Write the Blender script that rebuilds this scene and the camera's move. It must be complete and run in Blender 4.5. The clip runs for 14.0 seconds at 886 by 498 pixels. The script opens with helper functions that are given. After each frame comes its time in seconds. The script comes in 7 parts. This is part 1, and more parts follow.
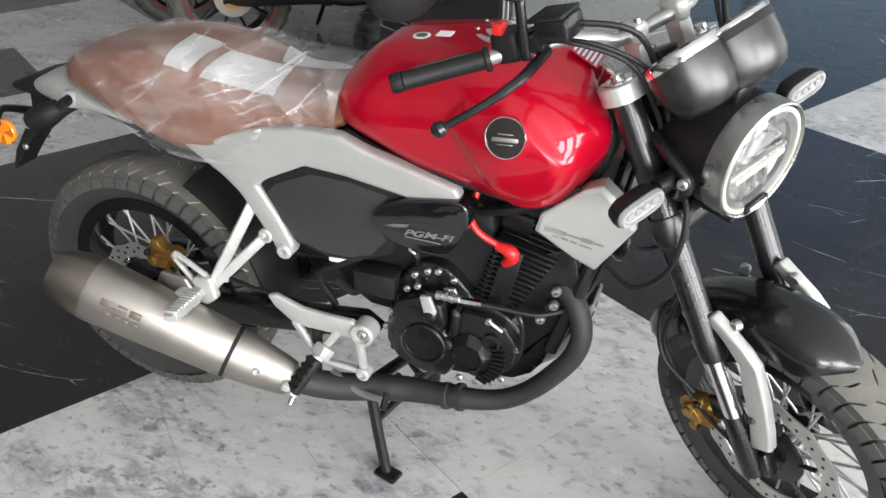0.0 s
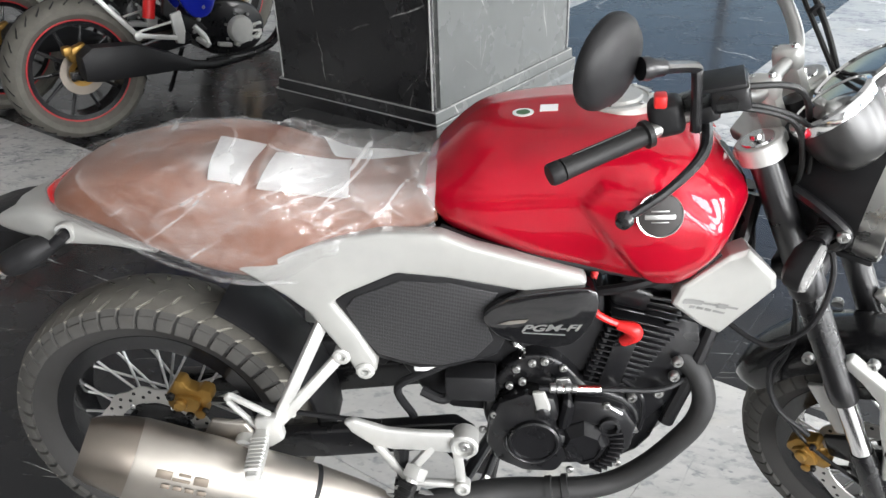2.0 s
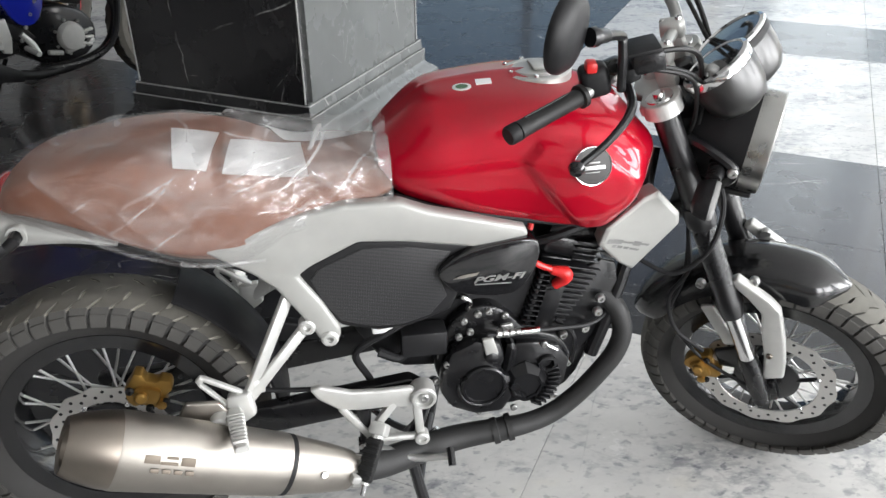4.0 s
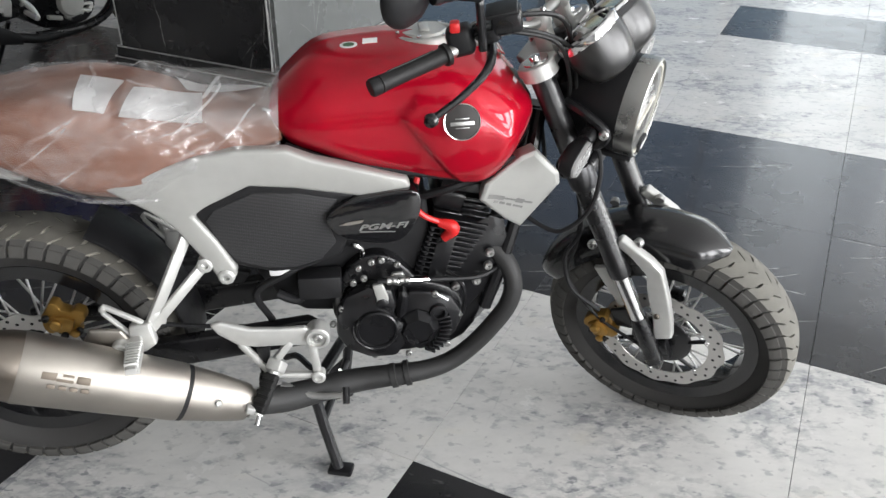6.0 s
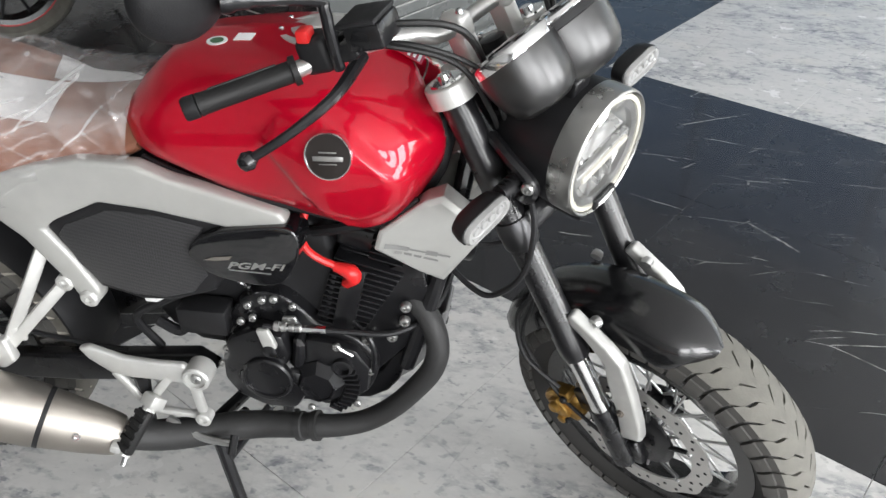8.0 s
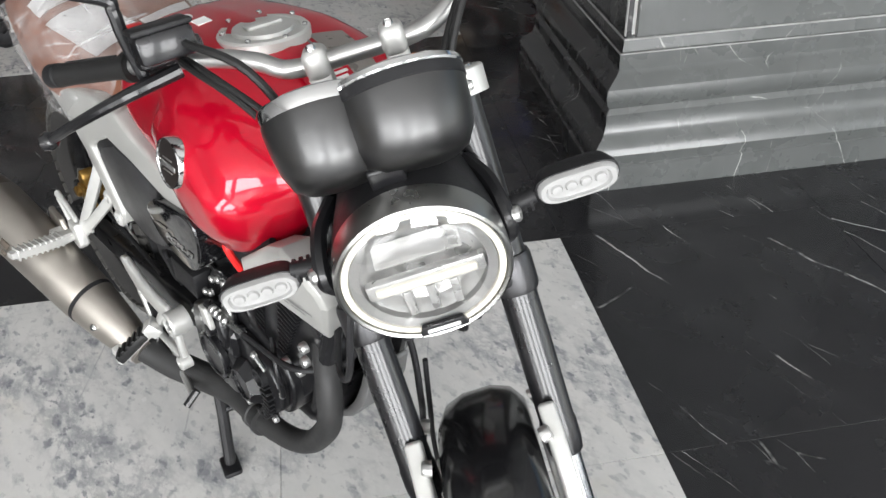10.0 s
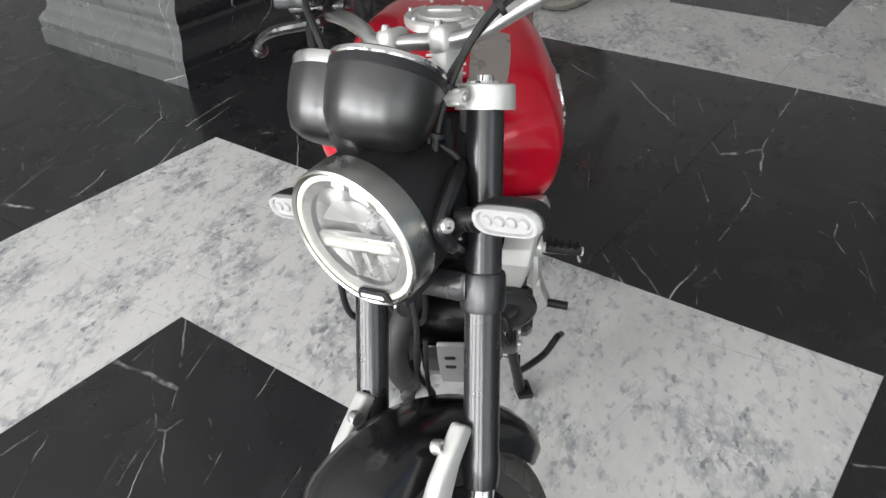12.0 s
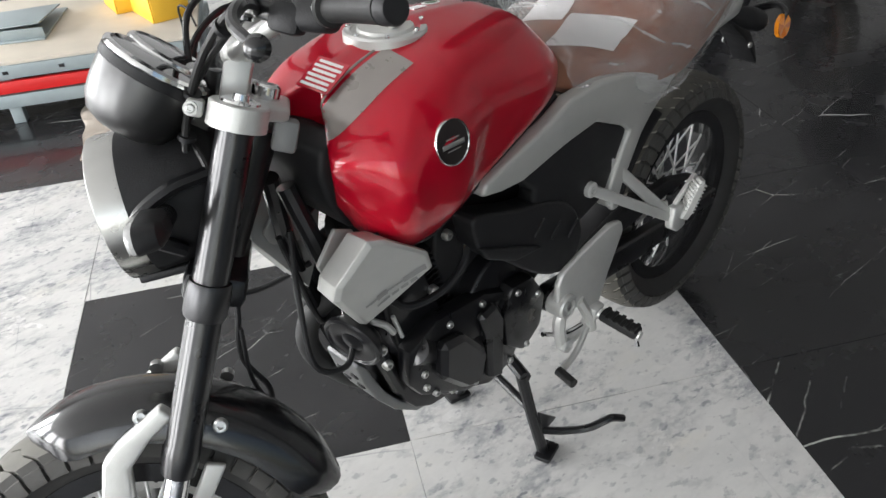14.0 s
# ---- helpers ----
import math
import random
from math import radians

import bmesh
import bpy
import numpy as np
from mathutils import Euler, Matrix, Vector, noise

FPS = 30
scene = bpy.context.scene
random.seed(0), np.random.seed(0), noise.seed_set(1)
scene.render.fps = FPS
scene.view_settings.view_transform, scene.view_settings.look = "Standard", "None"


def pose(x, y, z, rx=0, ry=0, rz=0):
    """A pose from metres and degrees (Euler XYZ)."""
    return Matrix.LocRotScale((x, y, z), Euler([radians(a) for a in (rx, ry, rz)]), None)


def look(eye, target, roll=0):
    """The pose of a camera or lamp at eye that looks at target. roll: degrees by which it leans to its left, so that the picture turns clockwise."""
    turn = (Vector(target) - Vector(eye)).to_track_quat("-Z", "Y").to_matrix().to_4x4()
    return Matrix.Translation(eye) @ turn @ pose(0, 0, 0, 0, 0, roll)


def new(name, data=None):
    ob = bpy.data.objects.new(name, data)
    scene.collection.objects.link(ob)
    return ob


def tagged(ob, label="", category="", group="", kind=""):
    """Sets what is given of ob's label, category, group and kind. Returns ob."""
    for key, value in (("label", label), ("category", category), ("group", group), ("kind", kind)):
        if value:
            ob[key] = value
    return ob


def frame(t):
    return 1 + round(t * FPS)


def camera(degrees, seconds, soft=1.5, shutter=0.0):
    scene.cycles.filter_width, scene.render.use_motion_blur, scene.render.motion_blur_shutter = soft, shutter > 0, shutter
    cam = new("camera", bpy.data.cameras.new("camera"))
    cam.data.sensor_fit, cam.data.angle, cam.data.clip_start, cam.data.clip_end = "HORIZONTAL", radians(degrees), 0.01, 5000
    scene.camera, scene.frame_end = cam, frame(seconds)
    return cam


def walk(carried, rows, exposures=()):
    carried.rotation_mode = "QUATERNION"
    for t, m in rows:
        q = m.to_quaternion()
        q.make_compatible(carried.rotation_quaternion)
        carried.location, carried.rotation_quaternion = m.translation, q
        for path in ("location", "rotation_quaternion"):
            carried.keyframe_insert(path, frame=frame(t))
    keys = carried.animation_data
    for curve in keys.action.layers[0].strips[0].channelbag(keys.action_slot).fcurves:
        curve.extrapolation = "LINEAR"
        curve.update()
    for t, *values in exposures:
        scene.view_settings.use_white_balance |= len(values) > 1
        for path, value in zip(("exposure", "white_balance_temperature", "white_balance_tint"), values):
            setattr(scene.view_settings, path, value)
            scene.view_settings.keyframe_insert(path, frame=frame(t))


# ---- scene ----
from mathutils.bvhtree import BVHTree

cam = camera(56.9, 14.0)
PATH = [
    (0, (1.2598, -1.2174, 1.3648), (0.5176, 0.325, 0.3303), -0.46),
    (0.5, (1.1301, -1.3229, 1.3849), (0.5152, 0.2732, 0.3484), 0.18),
    (1, (1.0329, -1.3266, 1.3839), (0.491, 0.3144, 0.3771), -0.08),
    (1.5, (0.8742, -1.25, 1.3821), (0.4156, 0.4399, 0.4156), -1.24),
    (2, (0.733, -1.1912, 1.3913), (0.4182, 0.5248, 0.4135), -1.96),
    (2.2, (0.6859, -1.1881, 1.4012), (0.4248, 0.5244, 0.4016), -2.36),
    (4.3, (0.5188, -1.3755, 1.4098), (0.6529, 0.3604, 0.4256), -0.43),
    (4.5, (0.5749, -1.3948, 1.4153), (0.6912, 0.3413, 0.429), -0.22),
    (5, (0.7046, -1.4641, 1.3978), (0.7704, 0.2754, 0.4129), 0.08),
    (5.5, (0.7666, -1.5085, 1.4046), (0.8193, 0.2292, 0.4159), 0.18),
    (6, (0.7819, -1.478, 1.3979), (0.8275, 0.2449, 0.3831), 0.43),
    (6.5, (0.8192, -1.3232, 1.3856), (0.8353, 0.374, 0.3276), 0.32),
    (7, (0.8886, -1.2071, 1.3868), (0.823, 0.4691, 0.2977), -0.05),
    (7.5, (1.0523, -1.1072, 1.377), (0.8433, 0.5452, 0.2698), -0.36),
    (8, (1.2177, -1.0461, 1.3842), (0.8408, 0.5538, 0.2448), -0.57),
    (8.5, (1.3108, -0.9098, 1.3669), (0.7742, 0.6185, 0.1938), -0.03),
    (8.7, (1.3475, -0.7996, 1.3521), (0.7319, 0.6897, 0.1675), 0.16),
    (10.8, (2.0102, -0.2185, 1.3822), (0.4109, 0.2129, 0.2614), -2.82),
    (11, (2.0402, -0.1533, 1.3727), (0.4059, 0.1587, 0.2629), -2.59),
    (11.5, (2.0647, 0.0795, 1.3787), (0.4014, 0.0657, 0.2682), -2.77),
    (12, (1.9928, 0.247, 1.3702), (0.3602, -0.059, 0.2561), -2.67),
    (12.5, (1.8559, 0.4291, 1.3762), (0.3208, -0.1744, 0.245), -3.48),
    (13, (1.7378, 0.6345, 1.3717), (0.3563, -0.2614, 0.2364), -4.30),
    (13.5, (1.6321, 0.8546, 1.3846), (0.42, -0.2615, 0.2508), -4.90),
    (14, (1.4568, 0.9949, 1.3653), (0.434, -0.3132, 0.2504), -4.82),
]
walk(cam, [(t, look(eye, target, roll)) for t, eye, target, roll in PATH],
     exposures=[(0.0, -0.20), (1.0, -0.15), (1.5, 0.02), (2.2, 0.16), (4.3, -0.30), (4.6, -0.37), (6.5, -0.40), (8.0, -0.32), (8.7, -0.29), (11.0, -0.16), (12.5, -0.18), (14.0, -0.04)])

# ---- light: daylight from glazed shop fronts ahead of and beside the motorcycle ----
world = bpy.data.worlds.new("world")
scene.world = world
world.use_nodes = True
wn = world.node_tree
sky = wn.nodes.new("ShaderNodeTexSky")
sky.sky_type = "NISHITA"
sky.sun_disc = False
sky.sun_elevation, sky.sun_rotation = radians(48), radians(60)
wn.links.new(sky.outputs[0], wn.nodes["Background"].inputs[0])
wn.nodes["Background"].inputs[1].default_value = 0.12

# plan of the floor: square tiles of 0.8 m, counted a along G1 and b along G2 from the corner U
TILE = 0.80
U = Vector((-0.695, -1.130, 0))
G1, G2 = Vector((0.4615, 0.8871, 0)), Vector((0.8871, -0.4615, 0))


def grid(a, b, z=0.0):
    return U + G1 * (a * TILE) + G2 * (b * TILE) + Vector((0, 0, z))


GRID = Matrix(((G2.x, G1.x, 0, U.x), (G2.y, G1.y, 0, U.y), (0, 0, 1, 0), (0, 0, 0, 1)))   # local x runs along b, y along a


def lamp(name, a, b, z, aim, sx, sy, power, colour=(1, 1, 1)):
    d = bpy.data.lights.new(name, "AREA")
    d.shape, d.size, d.size_y, d.energy, d.color = "RECTANGLE", sx, sy, power, colour
    ob = new(name, d)
    ob.matrix_world = look(grid(a, b, z), aim)
    return ob


A0, A1, B0, B1, HIGH = -10.0, 11.0, -10.0, 11.0, 4.2   # the hall, in tiles and metres
for a_ in (-5.6, -1.1, 3.4, 7.9):
    lamp("daylight_front", a_, B1 - 0.3, 2.05, grid(a_ * 0.6 + 0.8, 0, 0.6), 2.4, 3.5, 520, (0.99, 0.99, 1.0))
lamp("daylight_side", A1 - 0.3, 4.6, 2.0, grid(2.0, 3.0, 1.2), 5.6, 3.4, 88, (0.97, 0.99, 1.0))
for b_ in (1.7, 3.2, 4.7):
    lamp("daylight_side_pane", A1 - 0.35, b_, 1.85, grid(2.0, b_ * 0.6, 1.0), 0.85, 2.9, 9, (0.97, 0.99, 1.0))

# ---- materials ----


def mat(name, colour, rough=0.5, metal=0.0, vary=0.08, scale=30.0, bump=0.0, bscale=200.0, coat=0.0, **more):
    """A surface with two scales of variation in colour and roughness and a fine relief."""
    m = bpy.data.materials.new(name)
    m.use_nodes = True
    n, l = m.node_tree.nodes, m.node_tree.links
    b = n["Principled BSDF"]
    co = n.new("ShaderNodeTexCoord")
    n1, n2 = n.new("ShaderNodeTexNoise"), n.new("ShaderNodeTexNoise")
    n1.inputs["Scale"].default_value, n1.inputs["Detail"].default_value = scale, 6
    n2.inputs["Scale"].default_value, n2.inputs["Detail"].default_value = scale / 7, 4
    l.new(co.outputs["Object"], n1.inputs["Vector"])
    l.new(co.outputs["Object"], n2.inputs["Vector"])
    mean = n.new("ShaderNodeMath")
    mean.operation = "ADD"
    l.new(n1.outputs["Fac"], mean.inputs[0])
    l.new(n2.outputs["Fac"], mean.inputs[1])
    ramp = n.new("ShaderNodeMapRange")
    ramp.inputs["From Min"].default_value, ramp.inputs["From Max"].default_value = 0.6, 1.4
    ramp.inputs["To Min"].default_value, ramp.inputs["To Max"].default_value = 1 - vary, 1 + vary
    l.new(mean.outputs[0], ramp.inputs["Value"])
    mix = n.new("ShaderNodeVectorMath")
    mix.operation = "SCALE"
    mix.inputs[0].default_value = colour
    l.new(ramp.outputs[0], mix.inputs["Scale"])
    l.new(mix.outputs[0], b.inputs["Base Color"])
    rr = n.new("ShaderNodeMapRange")
    rr.inputs["From Min"].default_value, rr.inputs["From Max"].default_value = 0.6, 1.4
    rr.inputs["To Min"].default_value, rr.inputs["To Max"].default_value = rough * 0.8, min(1, rough * 1.2)
    l.new(mean.outputs[0], rr.inputs["Value"])
    l.new(rr.outputs[0], b.inputs["Roughness"])
    b.inputs["Metallic"].default_value = metal
    b.inputs["Coat Weight"].default_value = coat
    b.inputs["Coat Roughness"].default_value = 0.04
    for key, value in more.items():
        b.inputs[key.replace("_", " ")].default_value = value
    if bump:
        nb, bu = n.new("ShaderNodeTexNoise"), n.new("ShaderNodeBump")
        nb.inputs["Scale"].default_value, nb.inputs["Detail"].default_value = bscale, 4
        l.new(co.outputs["Object"], nb.inputs["Vector"])
        bu.inputs["Strength"].default_value, bu.inputs["Distance"].default_value = bump, 0.002
        l.new(nb.outputs["Fac"], bu.inputs["Height"])
        l.new(bu.outputs[0], b.inputs["Normal"])
    return m


def marble(name, base, dark, vein, veins, speck, rough, wide):
    """Polished marble: cloudy ground, specks gathered in bands, and thin veins; each tile differs."""
    m = bpy.data.materials.new(name)
    m.use_nodes = True
    n, l = m.node_tree.nodes, m.node_tree.links
    b = n["Principled BSDF"]
    geo, info = n.new("ShaderNodeNewGeometry"), n.new("ShaderNodeObjectInfo")
    off = n.new("ShaderNodeVectorMath")
    off.operation = "MULTIPLY_ADD"
    l.new(info.outputs["Random"], off.inputs[0])
    off.inputs[1].default_value = (3.7, 5.1, 2.3) if veins > 0.5 else (0.0, 0.0, 0.0)
    l.new(geo.outputs["Position"], off.inputs[2])

    def noise_of(scale, detail, rough_=0.6, stretch=(1, 1, 1), turn=0.0):
        mp = n.new("ShaderNodeMapping")
        mp.inputs["Scale"].default_value, mp.inputs["Rotation"].default_value = stretch, (0, 0, turn)
        l.new(off.outputs[0], mp.inputs[0])
        t = n.new("ShaderNodeTexNoise")
        t.inputs["Scale"].default_value, t.inputs["Detail"].default_value, t.inputs["Roughness"].default_value = scale, detail, rough_
        l.new(mp.outputs[0], t.inputs["Vector"])
        return t.outputs["Fac"]

    def band(value, lo, hi):
        r = n.new("ShaderNodeMapRange")
        r.interpolation_type = "SMOOTHSTEP"
        r.inputs["From Min"].default_value, r.inputs["From Max"].default_value = lo, hi
        l.new(value, r.inputs["Value"])
        return r.outputs[0]

    def calc(op, p, q):
        c = n.new("ShaderNodeMath")
        c.operation = op
        for k, v in ((0, p), (1, q)):
            if isinstance(v, (int, float)):
                c.inputs[k].default_value = v
            else:
                l.new(v, c.inputs[k])
        return c.outputs[0]

    def mixed(fac, p, q):
        x = n.new("ShaderNodeMix")
        x.data_type = "RGBA"
        l.new(fac, x.inputs["Factor"])
        for k, v in ((6, p), (7, q)):
            if isinstance(v, tuple):
                x.inputs[k].default_value = (*v, 1)
            else:
                l.new(v, x.inputs[k])
        return x.outputs[2]

    def lines(spacing, turn, distort, thin):
        mp, w = n.new("ShaderNodeMapping"), n.new("ShaderNodeTexWave")
        mp.inputs["Rotation"].default_value = (0, 0, turn)
        l.new(off.outputs[0], mp.inputs[0])
        l.new(mp.outputs[0], w.inputs["Vector"])
        if veins > 0.5:
            mp.inputs["Rotation"].default_value = (0.6, 0.45, turn)
        w.wave_type, w.bands_direction = "BANDS", "X"
        for key, v in (("Scale", 0.314 / spacing), ("Distortion", distort), ("Detail", 3.0), ("Detail Scale", 1.5), ("Detail Roughness", 0.62)):
            w.inputs[key].default_value = v
        return band(w.outputs["Fac"], 1 - thin, 1 - thin * 0.3)

    cloud = band(noise_of(2.6, 6, 0.65, (1.0, 2.4, 1), 0.5), 0.45, 0.75)
    colour = mixed(calc("MULTIPLY", cloud, 0.45), base, dark)
    if veins < 0.5:
        tint = band(noise_of(3.4, 5, 0.6, (1.0, 1.8, 1), 2.0), 0.55, 0.75)
        colour = mixed(calc("MULTIPLY", tint, 0.5), colour, (0.62, 0.59, 0.51))
        patch = band(noise_of(2.1, 5, 0.68, (1.0, 1.9, 1), 1.0), 0.45, 0.62)
        for scale, turn, share in ((3.2, 0.6, 0.55), (7.5, 2.1, 0.42)):
            net = calc("SUBTRACT", 1.0, band(calc("ABSOLUTE", calc("SUBTRACT", noise_of(scale, 8, 0.66, (1, 1.8, 1), turn), 0.5), 0.0), 0.0, 0.060))
            colour = mixed(calc("MULTIPLY", calc("MULTIPLY", net, calc("ADD", calc("MULTIPLY", patch, 0.85), 0.08)), share), colour, vein)
        haze = band(noise_of(5.5, 6, 0.7, (1, 1.6, 1), 0.3), 0.50, 0.72)
        colour = mixed(calc("MULTIPLY", calc("MULTIPLY", haze, calc("ADD", calc("MULTIPLY", patch, 0.6), 0.20)), 0.66), colour, (0.30, 0.31, 0.32))
        for scale, lo, share in ((15, 0.570, 0.72), (30, 0.585, 0.90)):
            specks = band(noise_of(scale, 3, 0.55, (1, 1.6, 1), 0.8), lo, lo + 0.07)
            colour = mixed(calc("MULTIPLY", calc("MULTIPLY", specks, calc("ADD", calc("MULTIPLY", patch, 0.60), 0.34)), speck * share), colour, vein)
        families = ((0.37, 0.19, 0.5, 0.0016, 0.46), (-0.94, 0.27, 0.6, 0.0009, 0.42))
    if veins > 0.5:
        b.inputs["Specular IOR Level"].default_value = 0.45
        b.inputs["Coat Weight"].default_value, b.inputs["Coat Roughness"].default_value = 0.22, 0.06
        for scale, turn, thin, lo, share in ((1.1, 0.5, wide * 0.60, 0.49, 0.72), (1.7, 1.9, wide * 0.48, 0.51, 0.58), (3.4, 2.7, wide * 0.42, 0.55, 0.38)):
            wob, mp, cell = n.new("ShaderNodeTexNoise"), n.new("ShaderNodeMapping"), n.new("ShaderNodeTexVoronoi")
            wob.inputs["Scale"].default_value, wob.inputs["Detail"].default_value = 6.0, 5.0
            mp.inputs["Rotation"].default_value, mp.inputs["Scale"].default_value = (0.3, 0.25, turn), (0.42, 2.0, 0.8)
            add = n.new("ShaderNodeVectorMath")
            add.operation = "MULTIPLY_ADD"
            l.new(off.outputs[0], wob.inputs["Vector"])
            l.new(wob.outputs["Color"], add.inputs[0])
            add.inputs[1].default_value = (0.035, 0.035, 0.035)
            l.new(off.outputs[0], add.inputs[2])
            l.new(add.outputs[0], mp.inputs[0])
            l.new(mp.outputs[0], cell.inputs["Vector"])
            cell.feature, cell.inputs["Scale"].default_value = "DISTANCE_TO_EDGE", scale
            crack = calc("SUBTRACT", 1.0, band(cell.outputs["Distance"], thin * scale * 0.3, thin * scale))
            some = band(noise_of(2.2 + scale * 0.4, 5, 0.7, (1, 1, 1), turn + 1), lo, lo + 0.13)
            colour = mixed(calc("MULTIPLY", calc("MULTIPLY", crack, some), share), colour, vein)
        fleck = n.new("ShaderNodeTexVoronoi")
        l.new(off.outputs[0], fleck.inputs["Vector"])
        fleck.inputs["Scale"].default_value = 7.0
        dots = calc("SUBTRACT", 1.0, band(fleck.outputs["Distance"], 0.02, 0.05))
        colour = mixed(calc("MULTIPLY", calc("MULTIPLY", dots, band(noise_of(3.0, 4, 0.6), 0.50, 0.62)), 0.45), colour, vein)
        families = ()
    for turn, spacing, distort, thin, share in families:
        broken = band(noise_of(1.7, 5, 0.7, (1, 1, 1), turn + 1), 0.50, 0.66)
        colour = mixed(calc("MULTIPLY", calc("MULTIPLY", lines(spacing, turn, distort, thin), broken), share), colour, vein)
    l.new(colour, b.inputs["Base Color"])
    smear = band(noise_of(5, 5, 0.6), 0.3, 0.8)
    l.new(calc("ADD", calc("MULTIPLY", smear, 0.10), rough), b.inputs["Roughness"])
    return m


WHITE_MARBLE = marble("white_marble", (0.585, 0.58, 0.56), (0.42, 0.425, 0.425), (0.17, 0.18, 0.20), 0.2, 0.85, 0.20, 0.008)
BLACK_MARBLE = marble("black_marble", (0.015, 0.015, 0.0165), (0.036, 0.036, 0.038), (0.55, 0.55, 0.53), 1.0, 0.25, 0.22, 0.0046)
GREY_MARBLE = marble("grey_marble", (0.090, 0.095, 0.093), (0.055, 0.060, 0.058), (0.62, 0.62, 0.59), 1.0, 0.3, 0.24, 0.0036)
PALEEDGE = mat("pale_marble_edge", (0.27, 0.27, 0.265), 0.6, vary=0.5, scale=9)
PLASTER = mat("plaster", (0.50, 0.50, 0.485), 0.7, vary=0.06, scale=6, bump=0.15, bscale=80)
UNSEENWALL = mat("grey_unseen_wall", (0.36, 0.36, 0.36), 0.6, vary=0.12, scale=5, bump=0.1, bscale=60)
CEILING = mat("ceiling_paint", (0.75, 0.75, 0.74), 0.8, vary=0.03, scale=4)
MULLION = mat("mullion_metal", (0.25, 0.25, 0.26), 0.4, 0.6)
RED = mat("candy_red_paint", (0.45, 0.001, 0.017), 0.38, 0.25, vary=0.05, scale=12, coat=0.9, Specular_IOR_Level=0.12)
STRIPE = mat("stripe_grey", (0.27, 0.24, 0.22), 0.3, 0.4, vary=0.05, coat=1.0)
SILVER = mat("silver_paint", (0.40, 0.40, 0.382), 0.42, 0.25, vary=0.06, scale=40, bump=0.05, bscale=500)
ALLOY = mat("cast_alloy", (0.56, 0.56, 0.54), 0.42, 0.50, vary=0.08, scale=50, bump=0.12, bscale=400)
CHROME = mat("chrome", (0.75, 0.75, 0.75), 0.12, 1.0, vary=0.05)
STEEL = mat("brushed_steel", (0.385, 0.36, 0.325), 0.46, 1.0, vary=0.12, scale=18, bump=0.06, bscale=600)
BURNT = mat("burnt_steel", (0.25, 0.22, 0.19), 0.38, 1.0, vary=0.15, scale=14)
BLACK = mat("satin_black_paint", (0.008, 0.008, 0.009), 0.30, vary=0.2, scale=30, bump=0.08, bscale=300, coat=0.3, Specular_IOR_Level=0.3)
SATIN = mat("satin_steel", (0.48, 0.48, 0.47), 0.32, 0.9, vary=0.1, scale=30, bump=0.08, bscale=500)
SKIDGREY = mat("grey_coated_plate", (0.20, 0.20, 0.20), 0.5, 0.4, vary=0.12, scale=25, bump=0.15)
TUBE = mat("fork_tube_black", (0.009, 0.009, 0.010), 0.30, vary=0.2, coat=0.28)
GLOSS = mat("gloss_black_paint", (0.008, 0.008, 0.009), 0.22, vary=0.2, coat=0.35)
PIANO = mat("piano_black_plastic", (0.006, 0.006, 0.007), 0.08, vary=0.15, coat=0.8)
MUFFLERINK = mat("brown_grey_etching", (0.15, 0.125, 0.10), 0.5, 0.6)
SHROUDINK = mat("pale_grey_print", (0.19, 0.19, 0.185), 0.5)
DISC = mat("ground_disc_steel", (0.52, 0.51, 0.49), 0.42, 0.7, vary=0.08, scale=40)
MATT = mat("matt_black_plastic", (0.012, 0.012, 0.013), 0.50, vary=0.15, scale=40, bump=0.18, bscale=500, Specular_IOR_Level=0.28)
RINGSTEEL = mat("polished_ring_steel", (0.40, 0.40, 0.385), 0.29, 1.0, vary=0.08, scale=40)
ZINC = mat("zinc_plated_steel", (0.62, 0.62, 0.61), 0.36, 0.65, vary=0.08, scale=60)
BOLT = mat("dull_plated_bolt", (0.46, 0.46, 0.45), 0.34, 0.85, vary=0.15, scale=80)
GREYBLACK = mat("brushed_dark_metal", (0.065, 0.065, 0.067), 0.36, 0.9, vary=0.15, scale=20)
SHOULDER = mat("worn_shoulder_rubber", (0.055, 0.053, 0.049), 0.8, vary=0.25, scale=25, bump=0.2, bscale=250)
RUBBER = mat("tyre_rubber", (0.025, 0.024, 0.023), 0.75, vary=0.25, scale=25, bump=0.2, bscale=250)
GROOVE = mat("pale_groove_floor", (0.38, 0.36, 0.31), 0.95, vary=0.3, scale=40)
TREAD = mat("brown_grey_tread_rubber", (0.108, 0.102, 0.088), 0.8, vary=0.35, scale=30, bump=0.25, bscale=250)
DUSTY = mat("dusty_tread_rubber", (0.122, 0.118, 0.104), 0.85, vary=0.35, scale=30, bump=0.25, bscale=250)
GRIP = mat("grip_rubber", (0.010, 0.010, 0.010), 0.5, vary=0.1, bump=0.25, bscale=700, Specular_IOR_Level=0.35)
GOLD = mat("gold_caliper", (0.32, 0.185, 0.045), 0.38, 0.7, vary=0.15, scale=60, bump=0.1)
LEATHER = mat("brown_leather", (0.205, 0.083, 0.048), 0.48, vary=0.15, scale=25, bump=0.3, bscale=450)
HEADER = mat("header_coating", (0.028, 0.028, 0.028), 0.6, 0.2, vary=0.2, scale=30, bump=0.15)
REDPLASTIC = mat("red_plastic", (0.62, 0.02, 0.02), 0.35, vary=0.05)
REDLENS = mat("red_lens", (0.55, 0.01, 0.012), 0.1, vary=0.05, coat=1.0)
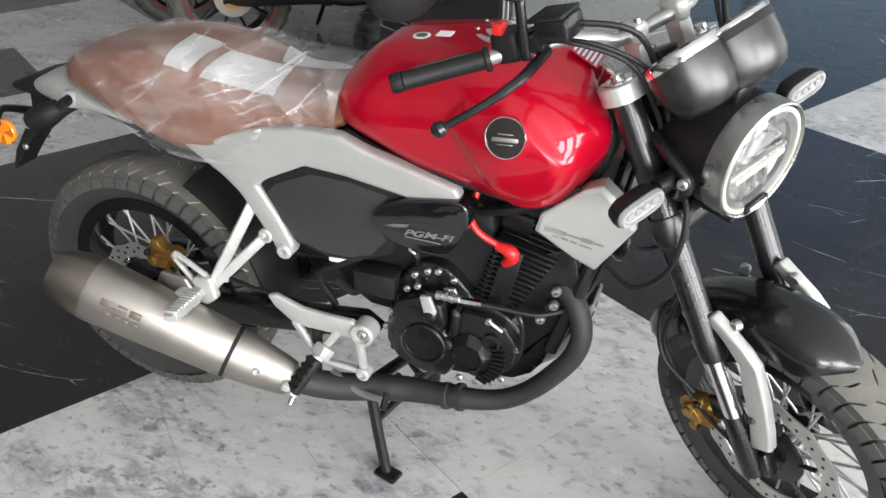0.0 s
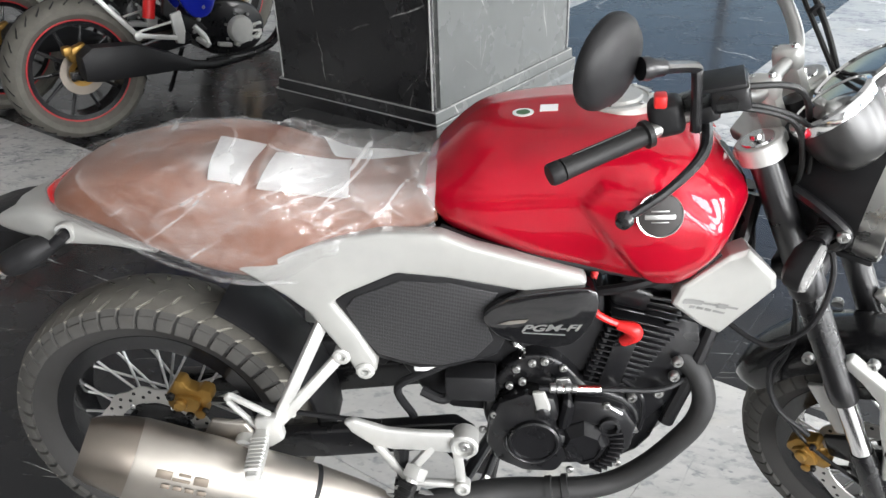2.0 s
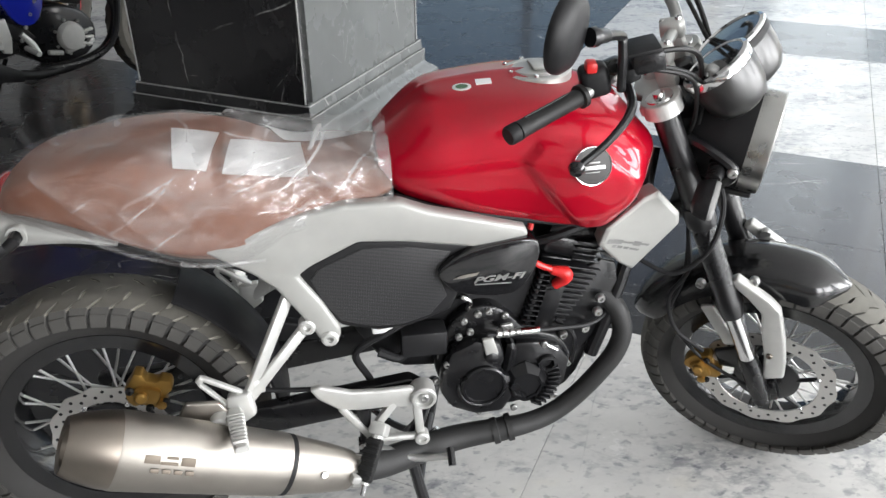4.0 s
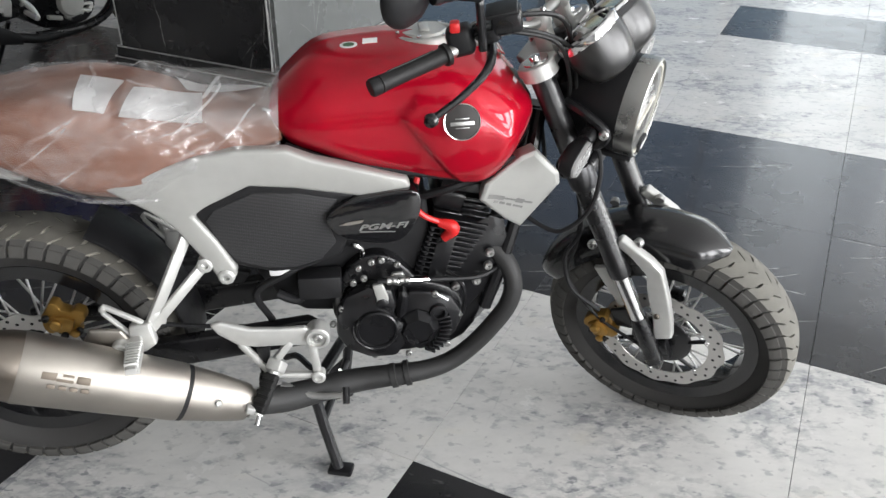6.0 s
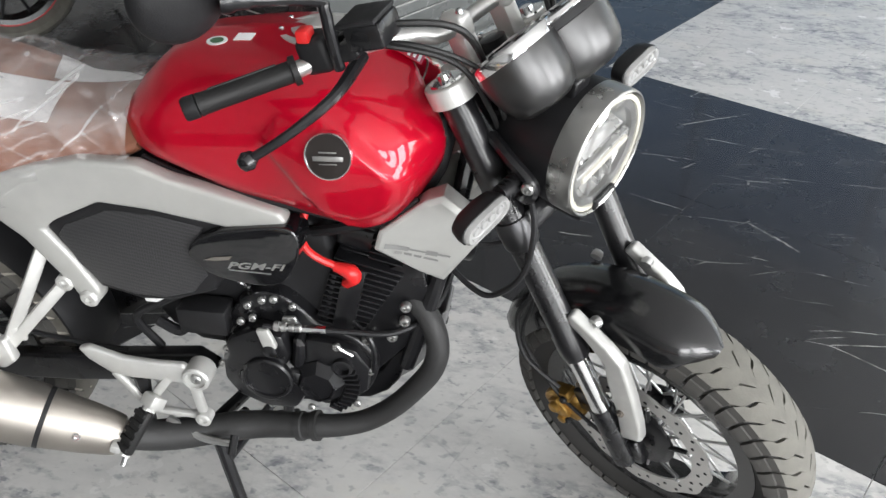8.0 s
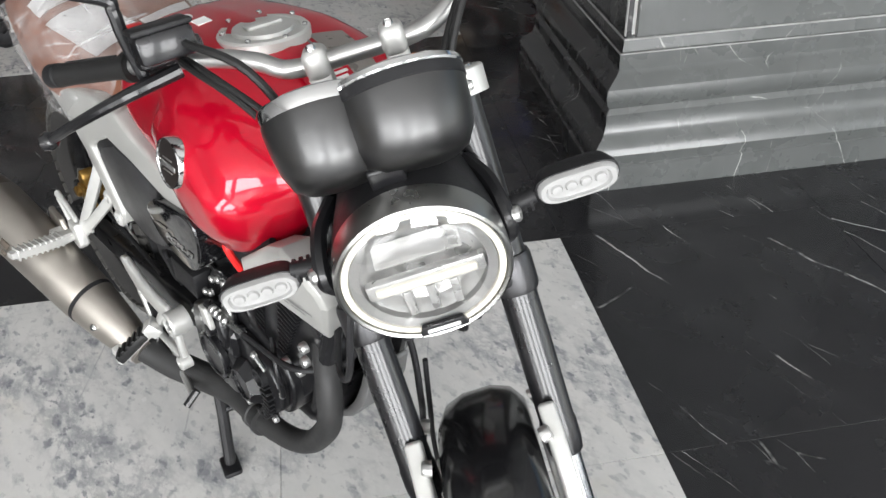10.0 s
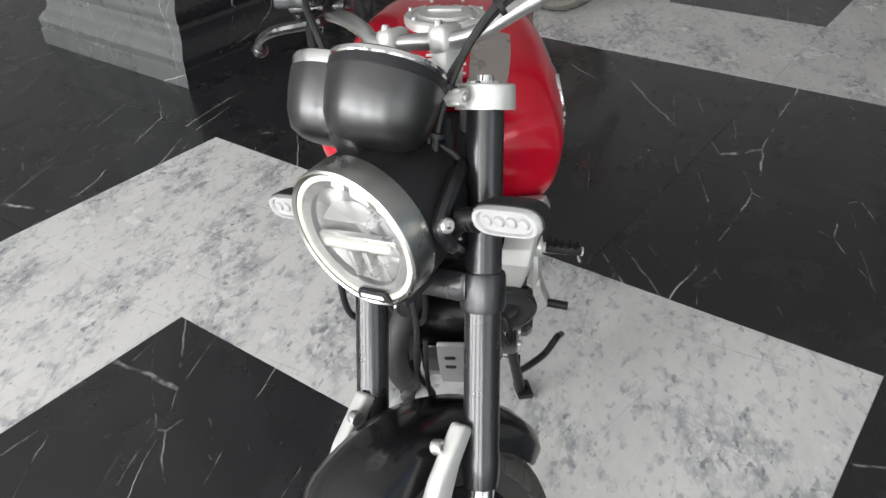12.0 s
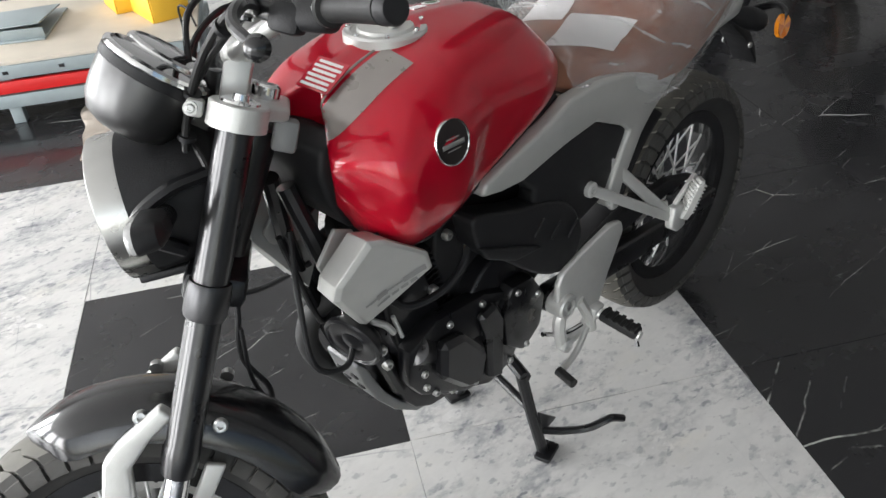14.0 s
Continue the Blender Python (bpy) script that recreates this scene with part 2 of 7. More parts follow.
ORANGE = mat("orange_lens", (0.85, 0.27, 0.01), 0.15, vary=0.1, scale=120, coat=1.0)
ORANGEDIM = mat("dim_wedge_orange_lens", (0.62, 0.15, 0.006), 0.12, vary=0.1, scale=120, coat=1.0)
STICKERGREEN = mat("sticker_green", (0.05, 0.12, 0.06), 0.5)
PAPER = mat("white_paper", (0.88, 0.88, 0.88), 0.7, vary=0.03, scale=15)
WHITEINK = mat("white_print", (0.75, 0.75, 0.75), 0.5)
COPPER = mat("brown_badge_enamel", (0.014, 0.011, 0.010), 0.32, vary=0.2)
YELLOW = mat("yellow_card", (0.72, 0.42, 0.03), 0.6, vary=0.08, scale=12)
CARD = mat("beige_board", (0.55, 0.50, 0.42), 0.75, vary=0.12, scale=8)
CRATE = mat("painted_grey_steel", (0.30, 0.35, 0.36), 0.5, 0.2, vary=0.12, scale=15)
CLOTH = mat("dusty_cloth", (0.37, 0.33, 0.28), 0.95, vary=0.2, scale=20, bump=0.5, bscale=90)
BLUE = mat("blue_paint", (0.01, 0.02, 0.35), 0.2, vary=0.05, coat=1.0)
REDRIM = mat("red_rim_tape", (0.35, 0.015, 0.02), 0.4)


def brushed(name, colour, rough, axis, scale=1200.0, depth=0.00010):
    """Metal brushed round an axis: fine rings that draw reflections out along it."""
    m = mat(name, colour, rough, 0.92, vary=0.10, scale=20)
    n, l = m.node_tree.nodes, m.node_tree.links
    co, dot, t, bu = n.new("ShaderNodeTexCoord"), n.new("ShaderNodeVectorMath"), n.new("ShaderNodeTexNoise"), n.new("ShaderNodeBump")
    dot.operation = "DOT_PRODUCT"
    l.new(co.outputs["Object"], dot.inputs[0])
    dot.inputs[1].default_value = axis
    t.noise_dimensions = "1D"
    t.inputs["Scale"].default_value, t.inputs["Detail"].default_value = scale, 3
    l.new(dot.outputs["Value"], t.inputs["W"])
    bu.inputs["Strength"].default_value, bu.inputs["Distance"].default_value = 1.0, depth
    l.new(t.outputs["Fac"], bu.inputs["Height"])
    l.new(bu.outputs[0], n["Principled BSDF"].inputs["Normal"])
    return m


def carbon():
    """Dark plastic moulded in a diagonal weave."""
    m = mat("carbon_weave_plastic", (0.03, 0.03, 0.031), 0.40, vary=0.1)
    n, l = m.node_tree.nodes, m.node_tree.links
    b = n["Principled BSDF"]
    co, ch, bu, mp, mix = n.new("ShaderNodeTexCoord"), n.new("ShaderNodeTexChecker"), n.new("ShaderNodeBump"), n.new("ShaderNodeMapping"), n.new("ShaderNodeMix")
    ch.inputs["Scale"].default_value = 1.0
    mp.inputs["Rotation"].default_value = (0, radians(38), 0)
    mp.inputs["Scale"].default_value = (330, 0.0, 200)
    l.new(co.outputs["Object"], mp.inputs[0])
    l.new(mp.outputs[0], ch.inputs["Vector"])
    mix.data_type = "RGBA"
    mix.inputs[6].default_value, mix.inputs[7].default_value = (0.020, 0.020, 0.021, 1), (0.040, 0.040, 0.042, 1)
    l.new(ch.outputs["Fac"], mix.inputs["Factor"])
    l.new(mix.outputs[2], b.inputs["Base Color"])
    bu.inputs["Strength"].default_value, bu.inputs["Distance"].default_value = 0.6, 0.002
    l.new(ch.outputs["Fac"], bu.inputs["Height"])
    l.new(bu.outputs[0], b.inputs["Normal"])
    return m


CARBON = carbon()


def film():
    """Thin wrinkled polythene: clear and faintly milky, with long bright folds."""
    m = bpy.data.materials.new("clear_polythene")
    m.use_nodes = True
    n, l = m.node_tree.nodes, m.node_tree.links
    n.remove(n["Principled BSDF"])
    clear, gloss, milk = n.new("ShaderNodeBsdfTransparent"), n.new("ShaderNodeBsdfGlossy"), n.new("ShaderNodeBsdfDiffuse")
    gloss.inputs["Roughness"].default_value = 0.17
    milk.inputs["Color"].default_value = (0.8, 0.8, 0.8, 1)
    co = n.new("ShaderNodeTexCoord")

    def noise_of(scale, detail, stretch, turn, warp=0.6):
        mp, t = n.new("ShaderNodeMapping"), n.new("ShaderNodeTexNoise")
        mp.inputs["Scale"].default_value, mp.inputs["Rotation"].default_value = stretch, turn
        l.new(co.outputs["Object"], mp.inputs[0])
        l.new(mp.outputs[0], t.inputs["Vector"])
        t.inputs["Scale"].default_value, t.inputs["Detail"].default_value, t.inputs["Distortion"].default_value = scale, detail, warp
        return t.outputs["Fac"]

    def band(value, lo, hi, a, b):
        r = n.new("ShaderNodeMapRange")
        for key, v in (("From Min", lo), ("From Max", hi), ("To Min", a), ("To Max", b)):
            r.inputs[key].default_value = v
        l.new(value, r.inputs["Value"])
        return r.outputs[0]

    def calc(op, p, q):
        c = n.new("ShaderNodeMath")
        c.operation = op
        for k, v in ((0, p), (1, q)):
            if isinstance(v, (int, float)):
                c.inputs[k].default_value = v
            else:
                l.new(v, c.inputs[k])
        return c.outputs[0]

    def folds(spacing, turn, warp, thin):
        """Long thin crease lines."""
        mp, w = n.new("ShaderNodeMapping"), n.new("ShaderNodeTexWave")
        mp.inputs["Rotation"].default_value = turn
        l.new(co.outputs["Object"], mp.inputs[0])
        l.new(mp.outputs[0], w.inputs["Vector"])
        w.wave_type, w.bands_direction = "BANDS", "Z"
        for key, v in (("Scale", 0.314 / spacing), ("Distortion", warp), ("Detail", 2.5), ("Detail Scale", 0.9), ("Detail Roughness", 0.6)):
            w.inputs[key].default_value = v
        return w.outputs["Fac"], band(w.outputs["Fac"], 1 - thin, 1.0, 0.0, 1.0)

    share = band(noise_of(6, 5, (0.5, 1, 2), (0, 0.4, 0)), 0.42, 0.66, 0.05, 0.24)
    relief = None
    for spacing, turn, warp, thin, most in ((0.075, (0.0, 0.45, 0.0), 2.5, 0.022, 0.32), (0.110, (0.25, -0.30, 0.2), 3.0, 0.010, 0.22), (0.060, (-0.2, 0.60, 0.3), 3.0, 0.020, 0.22),
                                            (0.022, (0.3, 0.35, -0.3), 4.0, 0.14, 0.18), (0.080, (0.6, -0.45, 0.2), 3.0, 0.010, 0.2)):
        wave, line = folds(spacing, turn, warp, thin)
        gate = band(noise_of(7, 2, (1, 1, 1), turn), 0.47, 0.66, 0.0, 1.0)
        share = calc("ADD", share, calc("MULTIPLY", calc("MULTIPLY", line, most), gate))
        bend = calc("MULTIPLY", wave, calc("MULTIPLY", gate, spacing * 10))
        relief = bend if relief is None else calc("ADD", relief, bend)
    for scale, stretch, turn, thin, most in ((7.0, (0.35, 1.0, 1.5), (0.2, 0.55, 0.1), 0.022, 0.15), (15.0, (0.5, 1.0, 1.3), (0.5, -0.35, 0.4), 0.030, 0.10)):
        mp, cell = n.new("ShaderNodeMapping"), n.new("ShaderNodeTexVoronoi")
        mp.inputs["Scale"].default_value, mp.inputs["Rotation"].default_value = stretch, turn
        l.new(co.outputs["Object"], mp.inputs[0])
        l.new(mp.outputs[0], cell.inputs["Vector"])
        cell.feature, cell.inputs["Scale"].default_value = "DISTANCE_TO_EDGE", scale
        gate = band(noise_of(6, 3, (1, 1, 1), turn), 0.52, 0.70, 0.0, 1.0)
        share = calc("ADD", share, calc("MULTIPLY", calc("MULTIPLY", band(cell.outputs["Distance"], 0.0, thin, 1.0, 0.0), gate), most))
        facet = n.new("ShaderNodeTexVoronoi")
        l.new(mp.outputs[0], facet.inputs["Vector"])
        facet.inputs["Scale"].default_value = scale
        relief = calc("ADD", relief, calc("MULTIPLY", facet.outputs["Distance"], 3.0 / scale))
    for scale, stretch, turn, high in ((22.0, (0.6, 1.0, 1.5), (0.2, 0.5, 0.0), 2.2), (46.0, (0.7, 1.0, 1.3), (0.4, -0.6, 0.3), 1.1)):
        ridge = calc("ABSOLUTE", calc("SUBTRACT", noise_of(scale, 2, stretch, turn, 0.3), 0.5), 0.0)
        relief = calc("ADD", relief, calc("MULTIPLY", calc("MULTIPLY", ridge, high), band(noise_of(5, 2, (1, 1, 1), turn), 0.42, 0.62, 0.15, 1.0)))
    # a long fold runs down the side from the back of the seat; the sheet is milkier above it
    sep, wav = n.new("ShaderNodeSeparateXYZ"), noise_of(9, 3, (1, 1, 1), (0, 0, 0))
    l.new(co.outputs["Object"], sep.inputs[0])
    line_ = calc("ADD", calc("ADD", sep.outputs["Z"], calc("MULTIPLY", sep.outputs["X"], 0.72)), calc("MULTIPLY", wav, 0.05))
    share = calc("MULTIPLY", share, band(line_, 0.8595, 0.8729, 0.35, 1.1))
    edge = calc("SUBTRACT", 1.0, calc("MINIMUM", calc("MULTIPLY", calc("ABSOLUTE", calc("SUBTRACT", line_, 0.8681), 0.0), 300.0), 1.0))
    share = calc("ADD", share, calc("MULTIPLY", calc("MULTIPLY", edge, band(noise_of(8, 3, (1, 1, 1), (0.3, 0, 0)), 0.40, 0.62, 0.1, 1.0)), 0.26))
    bu = n.new("ShaderNodeBump")
    bu.inputs["Strength"].default_value, bu.inputs["Distance"].default_value = 1.0, 0.006
    l.new(relief, bu.inputs["Height"])
    l.new(bu.outputs[0], gloss.inputs["Normal"])
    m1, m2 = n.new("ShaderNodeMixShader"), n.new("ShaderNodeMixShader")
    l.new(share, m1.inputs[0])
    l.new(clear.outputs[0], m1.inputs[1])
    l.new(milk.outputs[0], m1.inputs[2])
    m2.inputs[0].default_value = 0.085
    l.new(m1.outputs[0], m2.inputs[1])
    l.new(gloss.outputs[0], m2.inputs[2])
    l.new(m2.outputs[0], n["Material Output"].inputs["Surface"])
    return m


FILM = film()


def glass(name, colour=(1, 1, 1), share=0.82, rough=0.03):
    m = bpy.data.materials.new(name)
    m.use_nodes = True
    n, l = m.node_tree.nodes, m.node_tree.links
    n.remove(n["Principled BSDF"])
    t, g, x = n.new("ShaderNodeBsdfTransparent"), n.new("ShaderNodeBsdfGlossy"), n.new("ShaderNodeMixShader")
    t.inputs["Color"].default_value = (*colour, 1)
    g.inputs["Roughness"].default_value = rough
    x.inputs[0].default_value = 1 - share
    l.new(t.outputs[0], x.inputs[1])
    l.new(g.outputs[0], x.inputs[2])
    l.new(x.outputs[0], n["Material Output"].inputs["Surface"])
    return m


DRL = mat("milky_light_guide", (0.54, 0.52, 0.45), 0.40, vary=0.08, scale=40, coat=0.2)
LENS = glass("clear_lens", (1, 1, 1), 0.86)
MILKLENS = mat("clear_signal_lens", (0.30, 0.30, 0.295), 0.12, vary=0.15, scale=60, bump=0.3, bscale=120, coat=1.0)
REFLECTOR = mat("lamp_reflector", (0.50, 0.50, 0.49), 0.30, 0.7, vary=0.15, scale=25, bump=0.6, bscale=28)
PANE = glass("shop_glass", (0.96, 0.98, 0.97), 0.93)
MIRROR = mat("mirror_silver", (0.9, 0.9, 0.9), 0.02, 1.0, vary=0.0)
DISPLAY = mat("gauge_glass", (0.02, 0.02, 0.021), 0.06, vary=0.1, coat=1.0)

# ---- mesh tools ----


def part(name, bm, material, parent=None, label="", sharp=35, smooth=True):
    """Link a bmesh as one mesh object, under a thing or a part where one is given."""
    me = bpy.data.meshes.new(name)
    bmesh.ops.recalc_face_normals(bm, faces=bm.faces)
    bm.to_mesh(me)
    bm.free()
    if smooth:
        for p in me.polygons:
            p.use_smooth = True
        me.set_sharp_from_angle(angle=radians(sharp))
    me.materials.append(material)
    ob = new(name, me)
    if parent:
        ob.parent = parent
    if label:
        ob["label"] = label
    return ob


def join(*bms):
    out = bmesh.new()
    for b in bms:
        me = bpy.data.meshes.new("joined")
        b.to_mesh(me)
        b.free()
        out.from_mesh(me)
        bpy.data.meshes.remove(me)
    return out


def moved(bm, m):
    bmesh.ops.transform(bm, matrix=m, verts=bm.verts)
    return bm


def spline(points, steps=6, closed=False):
    """A smooth line through the points."""
    pts = [Vector(p) for p in points]
    n, out = len(pts), []
    for i in range(n if closed else n - 1):
        p0 = pts[i - 1] if (closed or i > 0) else pts[0] * 2 - pts[1]
        p1, p2 = pts[i], pts[(i + 1) % n]
        p3 = pts[(i + 2) % n] if (closed or i + 2 < n) else p2 * 2 - p1
        for k in range(steps):
            t = k / steps
            out.append(0.5 * (2 * p1 + (p2 - p0) * t + (2 * p0 - 5 * p1 + 4 * p2 - p3) * t * t + (3 * p1 - p0 - 3 * p2 + p3) * t ** 3))
    if not closed:
        out.append(pts[-1])
    return out


def skin(rings, closed=True, caps=True):
    """Faces between rings of equal length."""
    bm = bmesh.new()
    rows = [[bm.verts.new(p) for p in ring] for ring in rings]
    n = len(rows[0])
    for r0, r1 in zip(rows, rows[1:]):
        for i in range(n if closed else n - 1):
            j = (i + 1) % n
            bm.faces.new((r0[i], r0[j], r1[j], r1[i]))
    if caps and closed:
        bm.faces.new(rows[0])
        bm.faces.new(rows[-1][::-1])
    return bm


def tube(path, radius, sides=12, smooth=6, caps=True):
    """A round bar along a line; radius is one number or one for each point."""
    raw = [Vector(p) for p in path]
    pts = spline(raw, smooth) if smooth > 1 and len(raw) > 2 else raw
    rad = radius if isinstance(radius, (list, tuple)) else [radius] * len(raw)
    rings, up = [], None
    for i, p in enumerate(pts):
        d = (pts[min(i + 1, len(pts) - 1)] - pts[max(i - 1, 0)]).normalized()
        if up is None:
            up = d.orthogonal().normalized()
        up = (up - d * up.dot(d)).normalized()
        side = d.cross(up)
        s = i / (len(pts) - 1) * (len(rad) - 1)
        k = min(int(s), len(rad) - 2) if len(rad) > 1 else 0
        r = rad[k] + (rad[min(k + 1, len(rad) - 1)] - rad[k]) * (s - k)
        rings.append([p + (up * math.cos(a) + side * math.sin(a)) * r for a in (2 * math.pi * q / sides for q in range(sides))])
    return skin(rings, caps=caps)


def lathe(profile, centre, axis, sides=32, squash=(1, 1)):
    """Turn a profile of (distance along the axis, radius) round the axis through centre."""
    d = Vector(axis).normalized()
    u = Vector((0, 0, 1)) if abs(d.z) < 0.9 else Vector((1, 0, 0))
    u = (u - d * u.dot(d)).normalized()
    v = d.cross(u)
    rings = [[Vector(centre) + d * h + (u * math.cos(a) * squash[0] + v * math.sin(a) * squash[1]) * max(r, 1e-4)
              for a in (2 * math.pi * q / sides for q in range(sides))] for h, r in profile]
    bm = skin(rings, caps=False)
    bm.verts.ensure_lookup_table()
    for k, r in ((0, profile[0][1]), (len(rings) - 1, profile[-1][1])):
        if r < 0.031 and profile[0] != profile[-1]:
            bm.faces.new(bm.verts[k * sides:(k + 1) * sides])
    return bm


def box(centre, size, bevel=0.004, turn=None, segments=2):
    bm = bmesh.new()
    bmesh.ops.create_cube(bm, size=1.0)
    bmesh.ops.scale(bm, vec=size, verts=bm.verts)
    if bevel:
        bmesh.ops.bevel(bm, geom=bm.edges[:], offset=min(bevel, min(size) * 0.45), segments=segments, affect="EDGES", profile=0.5)
    m = Matrix.Translation(centre)
    if turn:
        m = m @ Euler([radians(a) for a in turn]).to_matrix().to_4x4()
    return moved(bm, m)


def plate(outline, y0, y1, bevel=0.006, segments=3, holes=()):
    """A plate with an outline in x and z, thick from y0 to y1, with rounded edges."""
    bm = bmesh.new()
    lower = [bm.verts.new((x, y0, z)) for x, z in outline]
    upper = [bm.verts.new((x, y1, z)) for x, z in outline]
    n = len(outline)
    bm.faces.new(lower)
    bm.faces.new(upper[::-1])
    for i in range(n):
        bm.faces.new((lower[i], lower[(i + 1) % n], upper[(i + 1) % n], upper[i]))
    bmesh.ops.recalc_face_normals(bm, faces=bm.faces)
    if bevel:
        bmesh.ops.bevel(bm, geom=bm.edges[:], offset=bevel, segments=segments, affect="EDGES", profile=0.5, clamp_overlap=True)
    bmesh.ops.triangulate(bm, faces=[f for f in bm.faces if len(f.verts) > 4])
    return bm


def round_outline(points, steps=4):
    return [(p.x, p.y) for p in spline([(x, z, 0) for x, z in points], steps, closed=True)]


def bolt(place, axis, r=0.007, h=0.006):
    return lathe([(0, r), (h * 0.7, r), (h, r * 0.75), (h, r * 0.4), (h * 0.5, r * 0.35)], place, axis, 10)


def loft_half(sections, steps_x=4, steps_s=5):
    """A body, the same on both sides, through half sections (x, [(y, z) from the lower edge to the top])."""
    k = len(sections[0][1])
    lines = [spline([(x, *s[j]) for x, s in sections], steps_x) for j in range(k)]
    rings = []
    for i in range(len(lines[0])):
        half = spline([ln[i] for ln in lines], steps_s)
        rings.append(half + [Vector((p.x, -p.y, p.z)) for p in half[-2::-1]])
    return rings

# ---- the hall ----


def setting(name, bm, material, label, category, world_m=GRID):
    ob = part(name, bm, material, None, "", smooth=False)
    ob.matrix_world = world_m
    return tagged(ob, label, category, kind="structure")


def slab(b0, b1, a0, a1, z0, z1):
    return box(((b0 + b1) / 2 * TILE, (a0 + a1) / 2 * TILE, (z0 + z1) / 2), ((b1 - b0) * TILE, (a1 - a0) * TILE, z1 - z0), 0)


floor = setting("floor", slab(B0, B1, A0, A1, -0.12, -0.012), PLASTER, "polished black and white marble tiled showroom floor", "floor")
# ceiling and plain walls are unseen, added to close the hall and bounce light
setting("ceiling", slab(B0, B1, A0, A1, HIGH, HIGH + 0.15), CEILING, "unseen plain white ceiling added to close the hall", "ceiling")
setting("wall_back", slab(B0 - 0.2, B0, A0, A1, -0.1, HIGH), UNSEENWALL, "unseen plain grey back wall added to close the hall", "wall")
setting("wall_side", slab(B0, B1, A0 - 0.2, A0, -0.1, HIGH), UNSEENWALL, "unseen plain grey side wall added to close the hall", "wall")


def shop_front(name, along_a, at):
    """A wall with a sill, a header and glazed bays between posts."""
    lo, hi = (A0, A1) if along_a else (B0, B1)
    def piece(p0, p1, z0, z1, d0=0.0, d1=0.2):
        return slab(at + d0, at + d1, p0, p1, z0, z1) if along_a else slab(p0, p1, at + d0, at + d1, z0, z1)
    wall = join(piece(lo, hi, -0.1, 0.12), piece(lo, hi, HIGH - 0.35, HIGH), piece(lo, lo + 1.0, 0.12, HIGH - 0.35), piece(hi - 1.0, hi, 0.12, HIGH - 0.35))
    w = setting(name, wall, PLASTER, "glazed shop front wall with low sill", "wall")
    n = 8
    step = (hi - lo - 2.0) / n
    for i in range(n + 1):
        p = lo + 1.0 + step * i
        o = part("mullion", piece(p - 0.05, p + 0.05, 0.12, HIGH - 0.35, 0.03, 0.15), MULLION, w, smooth=False)
    for i in range(n):
        p = lo + 1.0 + step * i
        o = part("pane", piece(p + 0.05, p + step - 0.05, 0.12, HIGH - 0.35, 0.08, 0.09), PANE, w, smooth=False)
        o.visible_shadow = False


shop_front("wall_front", True, B1)
shop_front("wall_far", False, A1)


def pillar(name, a0, a1, b0, b1):
    """A square pillar: black and grey marble faces on a moulded, stepped base."""
    root = new(name)
    root.matrix_world = GRID
    tagged(root, "square marble pillar, black and grey faces, stepped moulded base", "pillar", kind="structure")
    x0, x1, y0, y1 = b0 * TILE, b1 * TILE, a0 * TILE, a1 * TILE
    ins = 0.115
    part("shaft", box(((x0 + x1) / 2, (y0 + y1) / 2, HIGH / 2 + 0.2), (x1 - x0 - 2 * ins - 0.02, y1 - y0 - 2 * ins - 0.02, HIGH - 0.4), 0), PLASTER, root, smooth=False)
    t, zs = 0.02, 0.448
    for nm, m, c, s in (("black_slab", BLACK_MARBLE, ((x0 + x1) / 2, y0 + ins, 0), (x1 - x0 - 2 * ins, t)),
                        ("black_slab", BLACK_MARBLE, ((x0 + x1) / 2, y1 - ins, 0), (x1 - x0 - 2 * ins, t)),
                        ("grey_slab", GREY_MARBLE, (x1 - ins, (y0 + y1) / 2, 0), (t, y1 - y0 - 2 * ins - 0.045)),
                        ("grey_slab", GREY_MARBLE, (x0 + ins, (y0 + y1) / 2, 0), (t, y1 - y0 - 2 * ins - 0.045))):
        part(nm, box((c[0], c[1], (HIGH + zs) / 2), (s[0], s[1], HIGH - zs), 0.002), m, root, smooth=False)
    profile = [(0.0, 0.0), (0.0, 0.080), (0.006, 0.084), (0.004, 0.100), (0.0, 0.120), (0.006, 0.137), (0.019, 0.153), (0.036, 0.168), (0.044, 0.188), (0.047, 0.206),
               (0.045, 0.236), (0.056, 0.252), (0.044, 0.270), (0.038, 0.294), (0.042, 0.318), (0.058, 0.334), (0.076, 0.346), (0.086, 0.360), (0.084, 0.408),
               (0.094, 0.412), (0.097, 0.446), (0.106, 0.452), (ins + 0.02, 0.452)]
    for k in range(4):
        pts0, pts1 = [], []
        for d, z in profile:
            c = ((x0 + d, y0 + d), (x1 - d, y0 + d), (x1 - d, y1 - d), (x0 + d, y1 - d))
            pts0.append(Vector((*c[k], z)))
            pts1.append(Vector((*c[(k + 1) % 4], z)))
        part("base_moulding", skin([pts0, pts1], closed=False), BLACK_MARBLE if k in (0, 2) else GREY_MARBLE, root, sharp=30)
        # pale lines along the arrises, drawn as thin strips
        for d, z, r in ((0.0985, 0.4485, 0.0032), (0.0865, 0.4095, 0.0028)):
            c = ((x0 + d, y0 + d), (x1 - d, y0 + d), (x1 - d, y1 - d), (x0 + d, y1 - d))
            part("pale_edge", tube([(*c[k], z), (*c[(k + 1) % 4], z)], r, 6, 1), PALEEDGE, root)
        c = ((x0 + ins, y0 + ins - 0.010), (x1 - ins, y0 + ins - 0.010), (x1 - ins, y1 - ins + 0.010), (x0 + ins, y1 - ins + 0.010))
        part("pale_edge", tube([(*c[k], 0.453), (*c[k], HIGH)], 0.0035, 6, 1), PALEEDGE, root)
    return root


pillar("pillar_1", 3.20, 4.60, -1.46, -0.27)
pillar("pillar_2", -2.02, -0.60, -1.54, -0.32)

